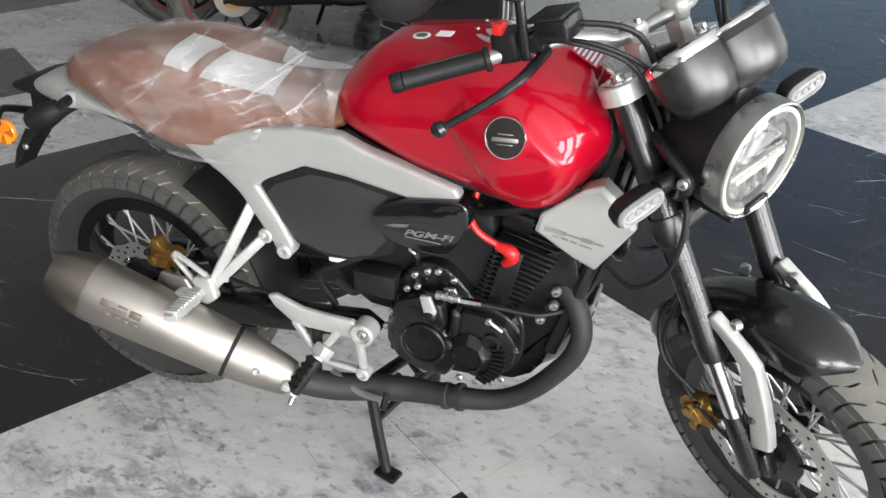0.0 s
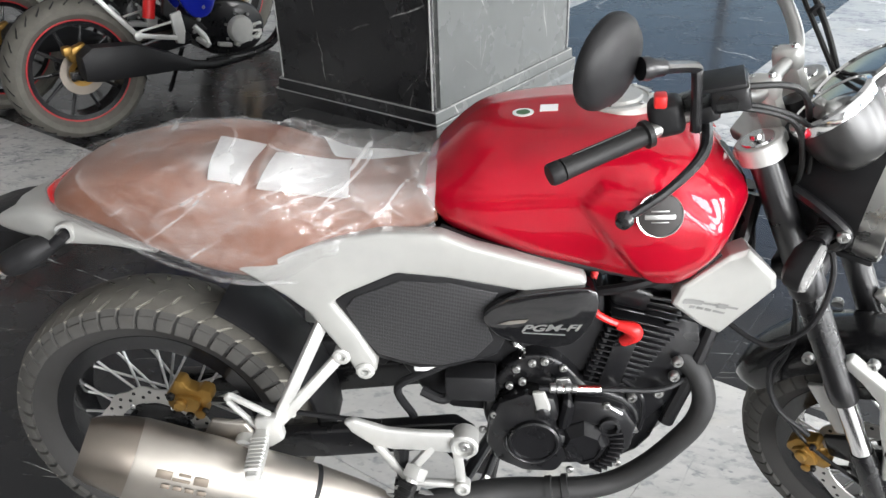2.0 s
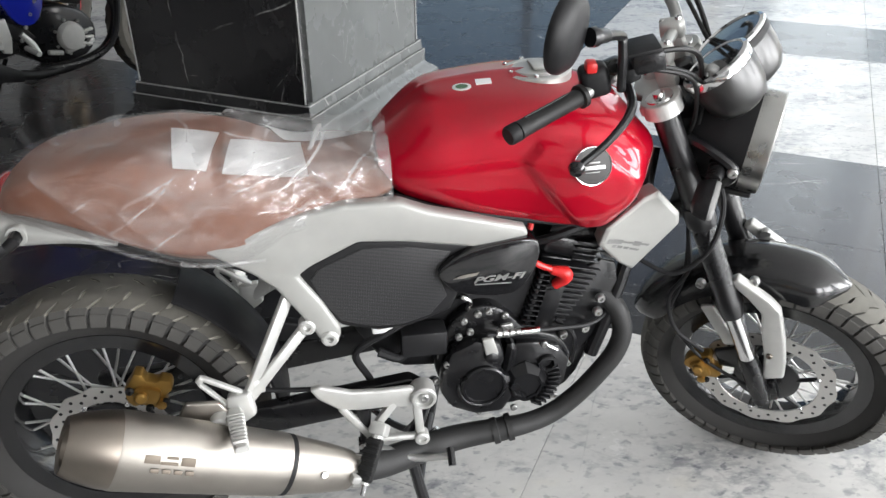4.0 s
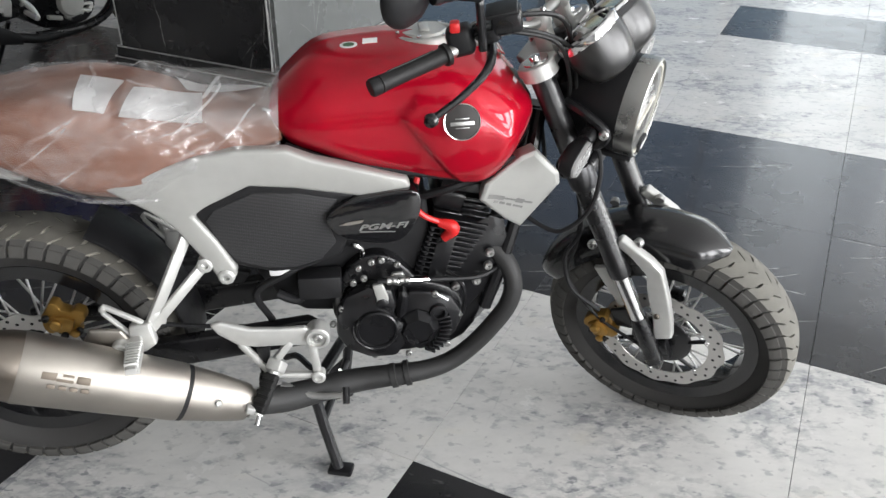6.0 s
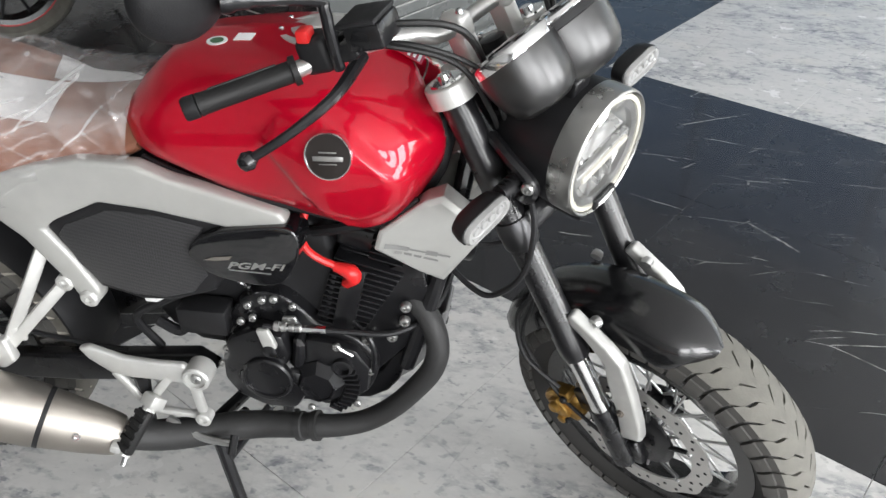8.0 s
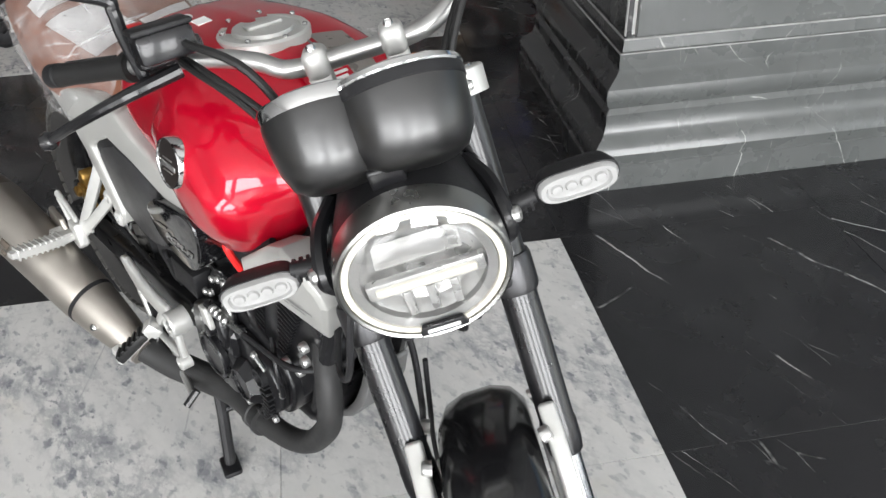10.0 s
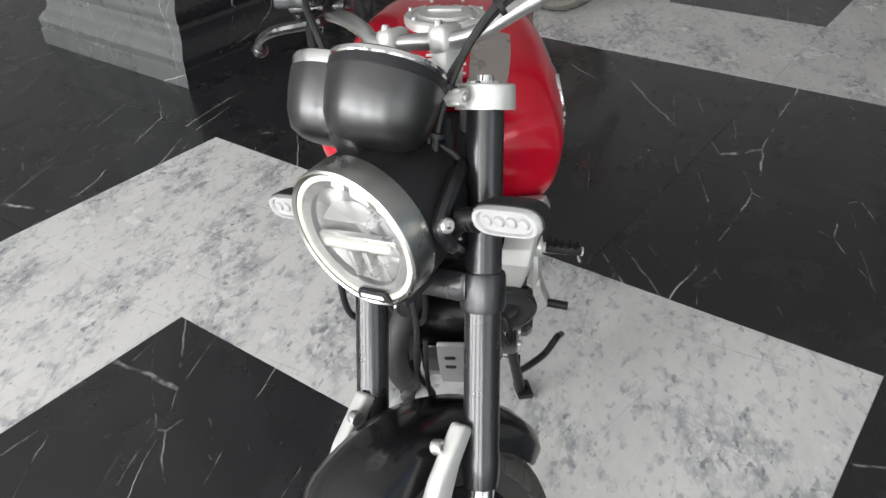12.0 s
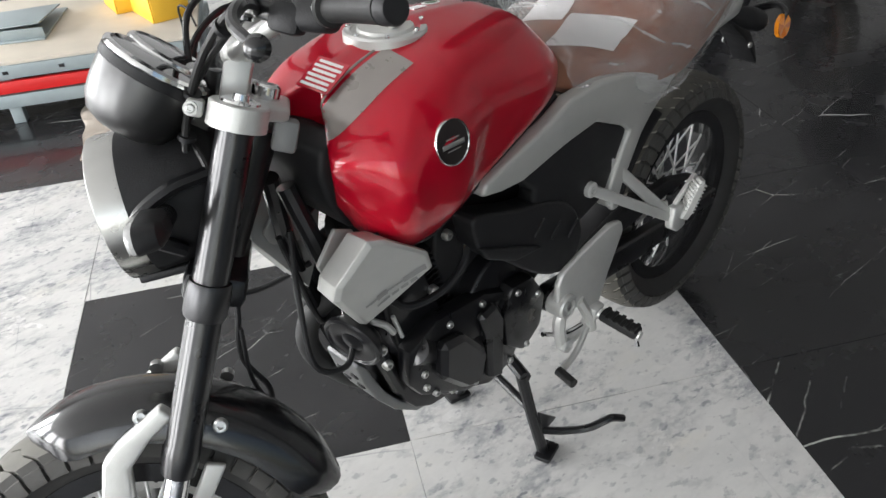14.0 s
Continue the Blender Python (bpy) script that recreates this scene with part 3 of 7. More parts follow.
# ---- the motorcycle: x ahead from near the rear axle, y to its left, z up ----
SIZE = 0.955
BIKE = pose(0, -0.024, 0, 0, 0, 4.7)
bike = new("motorcycle")
bike.matrix_world = BIKE
tagged(bike, "red retro roadster motorcycle with silver panels on centre stand", "motorcycle")


def bp(name, bm, material, parent=None, label="", sharp=35):
    moved(bm, Matrix.Scale(SIZE, 4))
    return part(name, bm, material, parent or bike, label, sharp)


# the steered front end: f ahead of the steering axis, l to its left, u along it
RAKE, STEER = radians(24), radians(36)
AX = Vector((-math.sin(RAKE), 0, math.cos(RAKE)))
F0 = Vector((math.cos(RAKE), 0, math.sin(RAKE)))
L0 = Vector((0, 1, 0))
FV = F0 * math.cos(STEER) - L0 * math.sin(STEER)
LV = L0 * math.cos(STEER) + F0 * math.sin(STEER)
FORK = Matrix(((FV.x, LV.x, AX.x, 1.5), (FV.y, LV.y, AX.y, 0.010), (FV.z, LV.z, AX.z, 0), (0, 0, 0, 1)))


def fp(name, bm, material, parent=None, label="", sharp=35):
    return bp(name, moved(bm, FORK), material, parent, label, sharp)


def wheel(name, centre, radius, width, rim_r, m, disc_side, disc_r):
    """A spoked wheel in the plane y = 0 of m, with block tyre, rim, hub, spokes and a drilled disc."""
    put = Matrix.Scale(SIZE, 4) @ m @ Matrix.Translation(centre)

    def wp(n, bm, material, parent, label="", sharp=35):
        return part(n, moved(bm, put), material, parent, label, sharp)

    axis, w = (0, 1, 0), width / 2
    rim = wp(name, lathe([(-w * 0.62, rim_r - 0.028), (-w * 0.66, rim_r + 0.004), (-w * 0.6, rim_r + 0.006), (-w * 0.5, rim_r - 0.012), (-w * 0.2, rim_r - 0.022),
                          (w * 0.2, rim_r - 0.022), (w * 0.5, rim_r - 0.012), (w * 0.6, rim_r + 0.006), (w * 0.66, rim_r + 0.004), (w * 0.62, rim_r - 0.028),
                          (w * 0.3, rim_r - 0.034), (-w * 0.3, rim_r - 0.034), (-w * 0.62, rim_r - 0.028)], (0, 0, 0), axis, 64), GLOSS, bike, "black spoked rim")
    prof = [(-w * 0.60, rim_r + 0.002), (-w * 0.80, rim_r + 0.016), (-w * 0.97, rim_r + 0.045), (-w * 0.98, radius - 0.040), (-w * 0.86, radius - 0.020), (-w * 0.5, radius - 0.009),
            (0, radius - 0.006), (w * 0.5, radius - 0.009), (w * 0.86, radius - 0.020), (w * 0.98, radius - 0.040), (w * 0.97, rim_r + 0.045), (w * 0.80, rim_r + 0.016), (w * 0.60, rim_r + 0.002)]
    tyre = wp("tyre", lathe(prof, (0, 0, 0), axis, 96), RUBBER, rim, "dusty black block-tread tyre")

    if width > 0.13:   # the grooves of the rear tyre have a pale floor
        wp("groove_floor", lathe([(w * q, radius - 0.0016 - (0.003 * (q / 0.5) ** 2 if abs(q) < 0.5 else 0.003 + 0.011 * (abs(q) - 0.5) / 0.36)) for q in (-0.86, -0.65, -0.5, -0.25, 0, 0.25, 0.5, 0.65, 0.86)], (0, 0, 0), axis, 96), GROOVE, rim, "pale floor of the tread grooves")

    def surf(y, lift):
        q = abs(y) / w
        r = radius - 0.006 - 0.003 * (q / 0.5) ** 2 if q < 0.5 else radius - 0.009 - 0.011 * ((q - 0.5) / 0.36) if q < 0.86 else radius - 0.020 - 0.020 * ((q - 0.86) / 0.12)
        return r + lift

    count = 24
    step = 2 * math.pi / count

    def at(q, lift, side):
        """Radius and y on the tyre, from the middle (0) over the shoulder (1) down the side (1.3)."""
        if q <= 0.93:
            return surf(side * w * q, lift), side * w * q
        k = (q - 0.93) / 0.37
        return radius - 0.0265 + lift * max(0.0, 1 - 3 * k) - 0.036 * k, side * (w * (0.93 + 0.05 * min(1.0, 2.0 * k)) + lift * min(1.0, 3 * k))

    def strip(bm, side, rows, h):
        """A tread block: rows of (q, first angle, last angle)."""
        top, low = [], []
        for q, a0, a1 in rows:
            for ring, lift, grow in ((top, h, 0.0), (low, -0.002, 0.003)):
                r, y = at(q, lift, side)
                ring.append([bm.verts.new((r * math.cos(a), y, r * math.sin(a))) for a in (a0 - grow, (a0 + a1) / 2, a1 + grow)])
        for k in range(len(rows) - 1):
            for c in (0, 1):
                bm.faces.new((top[k][c], top[k][c + 1], top[k + 1][c + 1], top[k + 1][c]))
            for c in (0, 2):
                bm.faces.new((top[k][c], top[k + 1][c], low[k + 1][c], low[k][c]))
        for k in (0, -1):
            for c in (0, 1):
                bm.faces.new((top[k][c], top[k][c + 1], low[k][c + 1], low[k][c]))

    def lead(q):
        return step * (0.15 + 1.1 * min(q, 0.30) + 0.30 * max(0.0, min(q, 0.58) - 0.30) + 0.95 * max(0.0, q - 0.58))

    wide = (0.0082 if width > 0.13 else 0.0064) / radius
    long_ = {0.0: 0, 0.05: 0.1, 0.12: 0.9, 0.22: 1, 0.30: 0.9, 0.36: 0.1, 0.46: 0, 0.58: 0.1, 0.64: 0.9, 0.72: 1, 0.80: 1, 0.86: 1.1}
    short = {0.0: 0, 0.05: 0, 0.12: 0, 0.22: 0.1, 0.30: 0.3, 0.36: 0.9, 0.46: 1, 0.58: 0.9, 0.64: 0.2, 0.72: 0.1, 0.80: 0.9, 0.86: 1.1}
    for side in (-1, 1):
        o = step / 2 if side > 0 else 0
        for half, g0, g1 in ((0, long_, short), (1, short, long_)):
            rows = [(q, o + lead(q) + step * 0.5 * half + wide * g0[q] / 2, o + lead(q) + step * 0.5 * (half + 1) - wide * g1[q] / 2) for q in long_]
            a0, a1 = rows[-1][1], rows[-1][2]
            foot = [(q, a0 + 0.5 * step * (min(q, 0.95) - 0.86), a1 + 0.5 * step * (min(q, 0.95) - 0.86)) for q in (0.86, 0.90, 0.93, 0.97, 1.03, 1.10, 1.16)]
            for nm, lines_, h, m_ in (("tread_block", rows, 0.0070, TREAD if width > 0.13 else DUSTY), ("shoulder_block", foot, 0.0068, SHOULDER)):
                bm = bmesh.new()
                strip(bm, side, lines_, h)
                bmesh.ops.recalc_face_normals(bm, faces=bm.faces)
                me = bpy.data.meshes.new(nm)
                bm.to_mesh(me)
                bm.free()
                me.materials.append(m_)
                for p in me.polygons:
                    p.use_smooth = True
                me.set_sharp_from_angle(angle=radians(30))
                for i in range(count):
                    ob = new(nm, me)
                    ob.parent = rim
                    ob.matrix_local = put @ Matrix.Rotation(-i * step, 4, "Y")
    hub = wp("hub", lathe([(-w * 0.72, 0.016), (-w * 0.72, 0.036), (-w * 0.5, 0.042), (-w * 0.42, 0.030), (w * 0.42, 0.030), (w * 0.5, 0.046), (w * 0.72, 0.040), (w * 0.72, 0.016)], (0, 0, 0), axis, 28), BLACK, rim)
    wp("axle", lathe([(-w * 1.35, 0.009), (-w * 1.35, 0.014), (-w * 1.2, 0.014), (w * 1.2, 0.014), (w * 1.35, 0.014), (w * 1.35, 0.009)], (0, 0, 0), axis, 12), CHROME, rim)
    unit = tube([(0, 0, 0), (0, 0, 1)], 1.0, 8, 1)
    rod = bpy.data.meshes.new("spoke")
    unit.to_mesh(rod)
    unit.free()
    for p in rod.polygons:
        p.use_smooth = True
    rod.materials.append(ZINC)
    for i in range(32):
        ang = 2 * math.pi * i / 32
        side = 1 if i % 2 else -1
        lean = (0.55 if (i // 2) % 2 else -0.55)
        p = Vector((0.038 * math.cos(ang + lean), side * w * 0.46, 0.038 * math.sin(ang + lean)))
        q = Vector(((rim_r - 0.028) * math.cos(ang), side * w * 0.12, (rim_r - 0.028) * math.sin(ang)))
        d = q - p
        place = Matrix.Translation(p) @ d.to_track_quat("Z", "Y").to_matrix().to_4x4() @ Matrix.Diagonal((0.0029, 0.0029, d.length, 1))
        ob = new("spoke", rod)
        ob.parent = rim
        ob.matrix_local = put @ place
    # the drilled brake disc: a ring with a scalloped edge and holes shown as dark plugs
    dy = disc_side * w * 0.98
    n = 90
    rings = []
    for h, rr, wav in ((-0.002, disc_r - 0.036, 0), (-0.002, disc_r, 1), (0.002, disc_r, 1), (0.002, disc_r - 0.036, 0), (-0.002, disc_r - 0.036, 0)):
        rings.append([Vector(((rr + wav * 0.0030 * math.sin(12 * a)) * math.cos(a), dy + h, (rr + wav * 0.0030 * math.sin(12 * a)) * math.sin(a))) for a in (2 * math.pi * i / n for i in range(n))])
    disc = wp("brake_disc", skin(rings, caps=False), DISC, rim, "drilled steel brake disc")
    holes = bmesh.new()
    for i in range(40):
        a = 2 * math.pi * i / 40
        rr = disc_r - (0.010, 0.022)[i % 2]
        bmesh.ops.create_cone(holes, cap_ends=True, segments=8, radius1=0.0038, radius2=0.0038, depth=0.0052,
                              matrix=Matrix.Translation((rr * math.cos(a), dy, rr * math.sin(a))) @ pose(0, 0, 0, 90, 0, 0))
    wp("drill_holes", holes, MATT, disc)
    wp("disc_carrier", lathe([(-0.008, 0.02), (-0.008, 0.060), (-0.002, 0.072), (0.004, 0.072), (0.008, 0.056), (0.008, 0.02)], (0, dy * 0.93, 0), axis, 24), BLACK, rim)
    for i in range(6):
        a = math.pi / 3 * i
        wp("carrier_arm", tube([(0.066 * math.cos(a - 0.10), dy * 0.95, 0.066 * math.sin(a - 0.10)), ((disc_r - 0.038) * math.cos(a), dy * 0.97, (disc_r - 0.038) * math.sin(a))], 0.005, 8, 1), BLACK, rim)
        wp("disc_bolt", bolt(((disc_r - 0.036) * math.cos(a), dy, (disc_r - 0.036) * math.sin(a)), (0, disc_side, 0), 0.006, 0.005), CHROME, rim)
    return rim


wheel("rear_wheel", (-0.044, 0, 0.336), 0.312, 0.145, 0.220, Matrix(), -1, 0.118)
wheel("front_wheel", (0.053, 0, 0.305), 0.297, 0.118, 0.216, FORK, -1, 0.148)

# tank
TANK = [
    (0.520, [(0.060, 0.872), (0.085, 0.885), (0.082, 0.905), (0.045, 0.918), (0, 0.920)]),
    (0.550, [(0.095, 0.842), (0.118, 0.868), (0.112, 0.915), (0.060, 0.950), (0, 0.955)]),
    (0.610, [(0.105, 0.818), (0.142, 0.858), (0.138, 0.930), (0.078, 0.992), (0, 1.003)]),
    (0.690, [(0.124, 0.798), (0.148, 0.836), (0.152, 0.925), (0.108, 0.998), (0, 1.019)]),
    (0.780, [(0.134, 0.783), (0.154, 0.818), (0.164, 0.920), (0.126, 1.000), (0, 1.025)]),
    (0.830, [(0.142, 0.775), (0.168, 0.816), (0.177, 0.912), (0.134, 0.994), (0, 1.023)]),
    (0.870, [(0.146, 0.770), (0.176, 0.816), (0.183, 0.910), (0.137, 0.986), (0, 1.018)]),
    (0.922, [(0.146, 0.770), (0.176, 0.820), (0.183, 0.902), (0.138, 0.970), (0, 1.006)]),
    (0.970, [(0.122, 0.788), (0.164, 0.828), (0.176, 0.888), (0.130, 0.944), (0, 0.984)]),
    (1.006, [(0.084, 0.824), (0.122, 0.850), (0.132, 0.888), (0.106, 0.922), (0, 0.955)]),
    (1.034, [(0.050, 0.862), (0.075, 0.876), (0.082, 0.895), (0.060, 0.914), (0, 0.928)]),
]
tank_rings = loft_half(TANK, 12, 10)


def wing(p):
    """How far the raised side wing round the badge stands out: it ends behind in a sharp V."""
    low = p.x - (0.758 + 0.79 * max(0.0, 0.908 - p.z))
    line = ((0.758, 0.908), (0.795, 0.948), (0.860, 0.950), (0.905, 0.938), (0.960, 0.890), (1.04, 0.86))
    top = -1.0
    for (x0, z0), (x1, z1) in zip(line, line[1:]):
        if x0 <= p.x <= x1:
            top = z0 + (z1 - z0) * (p.x - x0) / (x1 - x0) - p.z
    k = min(1.0, max(0.0, min(low, top) / 0.017))
    return 0.0115 * k * k * (3 - 2 * k) * min(1.0, max(0.0, (1.03 - p.x) / 0.08))


for ring in tank_rings:
    for p in ring:
        if abs(p.y) > 0.05:
            p.y += wing(p) * 0.2 if p.y > 0 else -wing(p)
        if p.y > 0.05 and p.z < 0.90:   # the left flank hangs a little lower
            k_ = min(1.0, (0.90 - p.z) / 0.12) * min(1.0, (p.y - 0.05) / 0.06) * min(1.0, max(0.0, (p.x - 0.70) / 0.14))
            nose = max(0.0, 1 - abs(p.x - 0.985) / 0.07)
            p.z -= (0.020 + 0.026 * nose) * k_
            p.y += 0.012 * nose * k_
        p.x = min(p.x, 0.958 + 0.74 * abs(p.y))   # the front is hollowed for the steering head
tank = bp("fuel_tank", skin(tank_rings), RED, bike, "candy red painted fuel tank", 60)


def on_tank(i0, i1, j0, j1, lift):
    """A strip of the tank's skin between two stations and two places along the section, lifted off it."""
    rows = []
    for ring in tank_rings[i0:i1]:
        mid = sum(ring, Vector()) / len(ring)
        rows.append([ring[j] + ((ring[j] - mid) * Vector((0, 1, 1))).normalized() * lift for j in range(j0, j1)])
    return skin(rows, closed=False)


bp("stripe", on_tank(70, 119, 33, 38, 0.0012), STRIPE, tank, "warm grey stripe", 60)
bp("pin_stripe", tube([ring[37].lerp(ring[38], 0.6) for ring in tank_rings[70:119:6]], 0.0022, 6), STRIPE, tank, "thin grey pin stripe", 60)
bp("edge_trim", tube([(0.545, 0.108, 0.838), (0.62, 0.118, 0.812), (0.72, 0.126, 0.792), (0.86, 0.138, 0.750), (0.93, 0.142, 0.748), (0.99, 0.126, 0.788)], 0.006, 8), MATT, tank)
bp("edge_trim", tube([(0.545, -0.108, 0.838), (0.62, -0.118, 0.812), (0.72, -0.126, 0.792), (0.86, -0.138, 0.770), (0.93, -0.142, 0.768), (0.99, -0.128, 0.806)], 0.006, 8), MATT, tank)
cap_c, cap_n = Vector((0.822, 0, 1.0150)), Vector((-0.06, 0, 1)).normalized()
cap = bp("filler_cap", lathe([(-0.012, 0.066), (0.004, 0.066), (0.0075, 0.063), (0.0078, 0.054), (0.0055, 0.052), (0.0055, 0.045), (0.0105, 0.043), (0.0118, 0.0)], cap_c, cap_n, 40), ALLOY, tank, "brushed alloy filler cap")
for i in range(7):
    a = 2 * math.pi * i / 7
    bp("cap_screw", bolt(cap_c + Vector((0.058 * math.cos(a), 0.058 * math.sin(a), 0.0095)), cap_n, 0.0042, 0.004), CHROME, cap)
bp("key_flap", box(cap_c + Vector((0, 0, 0.0145)), (0.020, 0.055, 0.006), 0.003), ALLOY, cap)


def tank_spot(x, y, z):
    """The tank's skin nearest to a place: point, outward normal and the way ahead along it."""
    best = min(((ring[j] - Vector((x, y, z))).length, i, j) for i, ring in enumerate(tank_rings) for j in range(len(ring)))
    i, j = min(max(best[1], 1), len(tank_rings) - 2), min(max(best[2], 1), len(tank_rings[0]) - 2)
    fwd = (tank_rings[i + 1][j] - tank_rings[i - 1][j]).normalized()
    across = (tank_rings[i][j + 1] - tank_rings[i][j - 1]).normalized()
    n = fwd.cross(across).normalized()
    p = tank_rings[i][j]
    if n.dot(p - Vector((0.8, 0, 0.88))) < 0:
        n = -n
    p = p + (Vector((x, y, z)) - p) - n * (Vector((x, y, z)) - p).dot(n)
    return p, n, fwd


def on_spot(p, n, fwd):
    side = n.cross(fwd).normalized()
    return Matrix.Translation(p) @ Matrix((fwd, side, n)).transposed().to_4x4()


for s in (-1, 1):
    p_, n_, f_ = tank_spot(0.876, s * 0.195, 0.908)
    f_ = (Vector((1, 0, 0.04)) - n_ * Vector((1, 0, 0.04)).dot(n_)).normalized()
    spot = on_spot(p_ - n_ * (0.004 if s > 0 else 0.0), n_, f_)
    badge = bp("badge", moved(lathe([(-0.020, 0.0350), (0.002, 0.0350), (0.0048, 0.0340), (0.0046, 0.0326), (0.003, 0.0318)], (0, 0, 0), (0, 0, 1), 40), spot), CHROME, tank, "chrome ringed round badge")
    bp("badge_face", moved(lathe([(-0.015, 0.0318), (0.0030, 0.0318), (0.0036, 0.02), (0.0040, 0.0)], (0, 0, 0), (0, 0, 1), 40), spot), COPPER, badge, "black enamel badge face")
    for wd, zz, hh in ((0.044, -0.003, 0.0070), (0.026, 0.006, 0.0020), (0.026, -0.0110, 0.0014)):
        bp("badge_bar", moved(box((0, s * -zz, 0.0045), (wd, hh, 0.0012), 0.0004), spot), SATIN, badge)
p_, n_, f_ = tank_spot(0.962, 0.010, 1.003)
spot = on_spot(p_, n_, f_)
warn = bp("warning_label", moved(box((0, 0, 0.001), (0.056, 0.070, 0.0016), 0), spot), RED, tank, "small red and white warning label")
for k in range(6):
    bp("label_line", moved(box((-0.021 + 0.0085 * k, 0, 0.0022), (0.0045, 0.060 if k % 2 else 0.052, 0.0008), 0), spot), WHITEINK, warn)
p_, n_, f_ = tank_spot(0.676, -0.050, 1.012)
bp("sticker", moved(lathe([(-0.004, 0.017), (0.0012, 0.017), (0.0014, 0)], (0, 0, 0), (0, 0, 1), 20, (1, 0.8)), on_spot(p_, n_, f_)), WHITEINK, tank, "round white sticker")
bp("sticker_centre", moved(lathe([(-0.002, 0.011), (0.0018, 0.011), (0.0020, 0)], (0, 0, 0), (0, 0, 1), 20, (1, 0.8)), on_spot(p_, n_, f_)), STICKERGREEN, tank, "dark green sticker centre")
p_, n_, f_ = tank_spot(0.716, -0.042, 1.024)
bp("sticker", moved(box((0, 0, 0), (0.028, 0.022, 0.0024), 0), on_spot(p_, n_, f_)), PAPER, tank, "small square white sticker")

# seat
SEAT = [
    (-0.135, [(0.025, 0.836), (0.050, 0.844), (0.050, 0.856), (0, 0.862)]),
    (-0.115, [(0.060, 0.840), (0.085, 0.852), (0.072, 0.886), (0, 0.896)]),
    (-0.070, [(0.085, 0.838), (0.112, 0.858), (0.092, 0.910), (0, 0.922)]),
    (0.000, [(0.105, 0.820), (0.132, 0.846), (0.112, 0.922), (0, 0.938)]),
    (0.090, [(0.118, 0.782), (0.146, 0.816), (0.126, 0.930), (0, 0.950)]),
    (0.180, [(0.124, 0.754), (0.152, 0.794), (0.130, 0.928), (0, 0.949)]),
    (0.280, [(0.124, 0.748), (0.152, 0.788), (0.126, 0.906), (0, 0.935)]),
    (0.360, [(0.120, 0.766), (0.145, 0.802), (0.112, 0.880), (0, 0.908)]),
    (0.450, [(0.112, 0.800), (0.130, 0.826), (0.095, 0.884), (0, 0.898)]),
    (0.540, [(0.100, 0.846), (0.108, 0.860), (0.072, 0.894), (0, 0.905)]),
]
seat_rings = loft_half(SEAT, 5, 6)
seat = bp("seat", skin(seat_rings), LEATHER, bike, "brown leather stepped seat", 60)
bp("seat_base", skin(loft_half([(-0.16, [(0.055, 0.790), (0.06, 0.80), (0.055, 0.82), (0, 0.82)]), (0.1, [(0.10, 0.755), (0.112, 0.765), (0.11, 0.785), (0, 0.79)]),
                                (0.3, [(0.11, 0.735), (0.118, 0.745), (0.115, 0.765), (0, 0.77)]), (0.53, [(0.085, 0.835), (0.092, 0.842), (0.09, 0.86), (0, 0.865)])], 4, 3)), MATT, seat)
# tail
tail = bp("tail_cowl", skin(loft_half([
    (-0.285, [(0.020, 0.792), (0.030, 0.797), (0.028, 0.805), (0, 0.808)]),
    (-0.240, [(0.045, 0.788), (0.056, 0.800), (0.050, 0.826), (0, 0.832)]),
    (-0.180, [(0.070, 0.786), (0.084, 0.804), (0.072, 0.842), (0, 0.848)]),
    (-0.120, [(0.090, 0.788), (0.106, 0.802), (0.092, 0.838), (0, 0.842)]),
    (-0.020, [(0.108, 0.796), (0.122, 0.804), (0.112, 0.822), (0, 0.825)]),
    (0.060, [(0.116, 0.786), (0.126, 0.792), (0.12, 0.800), (0, 0.800)])], 4, 4)), SILVER, bike, "silver painted tail cowl", 50)
bp("tail_light", skin(loft_half([(-0.164, [(0.026, 0.842), (0.032, 0.850), (0.028, 0.864), (0, 0.866)]), (-0.142, [(0.050, 0.838), (0.057, 0.854), (0.048, 0.874), (0, 0.878)]),
                                 (-0.112, [(0.054, 0.836), (0.060, 0.850), (0.050, 0.868), (0, 0.872)])], 4, 4)), REDLENS, bike, "red tail light")
bp("tail_hook", lathe([(-0.02, 0.011), (-0.02, 0.017), (0.004, 0.019), (0.008, 0.017), (0.008, 0.012), (0.0, 0.011), (-0.02, 0.011)], (-0.098, -0.108, 0.818), (0, -1, 0.1), 24), SILVER, bike, "round silver luggage hook")
bp("hook_pin", tube([(-0.098, -0.09, 0.818), (-0.100, -0.128, 0.815), (-0.112, -0.130, 0.806)], [0.010, 0.011, 0.010], 10, 1), BLACK, bike)
flap = bp("rear_mudguard", plate(round_outline([(-0.215, 0.790), (-0.243, 0.725), (-0.325, 0.665), (-0.385, 0.600), (-0.412, 0.569), (-0.390, 0.625), (-0.300, 0.742), (-0.292, 0.792)], 2), -0.034, 0.034, 0.005), MATT, bike, "black plate holder mudguard")
bp("tail_fin", plate(round_outline([(-0.336, 0.796), (-0.300, 0.816), (-0.240, 0.834), (-0.170, 0.836), (-0.160, 0.790), (-0.284, 0.782)], 2), -0.046, 0.046, 0.010, 3), MATT, flap)
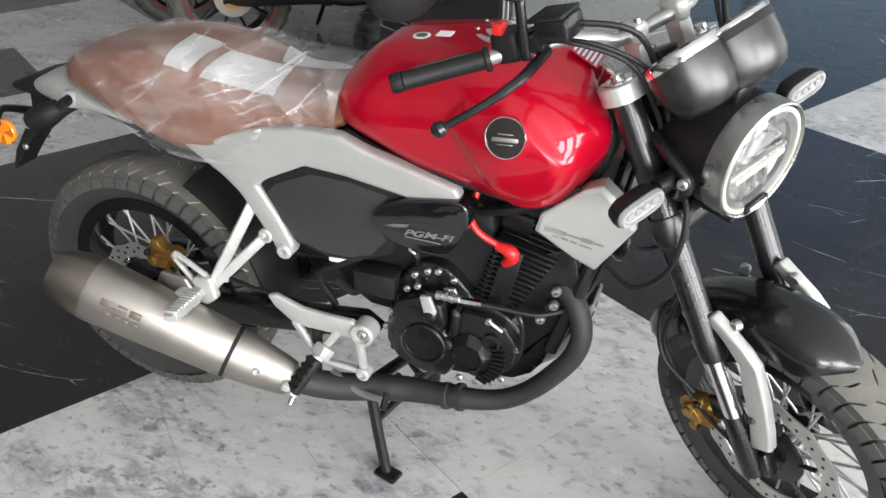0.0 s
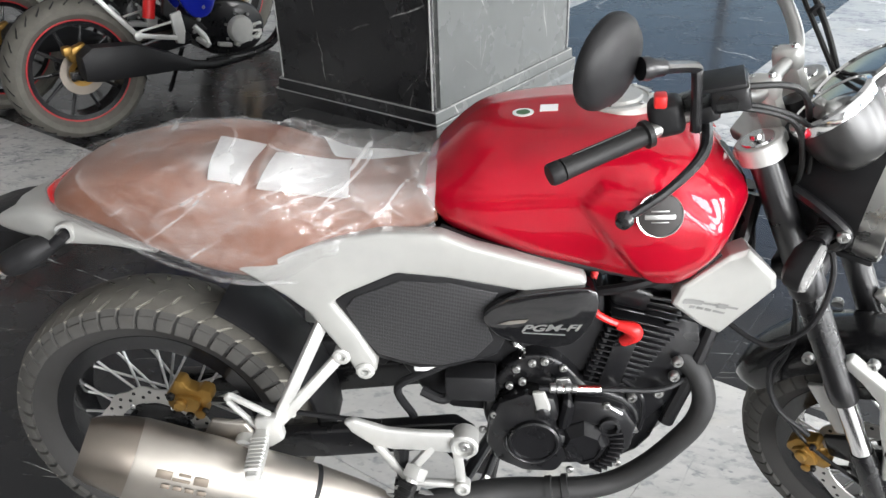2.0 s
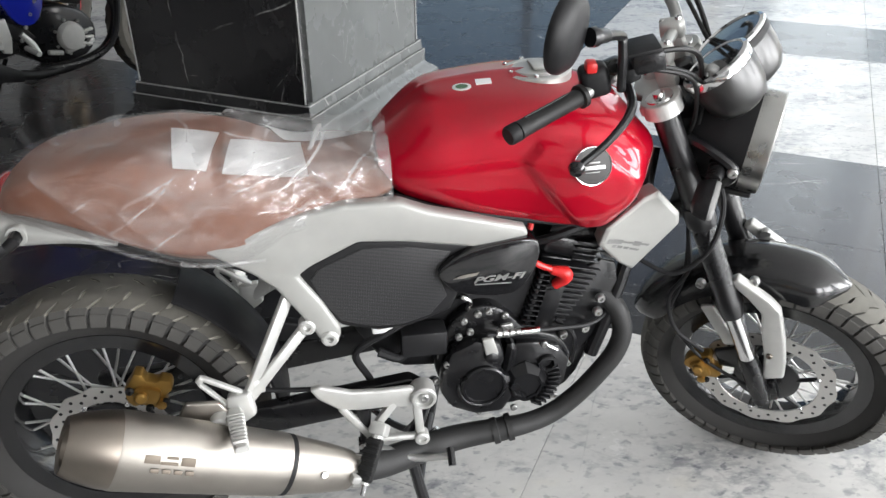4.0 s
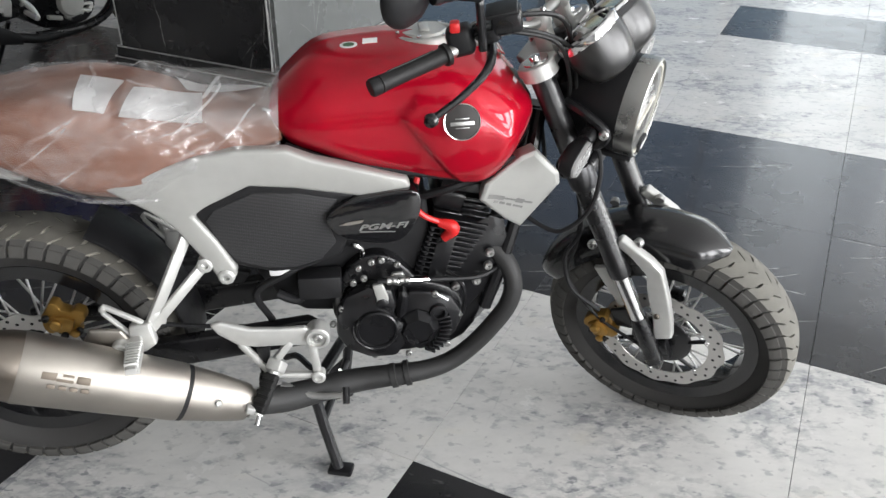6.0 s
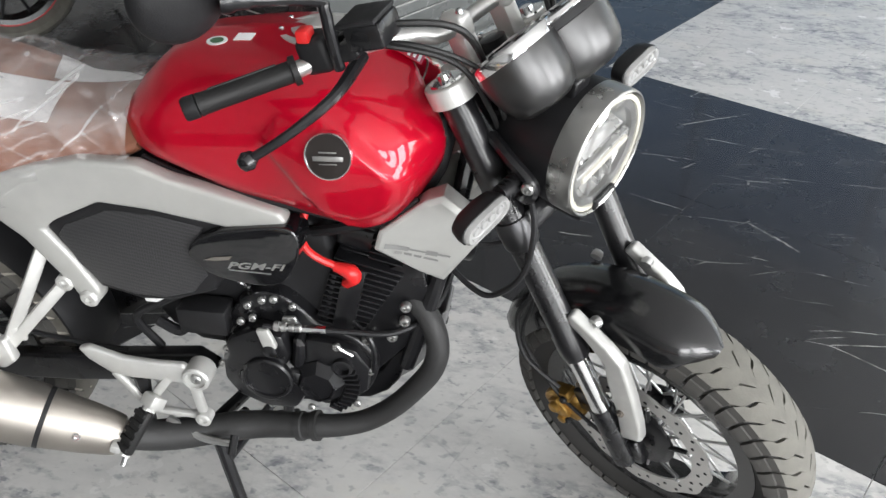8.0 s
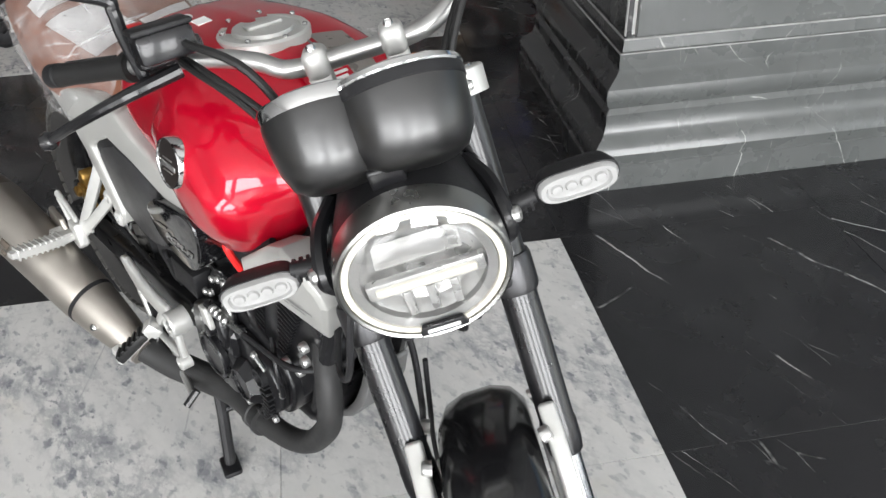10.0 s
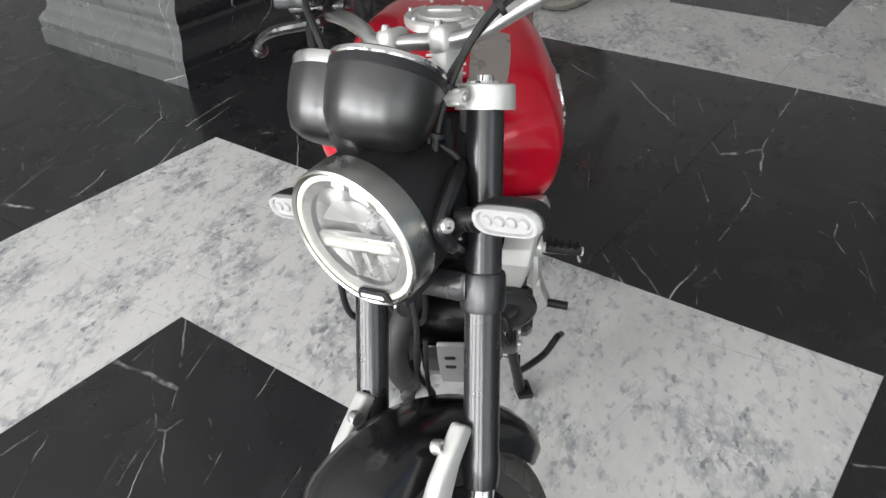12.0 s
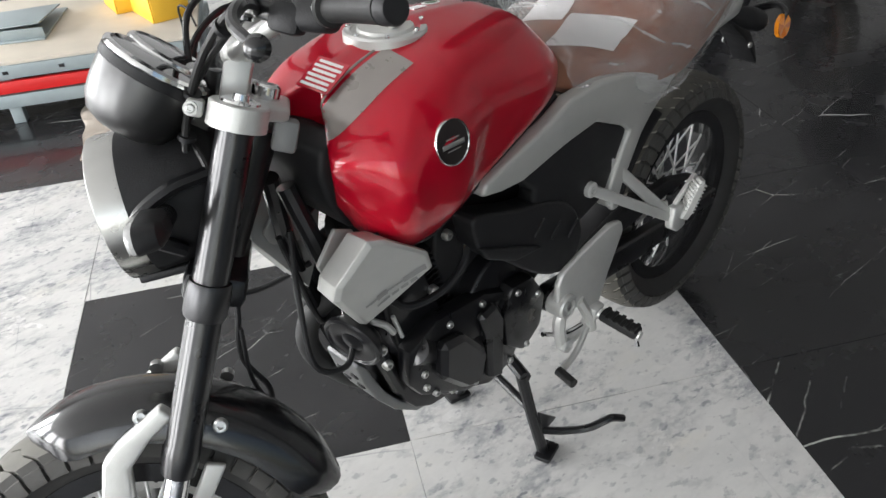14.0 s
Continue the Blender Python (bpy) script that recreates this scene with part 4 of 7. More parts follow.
for s in (-1, 1):
    bp("flap_bolt", bolt((-0.352, s * 0.034, 0.640), (0, s, 0), 0.008, 0.006), BOLT, flap)
    stalk = bp("rear_signal", tube([(-0.115, s * 0.070, 0.795), (-0.150, s * 0.088, 0.785), (-0.178, s * 0.102, 0.772), (-0.214, s * 0.110, 0.756), (-0.226, s * 0.112, 0.751)], [0.012, 0.020, 0.027, 0.025, 0.018], 16, 4), MATT, bike, "black rear turn signal body")
    bp("signal_lens", lathe([(0.0, 0.018), (0.008, 0.016), (0.011, 0.0)], (-0.226, s * 0.112, 0.751), (-0.9, s * 0.1, -0.35), 18), MILKLENS, stalk)
    # a round lens pressed in eight wedges
    on = Matrix.Translation((-0.272, s * 0.148, 0.734)) @ Vector((0.05, s, 0.12)).to_track_quat("Z", "Y").to_matrix().to_4x4()
    refl = bp("side_reflector", moved(lathe([(-0.008, 0.0285), (0.001, 0.0285), (0.002, 0.027), (0.001, 0.025)], (0, 0, 0), (0, 0, 1), 32), on), ORANGE, flap, "orange round side reflector")
    for k in range(8):
        a = math.pi / 4 * k + 0.3
        lo_, hi_ = (0.0005, 0.0042) if k % 2 else (0.0042, 0.0005)
        wedge = bmesh.new()
        vs = [wedge.verts.new(v) for v in [(0, 0, 0.0024)] + [(0.0262 * math.cos(a + math.pi / 16 * i), 0.0262 * math.sin(a + math.pi / 16 * i), lo_ + (hi_ - lo_) * i / 4) for i in range(5)]]
        for i in range(4):
            wedge.faces.new((vs[0], vs[i + 1], vs[i + 2]))
        # every other wedge is coloured deeper, for how its prisms reflect
        bp("lens_wedge", moved(wedge, on), (ORANGE, ORANGEDIM)[k % 2], refl)
    bp("reflector_bracket", tube([(-0.295, s * 0.030, 0.735), (-0.300, s * 0.075, 0.757), (-0.294, s * 0.115, 0.772), (-0.280, s * 0.144, 0.766), (-0.275, s * 0.144, 0.748)], [0.011, 0.009, 0.008, 0.007, 0.006], 8), BLACK, flap)
bp("hugger", skin([[Vector((x - 0.052, y, z + 0.338)) for x, y, z in ((r * math.cos(a), yy, r * math.sin(a)) for r, yy in ((0.342, -0.075), (0.352, -0.05), (0.355, 0), (0.352, 0.05), (0.342, 0.075), (0.348, 0.075), (0.360, 0.05), (0.363, 0), (0.360, -0.05), (0.348, -0.075)))]
                  for a in [radians(d) for d in range(0, 64, 5)]]), MATT, bike, "black rear inner mudguard")

# side panels on both sides
for s in (-1, 1):
    q = lambda y0, y1: (s * y0, s * y1)
    shell = bp("side_panel", plate([(0.200, 0.780), (0.286, 0.722), (0.320, 0.690), (0.378, 0.598), (0.390, 0.568), (0.412, 0.560), (0.428, 0.570), (0.430, 0.592), (0.400, 0.655), (0.362, 0.712),
                                    (0.385, 0.730), (0.473, 0.772), (0.560, 0.764), (0.681, 0.742), (0.735, 0.746), (0.785, 0.757), (0.775, 0.778), (0.690, 0.800), (0.600, 0.824), (0.548, 0.846), (0.450, 0.846), (0.373, 0.832), (0.280, 0.806)],
                                   *q(0.118, 0.152), 0.008), SILVER, bike, "silver painted angular side panel")
    infill = bp("dark_infill", plate([(0.360, 0.715), (0.385, 0.733), (0.473, 0.774), (0.560, 0.768), (0.690, 0.744), (0.640, 0.700), (0.655, 0.640), (0.640, 0.605), (0.560, 0.575), (0.500, 0.572), (0.430, 0.592), (0.402, 0.640)],
                                     *q(0.10, 0.143), 0.010), MATT, bike, "matt black side cover")
    if s < 0:
        bp("carbon_inlay", plate([(0.383, 0.700), (0.400, 0.722), (0.480, 0.756), (0.560, 0.752), (0.640, 0.735), (0.615, 0.690), (0.632, 0.640), (0.600, 0.602), (0.545, 0.585), (0.490, 0.587), (0.433, 0.606), (0.405, 0.645)], *q(0.140, 0.1455), 0.002), CARBON, infill, "carbon weave textured inlay")
        duct = bp("injection_cover", plate(round_outline([(0.615, 0.702), (0.655, 0.735), (0.715, 0.750), (0.785, 0.757), (0.803, 0.735), (0.795, 0.690), (0.765, 0.648), (0.720, 0.640), (0.655, 0.652), (0.628, 0.672)], 3),
                                           *q(0.10, 0.162), 0.016, 4), PIANO, bike, "gloss black injection cover")
    else:
        duct = bp("airbox_cover", plate(round_outline([(0.800, 0.728), (0.806, 0.690), (0.787, 0.644), (0.732, 0.603), (0.680, 0.556), (0.622, 0.512), (0.560, 0.490), (0.525, 0.510), (0.508, 0.560), (0.545, 0.632), (0.610, 0.668), (0.690, 0.690)], 3), *q(0.10, 0.150), 0.014, 4), MATT, bike, "matt black airbox cover")
        for vx, vz in ((0.640, 0.628), (0.592, 0.600), (0.540, 0.577)):
            bp("vent_rib", box((vx, s * 0.150, vz), (0.007, 0.008, 0.040), 0.003, (0, -46, 0)), MATT, duct)
        bp("cover_ridge", plate([(0.800, 0.668), (0.787, 0.640), (0.715, 0.600), (0.640, 0.590), (0.700, 0.622)], s * 0.140, s * 0.162, 0.006), MATT, duct)
    rim_line = [(0.930, 0.152, 0.758), (1.000, 0.143, 0.812), (1.030, 0.138, 0.822), (1.084, 0.122, 0.764), (1.089, 0.117, 0.738), (1.020, 0.082, 0.622), (0.982, 0.102, 0.652), (0.920, 0.148, 0.722)]
    crown = [(0.946, 0.156, 0.755), (1.002, 0.150, 0.796), (1.022, 0.147, 0.800), (1.066, 0.134, 0.757), (1.071, 0.130, 0.739), (1.016, 0.096, 0.641), (0.984, 0.110, 0.661), (0.936, 0.154, 0.724)]
    if s > 0:   # this side stands further out at its foot
        rim_line, crown = ([(x + 0.014 * k, y + 0.018 + 0.022 * k, z + 0.030 * k - 0.018) for x, y, z, k in ((*p, max(0.0, (0.74 - p[2]) / 0.12)) for p in ln)] for ln in (rim_line, crown))
    crown = [tuple(Vector(p).lerp(Vector(q_), 0.5)) for p, q_ in zip(rim_line, crown)]
    shape = skin([[Vector((x * 0.94 + 0.0605, s * (y - 0.045), z * 0.96 + 0.029)) for x, y, z in rim_line], [Vector((x, s * (y - 0.008), z)) for x, y, z in rim_line],
                  [Vector((x, s * y, z)) for x, y, z in rim_line], [Vector((x, s * y, z)) for x, y, z in crown]])
    bmesh.ops.recalc_face_normals(shape, faces=shape.faces)
    bmesh.ops.bevel(shape, geom=[e for e in shape.edges if e.calc_face_angle(0) > 0.2], offset=0.005, segments=3, profile=0.6, affect="EDGES", clamp_overlap=True)
    tree = BVHTree.FromBMesh(shape)

    def face_at(x, z, lift=0.0009):
        hit_ = tree.ray_cast(Vector((x, s, z)), Vector((0, -s, 0)))[0] or tree.find_nearest(Vector((x, s * 0.14, z)))[0]
        return hit_ + Vector((0, s * lift, 0))

    inks = []
    drop = 0.012 if s > 0 else 0.0
    for (x0, z0), (x1, z1), parts in (((0.937, 0.729), (1.036, 0.693), ((0.0, 0.36, 0.010), (0.36, 0.62, 0.0045), (0.62, 0.80, 0.011), (0.80, 1.0, 0.0050))),
                                      ((0.950, 0.712), (1.017, 0.683), ((0.0, 0.16, 0.006), (0.21, 0.38, 0.006), (0.43, 0.60, 0.006), (0.65, 0.98, 0.005)))):
        for u0, u1, tall in parts:
            rows_ = []
            for u in (u0, (u0 + u1) / 2, u1):
                x_, z_ = x0 + (x1 - x0) * u, z0 + (z1 - z0) * u - drop
                rows_.append([face_at(x_ + 0.3 * q_, z_ + q_) for q_ in (-tall / 2, 0.0, tall / 2)])
            inks.append(skin(rows_, closed=False))
    cover = bp("tank_shroud", shape, SILVER, bike, "silver painted faceted tank shroud", 30)
    for mark in inks:
        bp("model_bar", mark, SHROUDINK, cover)
    bp("inner_flap", plate([(0.99, 0.77), (1.025, 0.788), (1.065, 0.742), (1.056, 0.715), (1.00, 0.70)], s * 0.066, s * 0.074, 0.003), SILVER, cover)
    bp("panel_screw", bolt((0.408, s * 0.146, 0.574), (0, s, 0), 0.017, 0.012), ALLOY, shell)
# letters on the injection cover
cu = bpy.data.curves.new("letters", "FONT")
cu.body, cu.size, cu.extrude, cu.shear, cu.offset = "PGM-FI", 0.027, 0.0006, 0.35, 0.0007
tmp = new("letters", cu)
bpy.context.view_layer.update()
me = bpy.data.meshes.new_from_object(tmp.evaluated_get(bpy.context.evaluated_depsgraph_get()))
bpy.data.objects.remove(tmp)
lb = bmesh.new()
lb.from_mesh(me)
bpy.data.meshes.remove(me)
moved(lb, Matrix.Translation((0.678, -0.1632, 0.6735)) @ pose(0, 0, 0, 90, -2, 0) @ Matrix.Diagonal((1.14, 0.64, 1, 1)))
bp("lettering", lb, SATIN, bike, "pale grey lettering on the cover")
bp("letter_underline", box((0.716, -0.1632, 0.6690), (0.070, 0.001, 0.0022), 0, (0, 2, 0)), SATIN, bike)
bp("letter_wing", plate([(0.640, 0.686), (0.658, 0.693), (0.690, 0.697), (0.684, 0.690), (0.660, 0.686)], -0.1636, -0.1628, 0), STEEL, bike)

# frame, engine
bp("frame_spine", plate(round_outline([(0.56, 0.79), (0.70, 0.765), (0.90, 0.745), (1.00, 0.78), (1.035, 0.88), (0.99, 0.93), (0.80, 0.84), (0.60, 0.83)], 2), -0.075, 0.075, 0.01), MATT, bike, "black steel frame spine")
bp("headstock", tube([(1.5 - 0.74 * math.tan(RAKE) * 1.0, 0, 0.80), (1.5 - 0.955 * math.tan(RAKE), 0, 0.955)], 0.034, 16, 1), BLACK, bike)
for s in (-1, 1):
    bp("downtube", tube([(1.06, s * 0.02, 0.86), (1.03, s * 0.055, 0.70), (0.99, s * 0.075, 0.55), (0.95, s * 0.08, 0.42)], 0.015, 10), BLACK, bike)
    bp("rear_frame_tube", tube([(0.40, s * 0.10, 0.58), (0.30, s * 0.10, 0.70), (0.10, s * 0.085, 0.765)], 0.012, 10), BLACK, bike)
    bp("swingarm", plate([(0.56, 0.43), (0.60, 0.40), (0.56, 0.365), (0.30, 0.33), (0.02, 0.315), (-0.10, 0.318), (-0.105, 0.362), (0.02, 0.368), (0.28, 0.395)], s * 0.085, s * 0.118, 0.008), BLACK, bike, "black swingarm")
bp("engine_infill", plate(round_outline([(0.44, 0.60), (0.50, 0.70), (0.70, 0.72), (0.82, 0.70), (0.80, 0.52), (0.62, 0.42), (0.50, 0.46)], 2), -0.07, 0.07, 0.01), MATT, bike)
engine = bp("engine", plate(round_outline([(0.612, 0.46), (0.645, 0.540), (0.690, 0.576), (0.735, 0.574), (0.770, 0.545), (0.800, 0.512), (0.865, 0.490), (0.900, 0.44), (0.892, 0.39), (0.862, 0.348), (0.78, 0.322), (0.69, 0.330), (0.632, 0.385)], 3), -0.10, 0.105, 0.014), BLACK, bike, "black air-cooled single engine")
bp("clutch_cover", plate([(0.622, 0.452), (0.640, 0.498), (0.690, 0.522), (0.742, 0.512), (0.752, 0.470), (0.741, 0.440), (0.768, 0.425), (0.772, 0.375), (0.750, 0.335), (0.690, 0.335), (0.640, 0.360), (0.618, 0.400)], -0.098, -0.140, 0.012, 2), BLACK, engine, "", 25)
bp("oil_filter_cover", plate([(0.770, 0.470), (0.776, 0.496), (0.830, 0.492), (0.868, 0.478), (0.892, 0.440), (0.884, 0.385), (0.850, 0.350), (0.800, 0.336), (0.778, 0.350), (0.762, 0.415)], -0.098, -0.122, 0.008, 2), BLACK, engine, "", 25)
bp("cover_facet", plate([(0.758, 0.505), (0.778, 0.494), (0.772, 0.440), (0.755, 0.425), (0.748, 0.440)], -0.098, -0.134, 0.008, 1), BLACK, engine, "", 25)
bp("clutch_cap", lathe([(0, 0.047), (0.010, 0.047), (0.013, 0.044), (0.013, 0.040), (0.009, 0.039), (0.009, 0.0)], (0.706, -0.138, 0.416), (0, -1, 0), 40), BLACK, engine)
bp("clutch_cap", lathe([(-0.004, 0.050), (0.006, 0.048), (0.026, 0.034), (0.026, 0.0305), (0.022, 0.030), (0.022, 0.0)], (0.796, -0.120, 0.402), (0, -1, 0), 8), BLACK, engine, "", 20)
bp("cover_rim", tube([(0.706 + 0.051 * math.cos(radians(170 + 13 * k)), -0.141, 0.416 + 0.051 * math.sin(radians(170 + 13 * k))) for k in range(11)], [0.002] + [0.006] * 9 + [0.002], 8, 1), BLACK, engine)
bp("sight_hole", lathe([(0.0, 0.019), (0.012, 0.019), (0.013, 0.014), (0.002, 0.012), (0.0, 0.0)], (0.842, -0.120, 0.442), (0, -1, 0), 18), MATT, engine)
for k in range(10):
    a = radians(24 - 9.5 * k)
    bp("case_rib", box((0.790 + 0.068 * math.cos(a), -0.122, 0.402 + 0.068 * math.sin(a)), (0.026, 0.024, 0.0042), 0.0012, (0, -math.degrees(a) * 0.45, 0)), BLACK, engine)
bp("oil_lever", tube([(0.834, -0.126, 0.490), (0.862, -0.124, 0.470)], 0.0035, 6, 1), SATIN, engine)
bp("oil_pipe", tube([(0.862, -0.10, 0.530), (0.893, -0.116, 0.505), (0.900, -0.118, 0.470), (0.896, -0.116, 0.430)], 0.005, 8), BLACK, engine)
bp("cable_bracket", plate([(0.735, 0.520), (0.760, 0.512), (0.772, 0.530), (0.765, 0.548), (0.742, 0.546)], -0.118, -0.126, 0.003), SATIN, engine)
for z, r in ((0.536, 0.009), (0.536, 0.0075)):
    bp("cable_adjuster", lathe([(-0.012, r * 0.7), (-0.010, r), (-0.002, r), (0.0, r * 0.7), (0.002, r), (0.010, r), (0.012, r * 0.7)], (0.742 if r > 0.008 else 0.768, -0.138, z), (1, 0.06, -0.04), 12), SATIN, engine)
CYL = Matrix.Translation((0.830, -0.005, 0.490)) @ pose(0, 0, 0, 0, 14, 0)
bp("cylinder", moved(box((0, 0, 0.075), (0.074, 0.12, 0.19), 0.012), CYL), BLACK, engine)
bp("cylinder_web", moved(join(box((0.004, -0.078, 0.075), (0.040, 0.016, 0.150), 0.005), box((-0.030, -0.070, 0.070), (0.008, 0.02, 0.14), 0.002)), CYL), BLACK, engine)
for k in range(14):
    wide_ = 0.084 + 0.0028 * k
    bp("cooling_fin", moved(box((0.0022 * k - 0.004, -0.006, 0.004 + 0.0122 * k), (wide_, 0.158, 0.0040), 0.0014), CYL), BLACK, engine)
head = bp("cylinder_head", moved(box((0.018, 0, 0.198), (0.120, 0.135, 0.05), 0.014, segments=3), CYL), BLACK, engine)
bp("rocker_cover", moved(lathe([(-0.06, 0.03), (-0.055, 0.052), (0.055, 0.052), (0.06, 0.03)], (0.018, 0, 0.222), (0, 1, 0), 24), CYL), BLACK, engine)
for k in range(4):
    bp("head_fin", moved(box((0.050, -0.064, 0.178 + 0.013 * k), (0.060, 0.030, 0.004), 0.0014), CYL), BLACK, engine)
for x, z, y in ((0.683, 0.530, -0.112), (0.633, 0.468, -0.130), (0.755, 0.553, -0.10), (0.722, 0.566, -0.10), (0.700, 0.562, -0.10), (0.672, 0.548, -0.10), (0.834, 0.488, -0.122), (0.890, 0.428, -0.112), (0.612, 0.42, -0.118), (0.640, 0.372, -0.125), (0.862, 0.352, -0.12), (0.775, 0.335, -0.125), (0.70, 0.338, -0.128), (0.660, 0.520, -0.112)):
    bp("engine_bolt", bolt((x, y, z), (0, -1, 0), 0.0075, 0.008), BOLT, engine)
for x, z in ((0.882, 0.484), (0.928, 0.496), (0.952, 0.534), (0.955, 0.566)):
    bp("mount_bolt", bolt((x, -0.088, z), (0, -1, 0), 0.010, 0.012), BOLT, engine)
bp("engine_mount", plate([(0.80, 0.45), (0.86, 0.60), (0.955, 0.65), (0.985, 0.64), (1.0, 0.56), (0.980, 0.50), (0.835, 0.33)], -0.068, -0.080, 0.003), BLACK, engine)
bp("clutch_arm", plate([(0.700, 0.532), (0.722, 0.535), (0.734, 0.498), (0.728, 0.482), (0.712, 0.482), (0.708, 0.496)], -0.140, -0.151, 0.003), SILVER, engine, "bright clutch release arm")
bp("arm_pivot", lathe([(0, 0.013), (0.02, 0.013), (0.022, 0.009)], (0.720, -0.132, 0.485), (0, -1, 0.1), 16), BLACK, engine)
bp("clutch_cable", tube([(0.712, -0.140, 0.536), (0.76, -0.137, 0.535), (0.85, -0.125, 0.526), (0.945, -0.105, 0.520), (1.01, -0.04, 0.55), (1.06, -0.03, 0.75)], 0.0055, 8), MATT, bike)
bp("cable_end", tube([(0.752, -0.1372, 0.535), (0.820, -0.129, 0.530)], 0.0068, 8, 1), CHROME, bike)
bp("left_crankcase", plate([(0.640, 0.400), (0.690, 0.325), (0.757, 0.312), (0.856, 0.362), (0.930, 0.405), (0.958, 0.450), (0.950, 0.520), (0.880, 0.548), (0.760, 0.535), (0.680, 0.500)], 0.085, 0.122, 0.010, 2), BLACK, engine, "", 25)
bp("sprocket_cover", plate([(0.605, 0.455), (0.640, 0.515), (0.700, 0.522), (0.728, 0.470), (0.722, 0.392), (0.672, 0.350), (0.618, 0.385)], 0.10, 0.138, 0.010, 2), BLACK, engine, "", 25)
bp("case_facet", plate([(0.782, 0.430), (0.805, 0.366), (0.848, 0.380), (0.902, 0.440), (0.894, 0.512), (0.840, 0.505)], 0.118, 0.150, 0.010, 1), BLACK, engine, "", 20)
bp("case_facet", plate([(0.725, 0.470), (0.735, 0.330), (0.775, 0.345), (0.772, 0.440), (0.790, 0.505), (0.745, 0.515)], 0.118, 0.140, 0.008, 1), BLACK, engine, "", 20)
for x, z in ((0.923, 0.456), (0.922, 0.425), (0.900, 0.396), (0.854, 0.524), (0.930, 0.500), (0.800, 0.352), (0.700, 0.338), (0.770, 0.520)):
    bp("engine_bolt", bolt((x, 0.119, z), (0, 1, 0), 0.0075, 0.009), BOLT, engine)
for x, z in ((0.632, 0.470), (0.690, 0.505), (0.668, 0.368)):
    bp("engine_bolt", bolt((x, 0.135, z), (0, 1, 0), 0.007, 0.008), BOLT, engine)
bp("generator_cover", lathe([(0, 0.070), (0.018, 0.070), (0.034, 0.062), (0.040, 0.048), (0.040, 0.0)], (0.800, 0.085, 0.400), (0, 1, 0), 36), BLACK, engine)
for k in range(6):
    a = math.pi / 3 * k + 0.3
    bp("engine_bolt", bolt((0.800 + 0.067 * math.cos(a), 0.106, 0.400 + 0.067 * math.sin(a)), (0, 1, 0), 0.006, 0.007), BOLT, engine)
for x, z in ((0.933, 0.492), (0.977, 0.499), (0.985, 0.536), (0.742, 0.502), (0.858, 0.588), (0.815, 0.679), (0.782, 0.703), (0.691, 0.501)):
    bp("mount_bolt", bolt((x, 0.088, z), (0, 1, 0), 0.010, 0.012), BOLT, engine)
bp("chain_cover", plate(round_outline([(0.83, 0.46), (0.86, 0.60), (0.90, 0.70), (0.96, 0.70), (0.955, 0.60), (0.93, 0.47)], 2), 0.068, 0.088, 0.006), BLACK, engine)
bp("starter_motor", lathe([(-0.06, 0.012), (-0.058, 0.026), (-0.02, 0.028), (0.06, 0.028), (0.064, 0.014)], (0.885, 0.10, 0.475), (0.6, 0.15, 0.5), 20), BLACK, engine)
bp("case_web", join(*[box((0.83 + 0.022 * k, 0.098, 0.36 + 0.018 * k), (0.006, 0.030, 0.075), 0.002, (0, 40, 0)) for k in range(4)]), BLACK, engine)
bp("left_case_box", box((0.735, 0.105, 0.470), (0.085, 0.040, 0.070), 0.012, (0, -10, 0), 3), BLACK, engine)
bp("coolant_loom", tube([(0.78, 0.09, 0.70), (0.80, 0.12, 0.64), (0.86, 0.118, 0.60), (0.93, 0.10, 0.60), (0.97, 0.08, 0.66)], 0.007, 8), MATT, engine)
bp("silver_clip", join(tube([(1.010, 0.105, 0.622), (0.985, 0.112, 0.600), (0.967, 0.108, 0.572)], 0.006, 8), tube([(0.958, 0.100, 0.595), (0.945, 0.102, 0.545)], 0.004, 6, 1)), ALLOY, engine)
bp("oil_line", tube([(0.655, -0.09, 0.60), (0.668, -0.115, 0.615), (0.682, -0.112, 0.60), (0.680, -0.10, 0.575)], 0.006, 8), CHROME, engine)
bp("spark_lead", tube([(0.800, -0.10, 0.755), (0.791, -0.112, 0.722), (0.797, -0.115, 0.692), (0.815, -0.114, 0.672), (0.850, -0.112, 0.654)], 0.0065, 8), REDPLASTIC, bike, "red spark plug lead")
bp("spark_cap", tube([(0.842, -0.112, 0.656), (0.868, -0.114, 0.648), (0.872, -0.110, 0.634), (0.856, -0.098, 0.612)], [0.0085, 0.0140, 0.0135, 0.010], 12), REDPLASTIC, bike, "red spark plug cap")
bp("spark_plug", tube([(0.857, -0.099, 0.614), (0.846, -0.080, 0.596)], 0.010, 10, 1), CHROME, bike)
bp("breather_hose", tube([(0.80, -0.08, 0.70), (0.86, -0.10, 0.725), (0.93, -0.09, 0.742), (1.0, -0.06, 0.74)], 0.009, 8), MATT, bike)
bp("wiring", tube([(0.48, -0.09, 0.42), (0.455, -0.105, 0.50), (0.52, -0.115, 0.55), (0.56, -0.11, 0.57)], 0.008, 8), MATT, bike)
bp("battery_box", box((0.59, -0.10, 0.515), (0.092, 0.05, 0.055), 0.006), MATT, bike)
bp("relay_cover", box((0.512, -0.105, 0.558), (0.046, 0.03, 0.018), 0.004), WHITEINK, bike, "small white connector cover")
bp("linkage_rod", tube([(0.50, -0.11, 0.50), (0.54, -0.115, 0.485), (0.56, -0.11, 0.505)], 0.010, 8), MATT, bike)
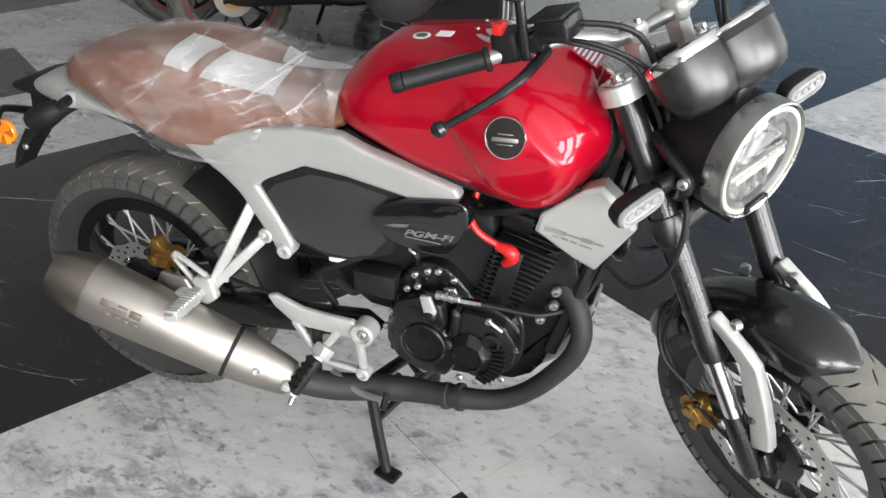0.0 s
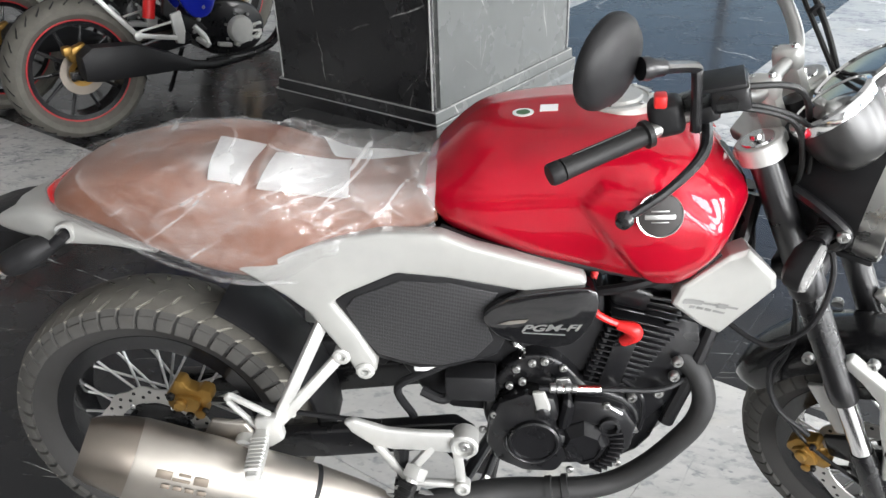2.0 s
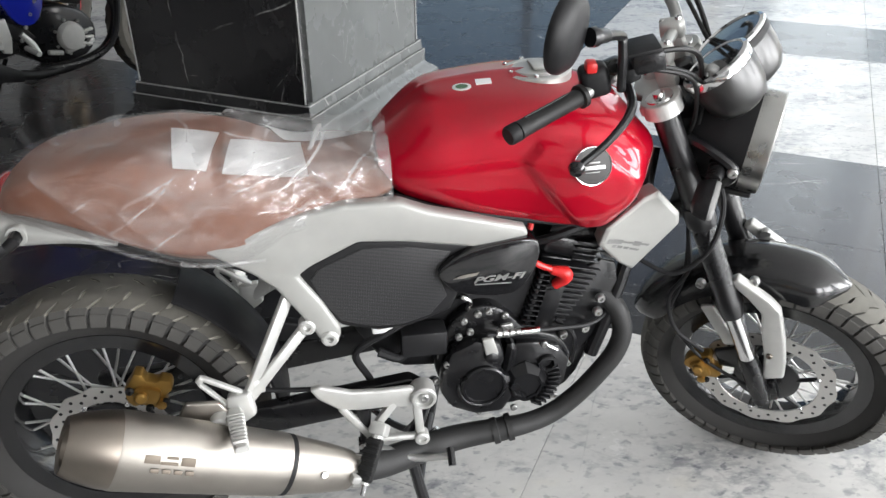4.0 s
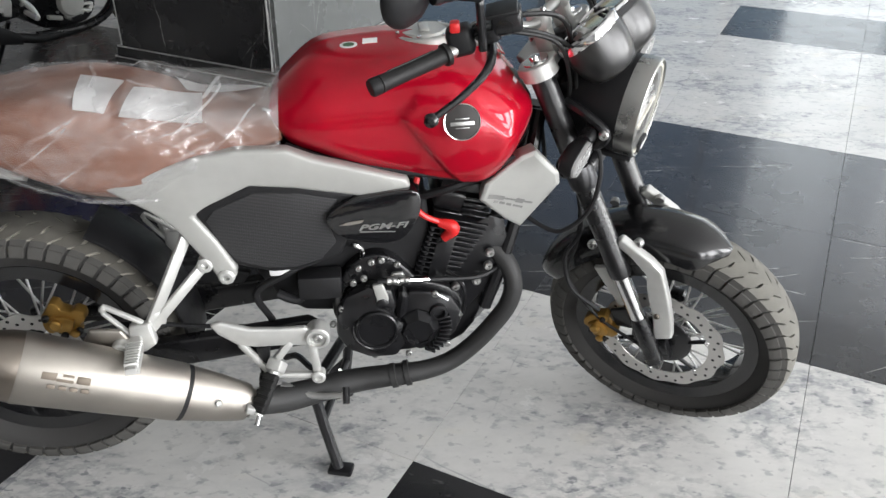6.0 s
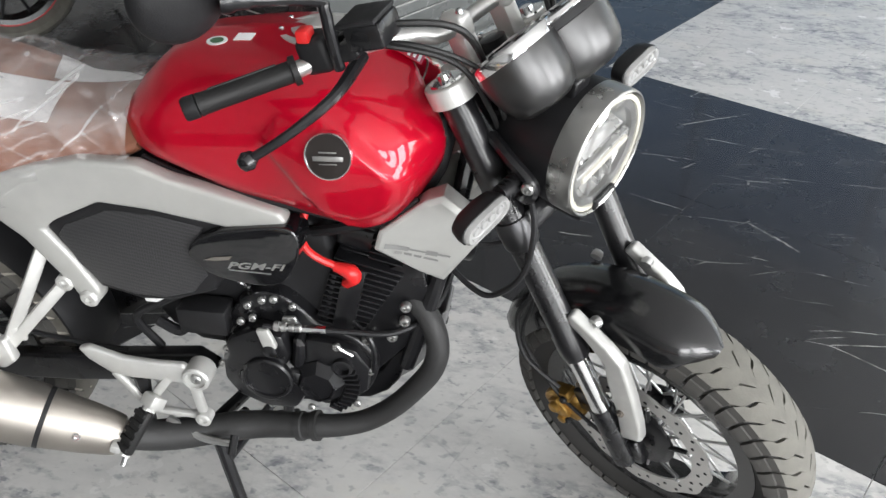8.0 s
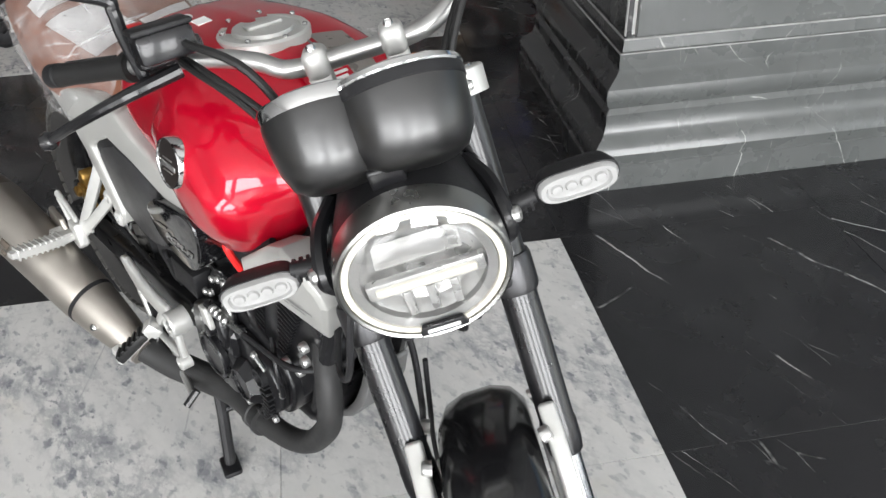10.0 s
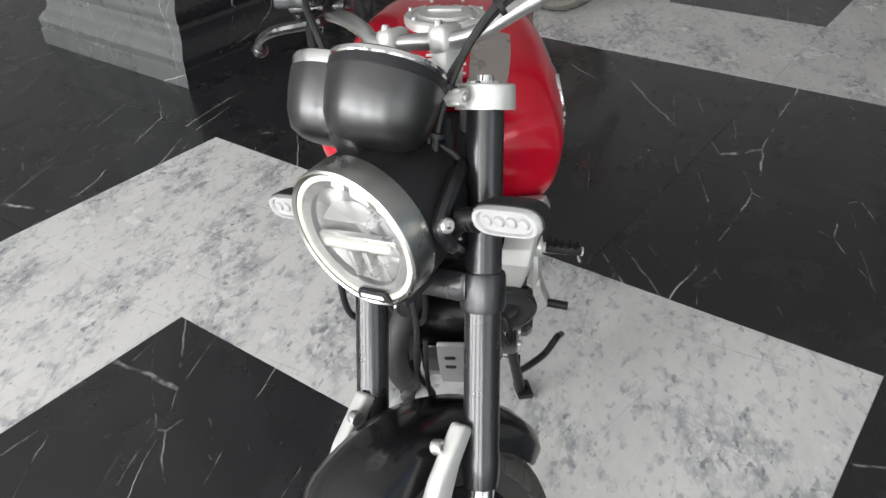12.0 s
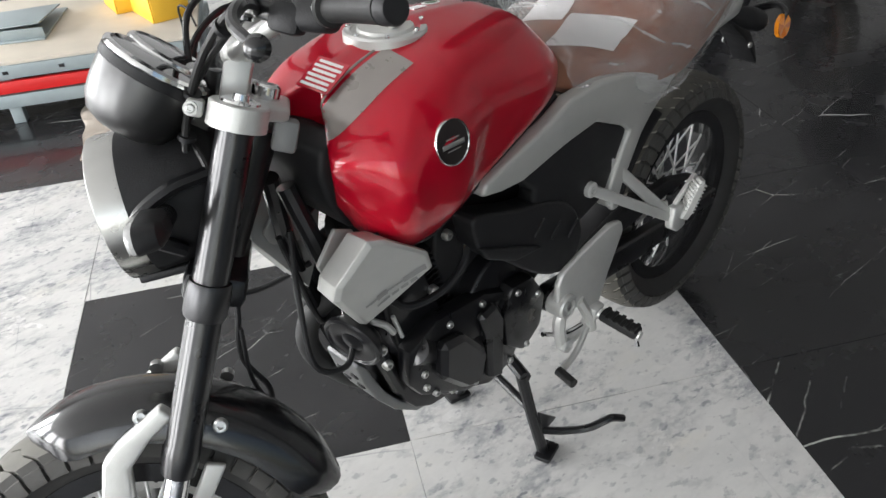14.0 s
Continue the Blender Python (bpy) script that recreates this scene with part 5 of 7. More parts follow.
horn = bp("horn", lathe([(-0.03, 0.018), (-0.018, 0.040), (0.0, 0.052), (0.008, 0.052), (0.010, 0.047), (0.007, 0.044), (0.009, 0.030), (0.006, 0.020), (0.010, 0.010), (0.010, 0)], (1.040, 0.100, 0.600), (0.95, 0.25, -0.2), 32), BLACK, bike, "round black horn")
bp("horn_bracket", plate([(0.99, 0.62), (1.04, 0.66), (1.04, 0.58), (1.0, 0.57)], 0.075, 0.082, 0.002), CHROME, bike)
bp("skid_plate", join(plate(round_outline([(1.00, 0.49), (1.02, 0.50), (0.985, 0.40), (0.90, 0.31), (0.76, 0.292), (0.76, 0.300), (0.89, 0.322), (0.965, 0.405)], 2), -0.020, 0.062, 0.003)), SKIDGREY, bike, "grey perforated skid plate")
for yy in (0.002, 0.040):
    for xx, zz in ((1.010, 0.466), (0.999, 0.436)):
        bp("plate_slot", box((xx, yy, zz), (0.010, 0.020, 0.008), 0.003, (0, 20, 0)), MATT, bike)

# exhaust
pipe = bp("exhaust_header", tube([(0.915, -0.020, 0.604), (0.955, -0.055, 0.572), (0.994, -0.080, 0.534), (1.010, -0.093, 0.485), (1.000, -0.095, 0.430), (0.966, -0.094, 0.374), (0.922, -0.093, 0.320), (0.872, -0.096, 0.282), (0.820, -0.103, 0.267), (0.760, -0.108, 0.262), (0.64, -0.110, 0.250), (0.50, -0.160, 0.256), (0.415, -0.203, 0.288)],
                                 [0.020, 0.0205, 0.021, 0.021, 0.021, 0.021, 0.021, 0.0215, 0.022, 0.024, 0.028, 0.031, 0.028], 20, 8), HEADER, bike, "matt black exhaust header pipe")
bp("pipe_clamp", lathe([(-0.022, 0.024), (-0.022, 0.029), (-0.010, 0.029), (-0.008, 0.026), (0.008, 0.026), (0.010, 0.030), (0.022, 0.030), (0.022, 0.024)], (0.756, -0.1083, 0.2615), (1, -0.02, 0.2), 24), HEADER, pipe)
bp("pipe_flange", lathe([(0, 0.026), (0, 0.036), (0.012, 0.036), (0.012, 0.026)], (0.925, -0.030, 0.596), (0.75, -0.4, -0.5), 20), BLACK, pipe)
MA, MB = Vector((0.418, -0.205, 0.290)), Vector((-0.045, -0.312, 0.525))
md = (MB - MA)
ml = md.length
SQ = (1.10, 0.96)
muf = bp("muffler", lathe([(0.135, 0.054), (0.145, 0.057), (0.30, 0.062), (ml - 0.085, 0.066), (ml - 0.080, 0.064)], MA, md, 48, SQ), STEEL, bike, "brushed steel muffler", 40)
bp("muffler_neck", lathe([(-0.034, 0.029), (-0.006, 0.030), (-0.002, 0.037), (0.012, 0.040), (0.060, 0.047), (0.125, 0.054), (0.131, 0.054)], MA, md, 40, SQ), STEEL, muf, "", 40)
bp("pipe_clamp", join(lathe([(-0.026, 0.028), (-0.026, 0.0325), (-0.010, 0.0325), (-0.010, 0.028)], MA, md, 28), box(MA + Vector((0.016, -0.036, 0.012)), (0.020, 0.024, 0.018), 0.004, (0, 20, 10))), ALLOY, muf, "silver pipe clamp")
bp("muffler_joint", lathe([(0.129, 0.0535), (0.129, 0.0555), (0.138, 0.0555), (0.138, 0.0535)], MA, md, 40, SQ), MATT, muf)
bp("muffler_end", lathe([(ml - 0.082, 0.065), (ml - 0.06, 0.063), (ml - 0.02, 0.054), (ml, 0.046), (ml - 0.004, 0.034), (ml - 0.03, 0.030), (ml - 0.05, 0.028), (ml - 0.05, 0.0)], MA, md, 40, SQ), BURNT, muf, "darkened steel end cone")
mdn = md.normalized()
side_n = (Vector((0, -0.86, 0.5)) - mdn * Vector((0, -0.86, 0.5)).dot(mdn)).normalized()
tr = Matrix((mdn, side_n.cross(mdn), side_n)).transposed().to_4x4()
for along, wd, hh, dn in ((0.395, 0.026, 0.014, 0.006), (0.366, 0.030, 0.0050, 0.001), (0.362, 0.020, 0.0045, 0.011), (0.334, 0.024, 0.014, 0.006),
                          (0.388, 0.014, 0.007, -0.013), (0.368, 0.014, 0.007, -0.013), (0.348, 0.014, 0.007, -0.013), (0.328, 0.014, 0.007, -0.013)):
    b_ = box((0, 0, 0), (wd, hh, 0.0016), 0.0004)
    bp("model_bar", moved(b_, Matrix.Translation(MA + mdn * along + side_n * 0.0638) @ tr @ Matrix.Translation((0, -dn, 0))), MUFFLERINK, muf)
bp("muffler_bolt", bolt(MA + mdn * 0.07 + side_n * 0.045, side_n, 0.008, 0.008), CHROME, muf)
bp("muffler_hanger", plate([(0.12, 0.47), (0.14, 0.505), (0.20, 0.50), (0.22, 0.46), (0.18, 0.43)], -0.205, -0.217, 0.004), STEEL, muf)

# rear caliper


def caliper_body(k=1.0):
    """A lobed two-piece caliper with bosses, in the plane y = 0, facing -y."""
    rim_ = [(-0.040, -0.022), (-0.046, 0.004), (-0.034, 0.030), (-0.030, 0.044), (-0.014, 0.043), (-0.008, 0.030), (0.012, 0.026), (0.020, 0.034), (0.040, 0.030), (0.044, 0.010), (0.032, -0.004), (0.036, -0.028), (0.016, -0.036), (-0.012, -0.030), (-0.026, -0.036)]
    body = join(plate([(x, z) for x, z in rim_], 0.016, -0.016, 0.005, 2), plate([(-0.028, -0.016), (-0.026, 0.014), (0.004, 0.018), (0.024, 0.012), (0.020, -0.018), (-0.006, -0.020)], -0.012, -0.026, 0.004, 2),
                lathe([(0, 0.013), (0.012, 0.013), (0.015, 0.009)], (-0.012, -0.022, 0.0), (0, -1, 0), 16), lathe([(0, 0.010), (0.020, 0.010), (0.022, 0.006)], (0.026, -0.008, -0.018), (0, -1, 0), 14))
    return moved(body, Matrix.Scale(k, 4))


rc = bp("rear_caliper", moved(caliper_body(1.0), Matrix.Translation((0.052, -0.094, 0.456)) @ pose(0, 0, 0, 0, 12, 0)), GOLD, bike, "gold anodised brake caliper")
for x, z in ((0.020, 0.470), (0.082, 0.436), (0.050, 0.425)):
    bp("caliper_bolt", bolt((x, -0.112, z), (0, -1, 0), 0.008, 0.009), MATT, rc)
bp("rear_brake_hose", tube([(0.08, -0.10, 0.455), (0.15, -0.11, 0.46), (0.28, -0.105, 0.43), (0.42, -0.11, 0.42)], 0.005, 8), MATT, bike)

# rider's and passenger's pegs


def beam(p, q, high, thick):
    """A flat cast bar from p to q."""
    p, q = Vector(p), Vector(q)
    d = q - p
    return moved(box((0, 0, 0), (d.length, thick, high), 0.005), Matrix.Translation((p + q) / 2) @ d.to_track_quat("X", "Z").to_matrix().to_4x4())


for s in (-1, 1):
    br = bp("peg_bracket", plate([(0.360, 0.464), (0.380, 0.470), (0.440, 0.449), (0.500, 0.445), (0.556, 0.446), (0.578, 0.424), (0.556, 0.398), (0.510, 0.402), (0.452, 0.402), (0.414, 0.408), (0.374, 0.440)] if s < 0 else
              [(0.404, 0.530), (0.392, 0.524), (0.386, 0.500), (0.430, 0.425), (0.470, 0.345), (0.490, 0.345), (0.520, 0.385), (0.580, 0.400), (0.600, 0.430), (0.600, 0.475), (0.585, 0.500), (0.510, 0.520), (0.430, 0.535)], s * 0.150, s * 0.165, 0.005), ALLOY, bike, "cast alloy footpeg bracket")
    if s < 0:
        for p_, q_, high in (((0.416, -0.158, 0.412), (0.472, -0.162, 0.332), 0.016), ((0.524, -0.158, 0.412), (0.466, -0.162, 0.336), 0.018), ((0.566, -0.158, 0.405), (0.573, -0.158, 0.320), 0.018), ((0.462, -0.162, 0.326), (0.573, -0.158, 0.316), 0.013)):
            bp("bracket_arm", beam(p_, q_, high, 0.015), ALLOY, br)
    else:
        for way, thick in (([(0.572, 0.158, 0.420), (0.590, 0.158, 0.375), (0.578, 0.158, 0.312)], [0.013, 0.014, 0.012]), ([(0.530, 0.160, 0.405), (0.500, 0.166, 0.345), (0.492, 0.168, 0.310)], 0.012),
                           ([(0.470, 0.158, 0.352), (0.520, 0.158, 0.318), (0.578, 0.158, 0.308)], 0.009)):
            bp("bracket_arm", tube(way, thick, 8, 4), ALLOY, br)
    bp("bracket_boss", lathe([(-0.02, 0.026), (0.016, 0.026), (0.020, 0.023), (0.020, 0.018), (0.012, 0.017), (0.012, 0.0)], (0.580, s * 0.156, 0.421), (0, s, 0), 28), ALLOY, br)
    bp("boss_bolt", bolt((0.580, s * 0.166, 0.421), (0, s, 0), 0.011, 0.009), BOLT, br)
    bp("boss_bolt", lathe([(-0.012, 0.015), (0.010, 0.015), (0.012, 0.012), (0.012, 0.008), (0.006, 0.007)], (0.575, s * 0.162, 0.316), (0, s, 0), 20), ALLOY, br)
    base, aim = (Vector((0.490, -0.176, 0.362)), Vector((-0.046, -0.078, -0.082))) if s < 0 else (Vector((0.484, 0.166, 0.353)), Vector((-0.008, 0.110, -0.018)))
    hang = Matrix.Translation(base) @ aim.to_track_quat("Y", "Z").to_matrix().to_4x4()
    peg = bp("footpeg", moved(tube([(0, 0, 0), (0, 0.112, 0)], [0.013, 0.011], 10, 1), hang), ALLOY, bike, "alloy footpeg with black rubber")
    bp("peg_rubber", moved(box((0, 0.064, 0.004), (0.032, 0.088, 0.020), 0.006), hang), GRIP, peg)
    for k in range(5):
        bp("rubber_rib", moved(box((0, 0.030 + 0.017 * k, 0.0145), (0.031, 0.009, 0.007), 0.002), hang), GRIP, peg)
    bp("peg_hinge", moved(box((0, 0.002, 0), (0.034, 0.026, 0.034), 0.005), hang), ALLOY, peg)
    bp("feeler_stud", moved(tube([(0, 0.102, -0.006), (0, 0.112, -0.028)] if s > 0 else [(0, 0.106, -0.004), (0, 0.132, -0.010)], 0.005, 8, 1), hang), CHROME, peg)
    near, low = (((0.344, 0.676), (0.368, 0.602)) if s < 0 else ((0.420, 0.672), (0.482, 0.634)))
    bp("passenger_bracket", join(
        beam((near[0], s * 0.132, near[1]), (0.240, s * 0.192, 0.468), 0.024, 0.014), beam((low[0], s * 0.140, low[1]), (0.236, s * 0.192, 0.466), 0.022, 0.014),
        beam((0.255, s * 0.186, 0.505), (0.282, s * 0.176, 0.500), 0.030, 0.008),
        lathe([(-0.012, 0.016), (0.010, 0.016), (0.013, 0.012), (0.013, 0.007), (0.006, 0.006)], (low[0], s * 0.142, low[1]), (0, s, 0), 18),
        beam((0.240, s * 0.192, 0.500), (0.172, s * 0.195, 0.546), 0.011, 0.012), beam((0.176, s * 0.195, 0.548), (0.164, s * 0.195, 0.534), 0.014, 0.012), beam((0.166, s * 0.195, 0.534), (0.216, s * 0.195, 0.470), 0.009, 0.012),
        plate([(0.212, 0.500), (0.255, 0.505), (0.262, 0.455), (0.235, 0.435), (0.205, 0.440)], s * 0.184, s * 0.206, 0.006)), ALLOY, bike, "cast alloy passenger peg bracket")
    tip = Vector((0.245, -0.335, 0.490)) if s < 0 else Vector((0.195, 0.225, 0.556))
    base = Vector((0.222, s * 0.205, 0.468))
    d_ = tip - base
    turn_p = Matrix.Translation(base) @ d_.to_track_quat("Y", "Z").to_matrix().to_4x4()
    pp = bp("passenger_peg", moved(skin([[Vector((x * w_, y, z * h_)) for x, z in ((-1, -0.6), (-0.7, -1), (0.7, -1), (1, -0.6), (1, 0.6), (0.7, 1), (-0.7, 1), (-1, 0.6))] for y, w_, h_ in ((0.0, 0.012, 0.010), (d_.length * 0.2, 0.016, 0.011), (d_.length * 0.8, 0.014, 0.010), (d_.length, 0.010, 0.006))]), turn_p), ALLOY, bike, "ribbed alloy passenger peg")
    for k in range(9):
        bp("peg_rib", moved(box((0, d_.length * (0.22 + 0.085 * k), 0), (0.031 - 0.0006 * k, 0.0042, 0.0245), 0.001), turn_p), ALLOY, pp)
bp("muffler_stay_bolt", lathe([(0, 0.020), (0.022, 0.020), (0.026, 0.016), (0.026, 0.010), (0.02, 0.009)], (0.198, -0.216, 0.462), (0, -1, 0), 20), ALLOY, bike)
pedal = bp("brake_pedal", tube([(0.490, -0.150, 0.285), (0.560, -0.165, 0.262), (0.630, -0.180, 0.270)], [0.010, 0.008, 0.007], 8), SATIN, bike, "grey steel brake pedal")
bp("pedal_tip", tube([(0.632, -0.172, 0.285), (0.632, -0.200, 0.262)], 0.008, 8, 1), BLACK, pedal)
bp("brake_cylinder", tube([(0.462, -0.150, 0.400), (0.460, -0.152, 0.330), (0.458, -0.152, 0.265)], [0.016, 0.010, 0.008], 10, 3), MATT, bike)
bp("brake_clevis", join(box((0.455, -0.158, 0.305), (0.02, 0.03, 0.03), 0.005), box((0.470, -0.160, 0.278), (0.05, 0.014, 0.018), 0.004)), CHROME, bike)
shift = bp("gear_lever", tube([(0.500, 0.165, 0.320), (0.560, 0.180, 0.295), (0.630, 0.195, 0.300)], 0.007, 8), ALLOY, bike, "alloy gear lever")
bp("lever_rubber", tube([(0.632, 0.190, 0.301), (0.640, 0.235, 0.298)], 0.010, 10, 1), GRIP, shift)
bp("gear_linkage", tube([(0.515, 0.160, 0.330), (0.560, 0.150, 0.330), (0.620, 0.140, 0.360)], 0.005, 8), CHROME, bike)
stand = bp("centre_stand", join(tube([(0.552, -0.100, 0.235), (0.572, -0.115, 0.13), (0.600, -0.137, 0.012)], 0.013, 10, 1), tube([(0.640, 0.100, 0.238), (0.628, 0.115, 0.13), (0.612, 0.134, 0.012)], 0.013, 10, 1),
                                tube([(0.552, -0.11, 0.235), (0.640, 0.11, 0.238)], 0.014, 10, 1), tube([(0.572, -0.112, 0.14), (0.628, 0.112, 0.14)], 0.010, 10, 1)), BLACK, bike, "black steel centre stand")
for s in (-1, 1):
    bp("stand_foot", box((0.606, s * 0.140, 0.0085), (0.060, 0.040, 0.014), 0.006, (0, 0, s * 15)), BLACK, stand)
bp("stand_lever", tube([(0.612, 0.126, 0.072), (0.570, 0.155, 0.056), (0.528, 0.192, 0.056), (0.500, 0.216, 0.072), (0.482, 0.226, 0.076), (0.455, 0.238, 0.062)], 0.009, 8), BLACK, stand)
bp("stand_gusset", plate([(0.620, 0.135), (0.560, 0.075), (0.612, 0.060)], 0.125, 0.132, 0.002), BLACK, stand)
bp("stand_spring", tube([(0.56, -0.085, 0.20), (0.62, -0.085, 0.26)], 0.009, 8, 1), CHROME, stand)
bp("chain_guard", plate([(0.42, 0.44), (0.30, 0.47), (0.10, 0.47), (-0.02, 0.43), (0.10, 0.43), (0.40, 0.41)], 0.075, 0.10, 0.006), MATT, bike)
bp("lower_fairing", plate(round_outline([(0.70, 0.34), (0.86, 0.345), (0.92, 0.42), (0.95, 0.44), (0.93, 0.36), (0.87, 0.305), (0.74, 0.30)], 2), -0.06, 0.07, 0.008), BLACK, bike)

# ---- front end, in the steered frame (f, l, u) ----
for s in (-1, 1):
    at_f = 0.049 if s < 0 else 0.042
    leg = fp("fork_leg", lathe([(0.555, 0.018), (0.555, 0.0240), (0.57, 0.0258), (0.60, 0.0258), (0.605, 0.0243), (1.085, 0.0243), (1.095, 0.0243)], (at_f, s * 0.101, 0), (-0.012, 0, 1), 28), TUBE, bike, "black upside-down fork leg")
    fp("fork_slider", lathe([(0.40, 0.0185), (0.56, 0.0185)], (at_f, s * 0.101, 0), (-0.012, 0, 1), 24), CHROME, leg, "polished chrome slider")
    fp("fork_bottom", join(lathe([(0.292, 0.010), (0.284, 0.021), (0.33, 0.0225), (0.41, 0.0225), (0.425, 0.020)], (at_f, s * 0.101, 0), (-0.012, 0, 1), 20), box((0.060, s * 0.085, 0.305), (0.045, 0.03, 0.06), 0.01)), BLACK, leg)
    fp("fork_collar", lathe([(0.800, 0.022), (0.800, 0.028), (0.806, 0.030), (0.846, 0.030), (0.852, 0.028), (0.852, 0.022)], (at_f, s * 0.101, 0), (-0.012, 0, 1), 28), GREYBLACK, leg)
    fp("fork_cap", lathe([(1.091, 0.0265), (1.095, 0.025), (1.0955, 0.011), (1.103, 0.010), (1.103, 0.0)], (at_f, s * 0.101, 0), (-0.012, 0, 1), 20), CHROME, leg)
    guard = fp("fender_stay", plate([(0.052, 0.642), (0.074, 0.654), (0.124, 0.587), (0.139, 0.555), (0.131, 0.470), (0.119, 0.400), (0.107, 0.356), (0.060, 0.352), (0.078, 0.420), (0.088, 0.500), (0.100, 0.552), (0.080, 0.600)], s * 0.080, s * 0.104, 0.006), ALLOY, bike, "silver fork guard stay")
    fp("stay_bolt", bolt((0.092, s * 0.104, 0.430), (0, s, 0), 0.007, 0.006), BURNT, guard)
    fp("rear_stay", plate([(-0.030, 0.560), (0.000, 0.560), (0.020, 0.440), (-0.005, 0.440)], s * 0.072, s * 0.084, 0.004), ALLOY, bike, "silver rear fender stay")
    for ff in (0.098, -0.012):
        fp("fender_bolt", bolt((ff, s * 0.074, 0.622), (0, s, 0.3), 0.011, 0.014), BOLT, bike)
    # turn signals
    arm = fp("front_signal", tube([(0.095, s * 0.085, 0.930), (0.105, s * 0.120, 0.930), (0.105, s * 0.150, 0.934)], [0.014, 0.012, 0.010], 12, 3), MATT, bike, "turn signal with clear lens on black stalk")
    for k in range(6):
        fp("stalk_rib", lathe([(-0.0018, 0.0155), (0.0018, 0.0155)], (0.100, s * (0.100 + 0.009 * k), 0.930), (0.1, s, 0), 14), MATT, arm)
    level = Matrix.Translation((0.110, 0.201, 0.939) if s > 0 else (0.100, -0.194, 0.924)) @ pose(0, 0, 0, 0, 24, 0)

    def oval(depth, grow):
        return [level @ Vector((depth, math.copysign(abs(math.cos(a)) ** 0.5, math.cos(a)) * 0.049 * grow, math.copysign(abs(math.sin(a)) ** 0.8, math.sin(a)) * 0.0190 * grow)) for a in (2 * math.pi * i / 28 for i in range(28))]

    fp("signal_body", skin([oval(-0.026, 0.60), oval(-0.020, 0.88), oval(-0.006, 1.0), oval(0.005, 1.03), oval(0.006, 0.97)]), MATT, arm)
    fp("signal_lens", skin([oval(0.002, 0.98), oval(0.010, 0.98), oval(0.014, 0.92), oval(0.014, 0.80), oval(0.010, 0.74), oval(0.009, 0.0)]), MILKLENS, arm, "clear ribbed lens")
    for k in range(4):
        fp("signal_led", moved(lathe([(0, 0.0075), (0.003, 0.006), (0.004, 0)], (0.010, -0.026 + 0.0175 * k, 0), (1, 0, 0), 12), level), MILKLENS, arm)
    fp("signal_bolt", bolt((0.128, s * 0.118, 0.925), (0.3, s, 0), 0.010, 0.010), BOLT, bike)
    fp("lamp_bracket", tube([(0.058, s * 0.085, 0.99), (0.100, s * 0.105, 0.965), (0.130, s * 0.112, 0.925), (0.110, s * 0.110, 0.900), (0.070, s * 0.090, 0.885)], 0.010, 8), BLACK, bike)
fcal = fp("front_caliper", moved(caliper_body(0.92), Matrix.Translation((-0.066, -0.088, 0.385)) @ pose(0, 0, 0, 0, 68, 0)), GOLD, bike, "gold anodised front brake caliper")
for x, z in ((-0.062, 0.352), (-0.046, 0.415), (-0.088, 0.380)):
    fp("caliper_bolt", bolt((x, -0.104, z), (0, -1, 0), 0.007, 0.008), MATT, fcal)
fp("caliper_mount", plate([(-0.03, 0.43), (0.05, 0.44), (0.06, 0.36), (-0.03, 0.38)], -0.078, -0.090, 0.004), BLACK, bike)
fp("front_brake_hose", tube([(-0.05, -0.10, 0.44), (-0.09, -0.11, 0.52), (-0.085, -0.09, 0.60), (-0.03, -0.075, 0.66), (-0.01, -0.06, 0.75), (0.02, -0.06, 0.86)], 0.005, 8), MATT, bike)
fp("speed_cable", tube([(0.02, -0.10, 0.33), (-0.06, -0.10, 0.42), (-0.10, -0.09, 0.54), (-0.05, -0.07, 0.63), (-0.02, -0.05, 0.72)], 0.004, 8), MATT, bike)
bp("fork_hose", tube([(1.00, -0.05, 0.66), (1.07, -0.10, 0.625), (1.11, -0.12, 0.63), (1.155, -0.135, 0.69), (1.165, -0.13, 0.79), (1.13, -0.09, 0.87)], 0.005, 8), MATT, bike)
bp("horn_wire", tube([(1.03, 0.09, 0.60), (1.07, 0.11, 0.57), (1.12, 0.10, 0.60), (1.10, 0.06, 0.70), (1.08, 0.04, 0.80)], 0.005, 8), MATT, bike)
# fender
rings = []
for d in (48, 49, 51, 54, 58, 62, 66, 70, 75, 80, 85, 90, 95, 100, 105, 110, 115, 120, 125, 130, 134, 138, 141, 142):
    a = radians(d)
    tip_ = max(0.0, (62 - d) / 14, (d - 131) / 14)
    grow = 1.0 - 0.80 * tip_ * tip_
    arc = []
    for y, dr in ((-0.068, -0.045), (-0.066, -0.012), (-0.050, 0.010), (-0.022, 0.020), (0.022, 0.020), (0.050, 0.010), (0.066, -0.012), (0.068, -0.045), (0.064, -0.045), (0.062, -0.013), (0.047, 0.006), (0.02, 0.015), (-0.02, 0.015), (-0.047, 0.006), (-0.062, -0.013), (-0.064, -0.045)):
        r = 0.301 + 0.00026 * (d - 50) + dr * (1 - 0.45 * tip_) + 0.008 * math.sin(math.pi * (d - 48) / 94)
        arc.append(Vector((0.053 + r * math.cos(a), y * grow, 0.305 + r * math.sin(a))))
    rings.append(arc)
fender = fp("front_fender", skin(rings), GLOSS, bike, "gloss black front fender", 50)
fp("fender_plug", lathe([(0, 0.012), (0.003, 0.011), (0.004, 0)], (0.124, 0.0, 0.627), (0.22, 0, 1), 14), GREYBLACK, fender)

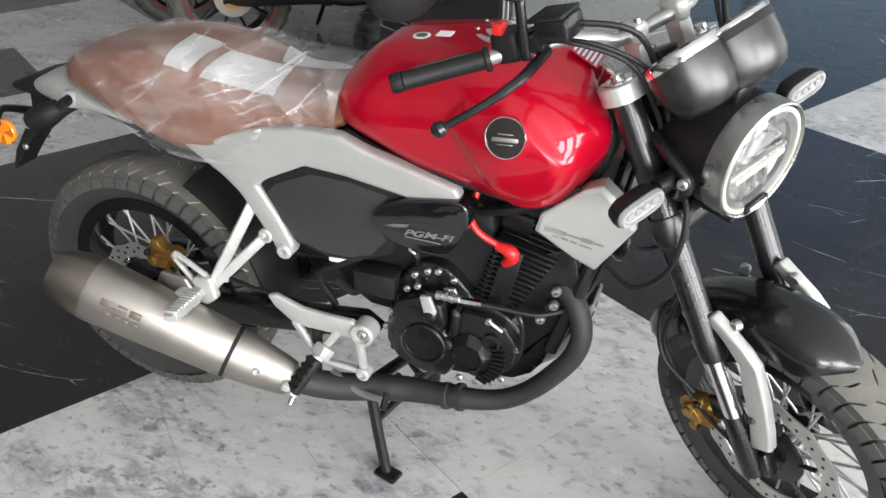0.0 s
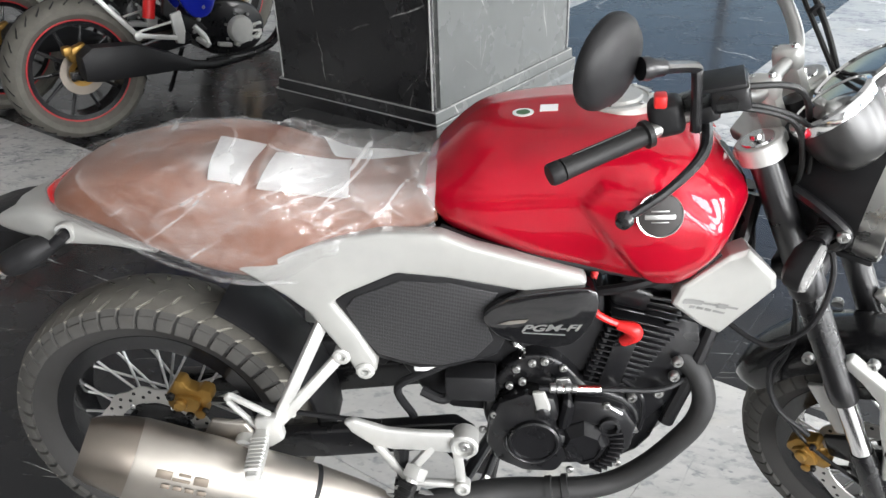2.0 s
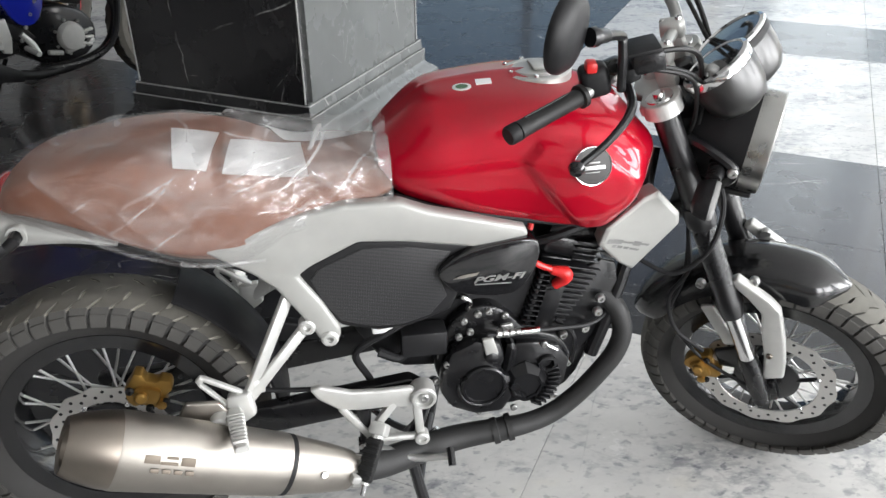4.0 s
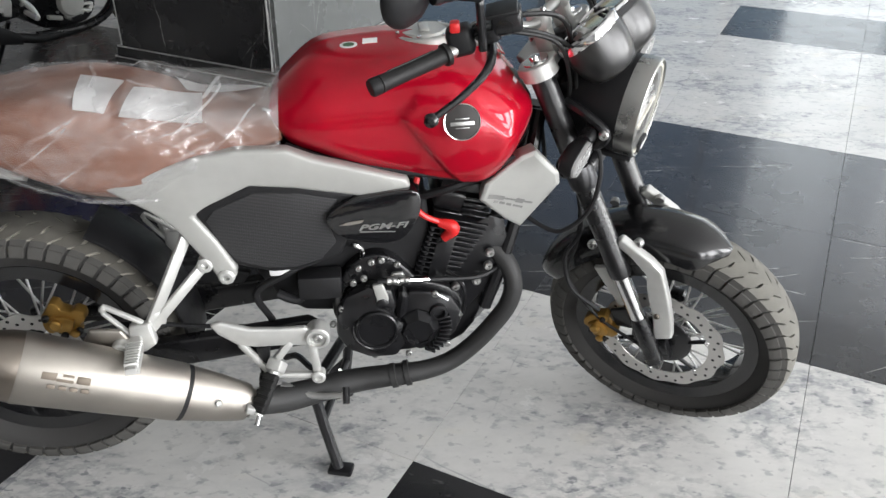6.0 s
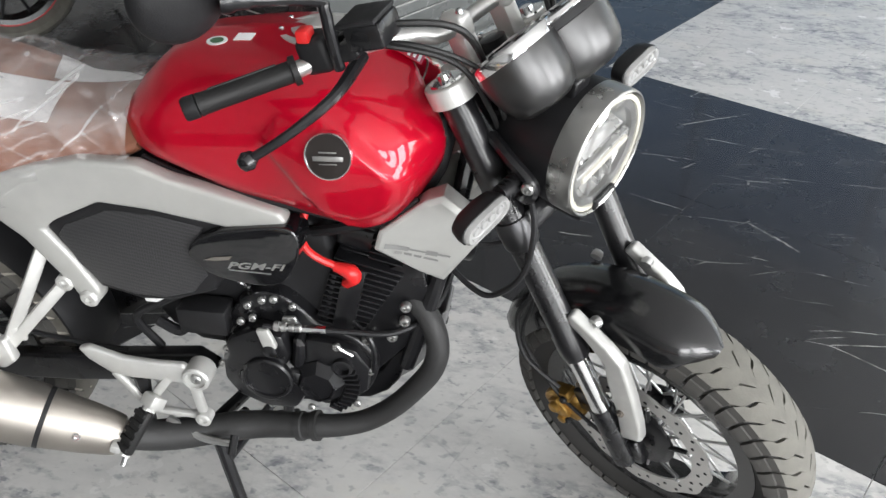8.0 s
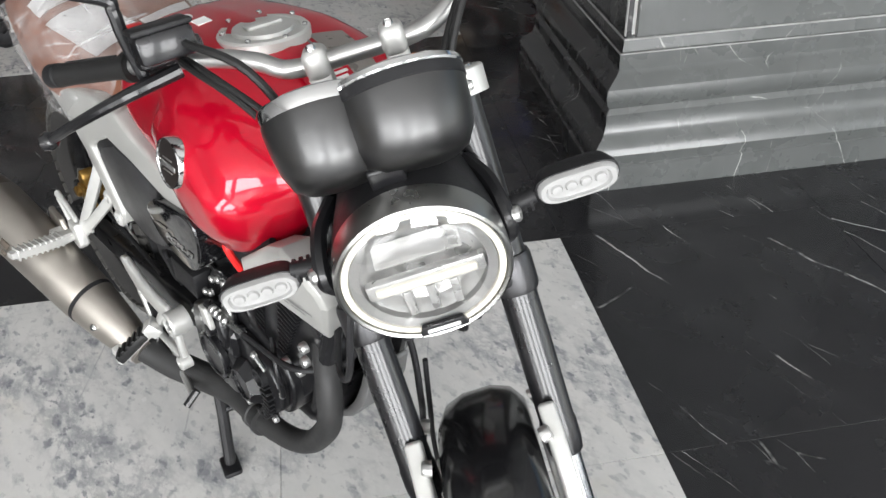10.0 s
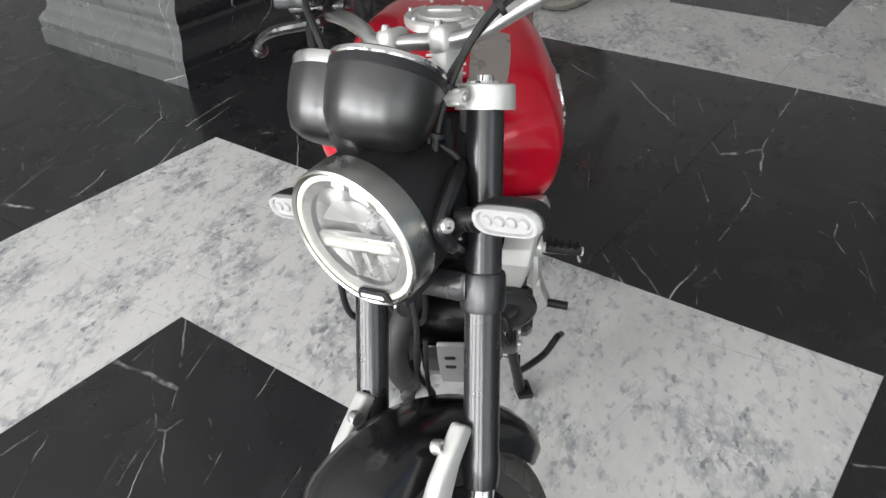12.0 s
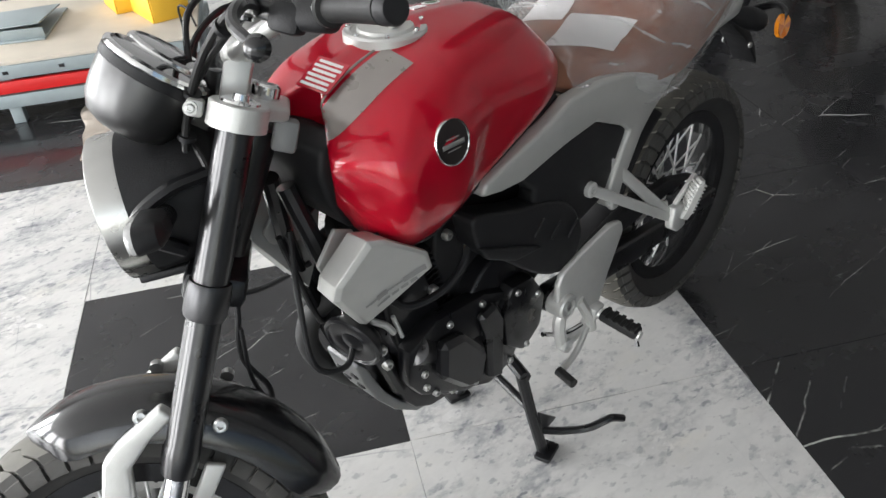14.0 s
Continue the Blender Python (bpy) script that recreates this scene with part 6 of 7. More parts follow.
# clamps, handlebar and controls
fp("top_clamp", join(moved(plate([(-0.035, -0.05), (-0.005, -0.075), (0.0, -0.122), (0.062, -0.122), (0.068, -0.07), (0.045, -0.04), (0.045, 0.04), (0.068, 0.07), (0.062, 0.122), (0.0, 0.122), (-0.005, 0.075), (-0.035, 0.05)], -1.088, -1.068, 0.005), pose(0, 0, 0, -90, 0, 0)),
                     lathe([(1.060, 0.024), (1.060, 0.0385), (1.090, 0.0385), (1.092, 0.036), (1.092, 0.024)], (0.042, 0.101, 0), (-0.012, 0, 1), 24), lathe([(1.062, 0.024), (1.062, 0.036), (1.090, 0.036), (1.092, 0.034), (1.092, 0.024)], (0.049, -0.101, 0), (-0.012, 0, 1), 24)), ALLOY, bike, "cast alloy top fork clamp")
fp("steering_lock", box((-0.034, 0.036, 1.050), (0.034, 0.036, 0.044), 0.006), SKIDGREY, bike, "grey steering lock body")
fp("clamp_lug", join(box((0.082, 0.098, 1.075), (0.022, 0.026, 0.022), 0.005), lathe([(-0.016, 0.009), (0.016, 0.009)], (0.086, 0.098, 1.075), (0, 1, 0), 16)), ALLOY, bike)
fp("clamp_bolt", bolt((0.086, 0.114, 1.075), (0, 1, 0), 0.006, 0.005), BOLT, bike)
fp("lower_clamp", box((0.025, 0, 0.835), (0.085, 0.20, 0.045), 0.012), BLACK, bike)
fp("stem_nut", lathe([(1.085, 0.020), (1.105, 0.020), (1.108, 0.016), (1.108, 0.0)], (0.0, 0, 0), (0, 0, 1), 18), CHROME, bike)
fp("ignition_lock", lathe([(1.07, 0.018), (1.10, 0.020), (1.110, 0.020), (1.112, 0.012)], (0.062, -0.015, 0), (0, 0, 1), 18), BLACK, bike)
for s in (-1, 1):
    ris = fp("bar_riser", join(box((0.040, s * 0.047, 1.112), (0.036, 0.028, 0.062), 0.006), box((0.042, s * 0.047, 1.150), (0.046, 0.030, 0.038), 0.010, (0, 10, 0), 3)), ALLOY, bike, "cast alloy bar riser")
    for df in (-0.015, 0.015):
        fp("riser_bolt", bolt((0.042 + df, s * 0.047, 1.164), (0.1, 0, 1), 0.006, 0.008), CHROME, ris)
bar = fp("handlebar", tube([(-0.020, -0.275, 1.212), (-0.004, -0.235, 1.206), (0.020, -0.165, 1.190), (0.034, -0.115, 1.171), (0.041, -0.078, 1.151), (0.042, 0, 1.148), (0.042, 0.085, 1.150), (0.016, 0.150, 1.185), (-0.028, 0.215, 1.224), (-0.050, 0.262, 1.231)], 0.0115, 14), SATIN, bike, "silver tapered handlebar")
for s in (-1, 1):
    g0, g1_ = (Vector((-0.020, -0.275, 1.212)), Vector((-0.084, -0.388, 1.231))) if s < 0 else (Vector((-0.050, 0.262, 1.232)), Vector((-0.092, 0.367, 1.246)))
    gd = g1_ - g0
    grip = fp("grip", lathe([(-0.004, 0.020), (0.004, 0.020), (0.006, 0.0150), (gd.length * 0.5, 0.0142), (gd.length - 0.006, 0.0150), (gd.length, 0.0160), (gd.length + 0.002, 0.012)], g0, gd, 20), GRIP, bike, "black rubber grip")
    fp("bar_end", lathe([(gd.length, 0.012), (gd.length + 0.003, 0.0160), (gd.length + 0.018, 0.0160), (gd.length + 0.021, 0.014), (gd.length + 0.021, 0.0)], g0, gd, 18), MATT, grip)
    for k in range(5):
        a = 2 * math.pi * k / 5
        fp("grip_rib", tube([g0 + gd * 0.15 + Vector((0, math.sin(a) * 0.5, math.cos(a))) * 0.0148, g0 + gd * 0.85 + Vector((0, math.sin(a) * 0.5, math.cos(a))) * 0.0148], 0.002, 6, 1), GRIP, grip)
    sw = fp("switch_housing", join(box((-0.006 if s < 0 else -0.038, s * 0.235 - (0.002 if s < 0 else 0.012), 1.218 if s < 0 else 1.228), (0.048, 0.046, 0.052), 0.012, (0, 8, s * -28), 3), box((-0.010, s * 0.218, 1.212), (0.040, 0.030, 0.036), 0.008, (0, 0, s * -28))), MATT, bike, "black switch housing")
    if s < 0:
        fp("kill_switch", box((0.002, -0.249, 1.248), (0.018, 0.026, 0.018), 0.004, (0, 20, 28)), REDPLASTIC, sw, "red kill switch")
    fp("lever_perch", join(box((0.006, s * 0.196, 1.214), (0.045, 0.038, 0.024), 0.008, (0, 0, s * -25)), lathe([(-0.014, 0.008), (0.014, 0.008)], (0.034, s * 0.206, 1.212), (0, 0, 1), 10)), BLACK, bike)
    tip = Vector((-0.005, -0.404, 1.158)) if s < 0 else Vector((0.015, 0.389, 1.189))
    mid = Vector((0.058, -0.282, 1.178)) if s < 0 else Vector((0.040, 0.285, 1.215))
    m2 = mid.lerp(tip, 0.55) + Vector((0.014, 0, 0.0))
    lev = fp("lever", tube([(0.030, s * 0.205, 1.212 if s > 0 else 1.190), mid, m2, tip], [0.010, 0.008, 0.0065, 0.006], 10), BLACK, bike, "black brake lever" if s < 0 else "black clutch lever")
    fp("lever_ball", lathe([(-0.013, 0.003), (-0.009, 0.010), (0, 0.0132), (0.009, 0.010), (0.013, 0.003)], tip, (0.2, s, 0), 16), GLOSS, lev)
mc = fp("master_cylinder", join(box((0.074, -0.200, 1.222), (0.052, 0.066, 0.034), 0.006, (0, 10, 25)), box((0.046, -0.215, 1.212), (0.030, 0.060, 0.026), 0.008, (0, 0, 25))), BLACK, bike, "black brake fluid reservoir")
fp("reservoir_lid", box((0.071, -0.200, 1.242), (0.056, 0.070, 0.007), 0.003, (0, 10, 25)), MATT, mc)
mstem = fp("mirror", tube([(0.036, -0.247, 1.195), (0.054, -0.246, 1.245), (0.062, -0.243, 1.272), (0.066, -0.250, 1.288), (0.080, -0.345, 1.335)], 0.0078, 10, 5), BLACK, bike, "round black rear view mirror")
mc_ = Vector((0.056, -0.390, 1.368))
mn_ = Vector((0.90, -0.10, -0.42)).normalized()
fp("mirror_shell", lathe([(0.016, 0.004), (0.013, 0.030), (0.008, 0.048), (-0.002, 0.0565), (-0.008, 0.058), (-0.013, 0.057), (-0.013, 0.053)], mc_, mn_, 44, (1.0, 1.06)), MATT, mstem)
fp("mirror_glass", lathe([(-0.0125, 0.0535), (-0.0135, 0.0535), (-0.0135, 0.0)], mc_, mn_, 36, (1.0, 1.06)), MIRROR, mstem)
fp("mirror_joint", lathe([(-0.012, 0.008), (-0.008, 0.0105), (0.006, 0.0115), (0.014, 0.015), (0.024, 0.014)], (0.078, -0.342, 1.334), (-0.40, -0.80, 0.42), 18), BLACK, mstem)
for k, pts in enumerate(([(0.02, -0.20, 1.222), (0.085, -0.175, 1.215), (0.125, -0.11, 1.165), (0.095, -0.075, 1.06), (0.06, -0.05, 0.98)],
                         [(0.01, -0.215, 1.214), (0.070, -0.185, 1.190), (0.110, -0.13, 1.130), (0.085, -0.09, 1.04), (0.03, -0.05, 0.95)],
                         [(0.03, -0.20, 1.205), (0.090, -0.16, 1.175), (0.115, -0.10, 1.10), (0.07, -0.06, 0.99)],
                         [(0.030, 0.205, 1.208), (0.056, 0.160, 1.196), (0.080, 0.118, 1.140), (0.090, 0.085, 1.070), (0.085, 0.064, 1.000), (0.050, 0.045, 0.930)],
                         [(0.020, 0.195, 1.212), (0.044, 0.150, 1.190), (0.074, 0.104, 1.130), (0.094, 0.072, 1.060), (0.080, 0.050, 0.985), (0.05, 0.04, 0.90)],
                         [(0.10, 0.03, 1.03), (0.06, 0.08, 1.0), (0.03, 0.07, 0.93), (0.05, 0.04, 0.88)])):
    fp("control_cable", tube(pts, (0.0050, 0.0042, 0.004, 0.0052, 0.0042, 0.0050)[k], 8), GRIP, bike)
for c_, d_ in (((0.060, 0.146, 1.180), (0.5, -0.6, -0.6)), ((0.088, 0.090, 1.090), (0.2, -0.5, -0.9)), ((0.088, 0.070, 1.030), (0, -0.3, -1))):
    fp("cable_tie", lathe([(-0.003, 0.007), (-0.003, 0.012), (0.003, 0.012), (0.003, 0.007)], c_, d_, 14), MATT, bike)
fp("loom_cover", box((0.06, 0, 0.955), (0.06, 0.12, 0.13), 0.02), MATT, bike)

# instruments: two joined cups
up_ = Vector((-0.33, 0, 0.94)).normalized()
CUP = brushed("brushed_cup_metal", (0.080, 0.080, 0.080), 0.32, FORK.to_3x3() @ up_)
GC1, GC2 = Vector((0.170, 0.038, 1.018)), Vector((0.164, -0.052, 1.016))
gauge = fp("instrument_cup", lathe([(0.0, 0.020), (0.002, 0.040), (0.010, 0.055), (0.028, 0.065), (0.055, 0.0695), (0.078, 0.071), (0.080, 0.071)], GC1, up_, 48, (0.98, 1.04)), CUP, bike, "dark brushed twin instrument housing", 50)
fp("instrument_cup_small", lathe([(0.004, 0.018), (0.006, 0.034), (0.014, 0.047), (0.034, 0.056), (0.060, 0.061), (0.080, 0.063), (0.088, 0.063)], GC2, up_, 44, (1.0, 1.04)), CUP, gauge, "", 50)
fp("instrument_bezel", lathe([(0.092, 0.071), (0.095, 0.073), (0.100, 0.072), (0.103, 0.066), (0.099, 0.063)], GC1, up_, 48, (0.98, 1.04)), CHROME, gauge)
fp("instrument_bezel", lathe([(0.088, 0.063), (0.100, 0.0645), (0.104, 0.063), (0.107, 0.057), (0.104, 0.054)], GC2, up_, 44, (1.0, 1.04)), CHROME, gauge)
fp("cup_band", lathe([(0.079, 0.0705), (0.081, 0.0725), (0.092, 0.0725), (0.093, 0.071)], GC1, up_, 48, (0.98, 1.04)), MATT, gauge, "black rim band")
fp("instrument_glass", lathe([(0.096, 0.066), (0.100, 0.063), (0.103, 0.0)], GC1, up_, 40, (0.98, 1.04)), DISPLAY, gauge)
fp("instrument_glass", lathe([(0.100, 0.058), (0.105, 0.054), (0.107, 0.0)], GC2, up_, 36, (1.0, 1.04)), DISPLAY, gauge)
fp("instrument_bracket", plate([(0.06, 1.06), (0.10, 1.10), (0.19, 1.03), (0.16, 0.99), (0.07, 1.0)], -0.02, 0.02, 0.004), BLACK, bike)

# headlight
hc, hn = Vector((0.163, 0.004, 0.905)), Vector((0.894, 0, -0.447))
hu = Vector((0.447, 0, 0.894))
lampb = fp("headlight", lathe([(-0.152, 0.0), (-0.150, 0.045), (-0.145, 0.070), (-0.125, 0.088), (-0.060, 0.098), (-0.022, 0.101)], hc, hn, 56), MATT, bike, "round black headlight with bright ring", 50)
fp("headlight_ring", lathe([(-0.026, 0.098), (-0.026, 0.1010), (0.006, 0.1015), (0.012, 0.1005), (0.014, 0.0975), (0.012, 0.0945), (0.004, 0.094)], hc, hn, 64), RINGSTEEL, lampb, "satin steel headlight ring")
fp("light_ring", lathe([(0.004, 0.0945), (0.010, 0.093), (0.010, 0.0855), (0.003, 0.084)], hc, hn, 64), DRL, lampb, "milky white light guide ring")
fp("lamp_trim", lathe([(0.000, 0.0845), (0.008, 0.084), (0.006, 0.073), (-0.02, 0.071)], hc, hn, 56), SATIN, lampb)
fp("reflector_bowl", lathe([(-0.002, 0.073), (-0.018, 0.062), (-0.034, 0.040), (-0.040, 0.0)], hc, hn, 40), REFLECTOR, lampb, "faceted lamp reflector", 15)
turn_h = Matrix((hn, Vector((0, 1, 0)), hu)).transposed().to_4x4()
fp("centre_bar_frame", moved(box((0.0, 0, -0.010), (0.012, 0.140, 0.024), 0.004), Matrix.Translation(hc) @ turn_h), REFLECTOR, lampb)
fp("light_bar", moved(box((0.004, 0, -0.010), (0.014, 0.120, 0.0135), 0.005), Matrix.Translation(hc) @ turn_h), DRL, lampb, "milky white light bar")
for yy in (-0.028, 0.0, 0.028):
    fp("reflector_fin", moved(box((-0.012, yy, -0.045), (0.03, 0.010, 0.04), 0.002), Matrix.Translation(hc) @ turn_h), REFLECTOR, lampb)
fp("reflector_visor", moved(box((-0.010, 0.0, 0.028), (0.03, 0.10, 0.004), 0.001, (0, 20, 0)), Matrix.Translation(hc) @ turn_h), REFLECTOR, lampb)
fp("lamp_badge", moved(plate([(-0.030, -0.008), (-0.025, 0.007), (0.025, 0.007), (0.030, -0.008)], -0.004, 0.004, 0.002), Matrix.Translation(hc + hn * 0.012 - hu * 0.084) @ turn_h @ pose(0, 0, 0, 0, 0, 90)), MATT, lampb)
fp("badge_bar", moved(box((0.0046, 0, 0.0), (0.002, 0.040, 0.005), 0.0004), Matrix.Translation(hc + hn * 0.012 - hu * 0.084) @ turn_h), WHITEINK, lampb)
lens = fp("headlight_lens", lathe([(0.010, 0.088), (0.017, 0.076), (0.022, 0.045), (0.024, 0.0)], hc, hn, 48), LENS, lampb, "clear domed lens")
lens.visible_shadow = False
fp("lamp_undertray", box((0.085, 0, 0.835), (0.09, 0.10, 0.012), 0.004, (0, 25, 0)), MATT, bike)

# ---- wrapping on the seat ----
random.seed(4)


def wrap_rings(lift, x0, x1, j0):
    rows = []
    for ring in seat_rings:
        if not x0 <= ring[0].x <= x1:
            continue
        mid = sum(ring, Vector()) / len(ring) - Vector((0, 0, 0.02))
        row = []
        for j in range(j0, len(ring) - j0):
            p = ring[j]
            cut = 3.2 * math.exp(-((p.x - 0.235) / 0.075) ** 2)
            k = j / (len(ring) - 1) * 2 - 1
            f = (1 + k * (1 - cut / (len(ring) / 2))) / 2 * (len(ring) - 1)
            i_ = min(int(f), len(ring) - 2)
            p = ring[i_].lerp(ring[i_ + 1], f - i_)
            d = ((p - mid) * Vector((0.2, 1, 1))).normalized()
            q = abs(j / (len(ring) - 1) * 2 - 1)
            tent = max(0.0, 0.957 - 0.13 * max(0.0, p.x - 0.28) - max(v.z for v in ring)) if p.x > 0.25 else 0.0
            row.append(p + d * (lift + 0.010 * q ** 4 + 0.30 * max(0.0, p.x - 0.47) * (1 + 0.5 * noise.noise(Vector((p.y * 40, p.z * 40, 3.0))))) + Vector((0, 0, tent * (1 - q * q))))
        rows.append(row)
    return rows


bmw = skin(wrap_rings(0.006, -0.3, 0.60, 0), closed=False)
bmesh.ops.subdivide_edges(bmw, edges=bmw.edges[:], cuts=4, use_grid_fill=True, smooth=0.6)
bmw.normal_update()
FOLDS = ((Vector((0.42, 0.15, 0.90)), 0.095, 0.008, 3.1), (Vector((-0.28, 0.2, 0.95)), 0.130, 0.008, 7.7), (Vector((0.75, -0.3, 0.65)), 0.070, 0.004, 1.3), (Vector((-0.70, 0.3, 0.65)), 0.065, 0.003, 5.2))


def crumple(p):
    """Height of the sharp-crested folds of the loose plastic at a place."""
    h = 0.0
    for across, every, high, seed in FOLDS:
        wob = Vector((p.x * 3 + seed, p.y * 3, p.z * 3))
        c = p.dot(across) / every + 0.9 * noise.noise(wob)
        ridge = 1 - abs((c % 1.0) * 2 - 1)
        h += high * ridge ** 3 * min(1.0, max(0.0, 0.35 + 2.2 * noise.noise(wob * 2.1 + Vector((0, 9, seed)))))
    return h


for v, nv in [(v, v.normal.copy()) for v in bmw.verts]:
    nv = nv if nv.z > -0.2 else -nv
    v.co = v.co + nv * (crumple(v.co) - 0.001)
moved(bmw, Matrix.Scale(SIZE, 4))
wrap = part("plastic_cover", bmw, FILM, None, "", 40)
wrap.matrix_world = BIKE
tagged(wrap, "crumpled clear plastic cover wrapped over the brown seat", "plastic wrap")
# the gathered lower hems of the cover
for s in (-1, 1):
    hem = [row[0 if s > 0 else -1] + Vector((0, s * 0.003, 0.002 + 0.006 * noise.noise(Vector((row[0].x * 20, s, 0))))) for row in wrap_rings(0.008, -0.13, 0.56, 0)[::2]]
    h = moved(tube(hem, [0.004 + 0.003 * abs(noise.noise(Vector((k * 0.9, 2, s)))) for k in range(len(hem))], 8, 3), Matrix.Scale(SIZE, 4))
    part("gathered_hem", h, FILM, wrap, "milky gathered plastic edge", 60)
seat_tree = BVHTree.FromPolygons([p for ring in seat_rings for p in ring],
                                 [(i * len(seat_rings[0]) + j, i * len(seat_rings[0]) + j + 1, (i + 1) * len(seat_rings[0]) + j + 1, (i + 1) * len(seat_rings[0]) + j)
                                  for i in range(len(seat_rings) - 1) for j in range(len(seat_rings[0]) - 1)])
for a_, b_, c_, d_ in (((0.166, -0.010, 0.972), (0.250, -0.022, 0.960), (0.232, -0.138, 0.924), (0.180, -0.138, 0.938)),
                       ((0.270, -0.040, 0.952), (0.386, -0.002, 0.914), (0.396, -0.105, 0.890), (0.256, -0.135, 0.916)),
                       ((0.500, 0.045, 0.912), (0.360, 0.000, 0.925), (0.310, 0.120, 0.914), (0.390, 0.125, 0.878))):
    rows = []
    for i in range(9):
        row = []
        for j in range(7):
            p = Vector(a_).lerp(Vector(b_), i / 8).lerp(Vector(d_).lerp(Vector(c_), i / 8), j / 6)
            q, nq, _, _ = seat_tree.find_nearest(p)
            nq = nq if nq.z > 0 else -nq
            row.append(q + nq * (0.006 + 0.0015 * math.sin(i * 0.9) * math.sin(j * 0.7)))
        rows.append(row)
    pb_ = skin(rows, closed=False)
    bmesh.ops.solidify(pb_, geom=pb_.faces[:], thickness=0.0008)
    moved(pb_, Matrix.Scale(SIZE, 4))
    sheet = part("paper_sheet", pb_, PAPER, None, "", 60)
    sheet.matrix_world = BIKE
    tagged(sheet, "blank white paper sheet under the plastic on the seat", "paper", "papers on the seat")

# ---- other motorcycles of the showroom ----


COVER = mat("pale_cast_cover", (0.46, 0.46, 0.44), 0.5, 0.3, vary=0.1, scale=40, bump=0.15)


def stock_bike(name, m, accent, label):
    """A parked street motorcycle with cast wheels: x ahead from the rear axle."""
    root = new(name)
    root.matrix_world = m
    tagged(root, label, "motorcycle", "parked motorcycles")

    def sp(n, bm, material, parent=root, lab="", sharp=35):
        return part(n, bm, material, parent, lab, sharp)

    for n, x, w in (("rear_wheel", 0.0, 0.14), ("front_wheel", 1.33, 0.11)):
        c, r, k = (x, 0, 0.305), 0.305, w / 2
        rim = sp(n, lathe([(-k * 0.62, 0.195), (-k * 0.66, 0.222), (-k * 0.5, 0.212), (k * 0.5, 0.212), (k * 0.66, 0.222), (k * 0.62, 0.195), (-k * 0.62, 0.195)], c, (0, 1, 0), 48), GLOSS, root, "black cast wheel with red rim tape")
        tyre = sp("tyre", lathe([(-k * 0.6, 0.222), (-k * 0.95, 0.245), (-k, 0.268), (-k * 0.75, 0.292), (-k * 0.35, 0.302), (0, 0.305), (k * 0.35, 0.302), (k * 0.75, 0.292), (k, 0.268), (k * 0.95, 0.245), (k * 0.6, 0.222)], c, (0, 1, 0), 72), TREAD, rim, "dusty grey tyre")
        for s in (-1, 1):
            sp("rim_tape", lathe([(s * k * 0.665, 0.215), (s * k * 0.685, 0.218), (s * k * 0.675, 0.222), (s * k * 0.655, 0.221)], c, (0, 1, 0), 64), REDRIM, rim)
            for i in range(30):
                a = 2 * math.pi * i / 30
                g = tube([(x + 0.300 * math.cos(a), s * k * 0.25, 0.305 + 0.300 * math.sin(a)), (x + 0.298 * math.cos(a + 0.05), s * k * 0.55, 0.305 + 0.298 * math.sin(a + 0.05)), (x + 0.289 * math.cos(a + 0.13), s * k * 0.82, 0.305 + 0.289 * math.sin(a + 0.13))], 0.0035, 5, 1)
                sp("tread_groove", g, MATT, tyre)
        for i in range(10):
            a = 2 * math.pi * i / 10 + (0.18 if i % 2 else -0.18)
            a2 = 2 * math.pi * i / 10
            sp("wheel_spoke", tube([(x + 0.03 * math.cos(a), 0, 0.305 + 0.03 * math.sin(a)), (x + 0.205 * math.cos(a2), 0, 0.305 + 0.205 * math.sin(a2))], [0.010, 0.0065], 8, 1), BLACK, rim)
        sp("hub", lathe([(-0.06, 0.02), (-0.06, 0.045), (0.06, 0.045), (0.06, 0.02)], c, (0, 1, 0), 24), BLACK, rim)
        sp("brake_disc", lathe([(-0.070, 0.055), (-0.070, 0.095), (-0.066, 0.095), (-0.066, 0.055), (-0.070, 0.055)], c, (0, 1, 0), 40), BURNT, rim)
        sp("disc_carrier", lathe([(-0.072, 0.036), (-0.072, 0.058), (-0.066, 0.058), (-0.066, 0.036), (-0.072, 0.036)], c, (0, 1, 0), 30), GOLD, rim, "gold disc carrier")
        sp("brake_caliper", join(box((x - 0.01, -0.085, 0.400), (0.09, 0.045, 0.06), 0.012, (0, -15, 0)), box((x - 0.05, -0.09, 0.415), (0.04, 0.04, 0.04), 0.01)), GOLD, root, "gold brake caliper")
    for s in (-1, 1):
        sp("swingarm", plate([(0.50, 0.40), (0.50, 0.34), (-0.06, 0.285), (-0.06, 0.325)], s * 0.085, s * 0.11, 0.006), BLACK)
        sp("fork_leg", tube([(1.33, s * 0.085, 0.30), (1.05, s * 0.085, 0.98)], 0.024, 12, 1), BLACK)
        sp("tank_side", plate(round_outline([(0.55, 0.78), (0.70, 0.72), (0.95, 0.62), (1.10, 0.72), (1.08, 0.88), (0.95, 0.92), (0.62, 0.90)], 2), s * 0.10, s * 0.17, 0.02), accent, root, "painted tank side panel")
        sp("side_cover", plate([(0.28, 0.70), (0.40, 0.58), (0.55, 0.55), (0.62, 0.68), (0.55, 0.78), (0.35, 0.80)], s * 0.09, s * 0.14, 0.01), accent)
        sp("footpeg", tube([(0.52, s * 0.13, 0.36), (0.52, s * 0.22, 0.35)], 0.012, 8, 1), ALLOY)
        sp("tail_panel", plate([(0.30, 0.74), (0.30, 0.80), (-0.20, 0.92), (-0.34, 0.93), (-0.20, 0.86)], s * 0.05, s * 0.09, 0.01), accent)
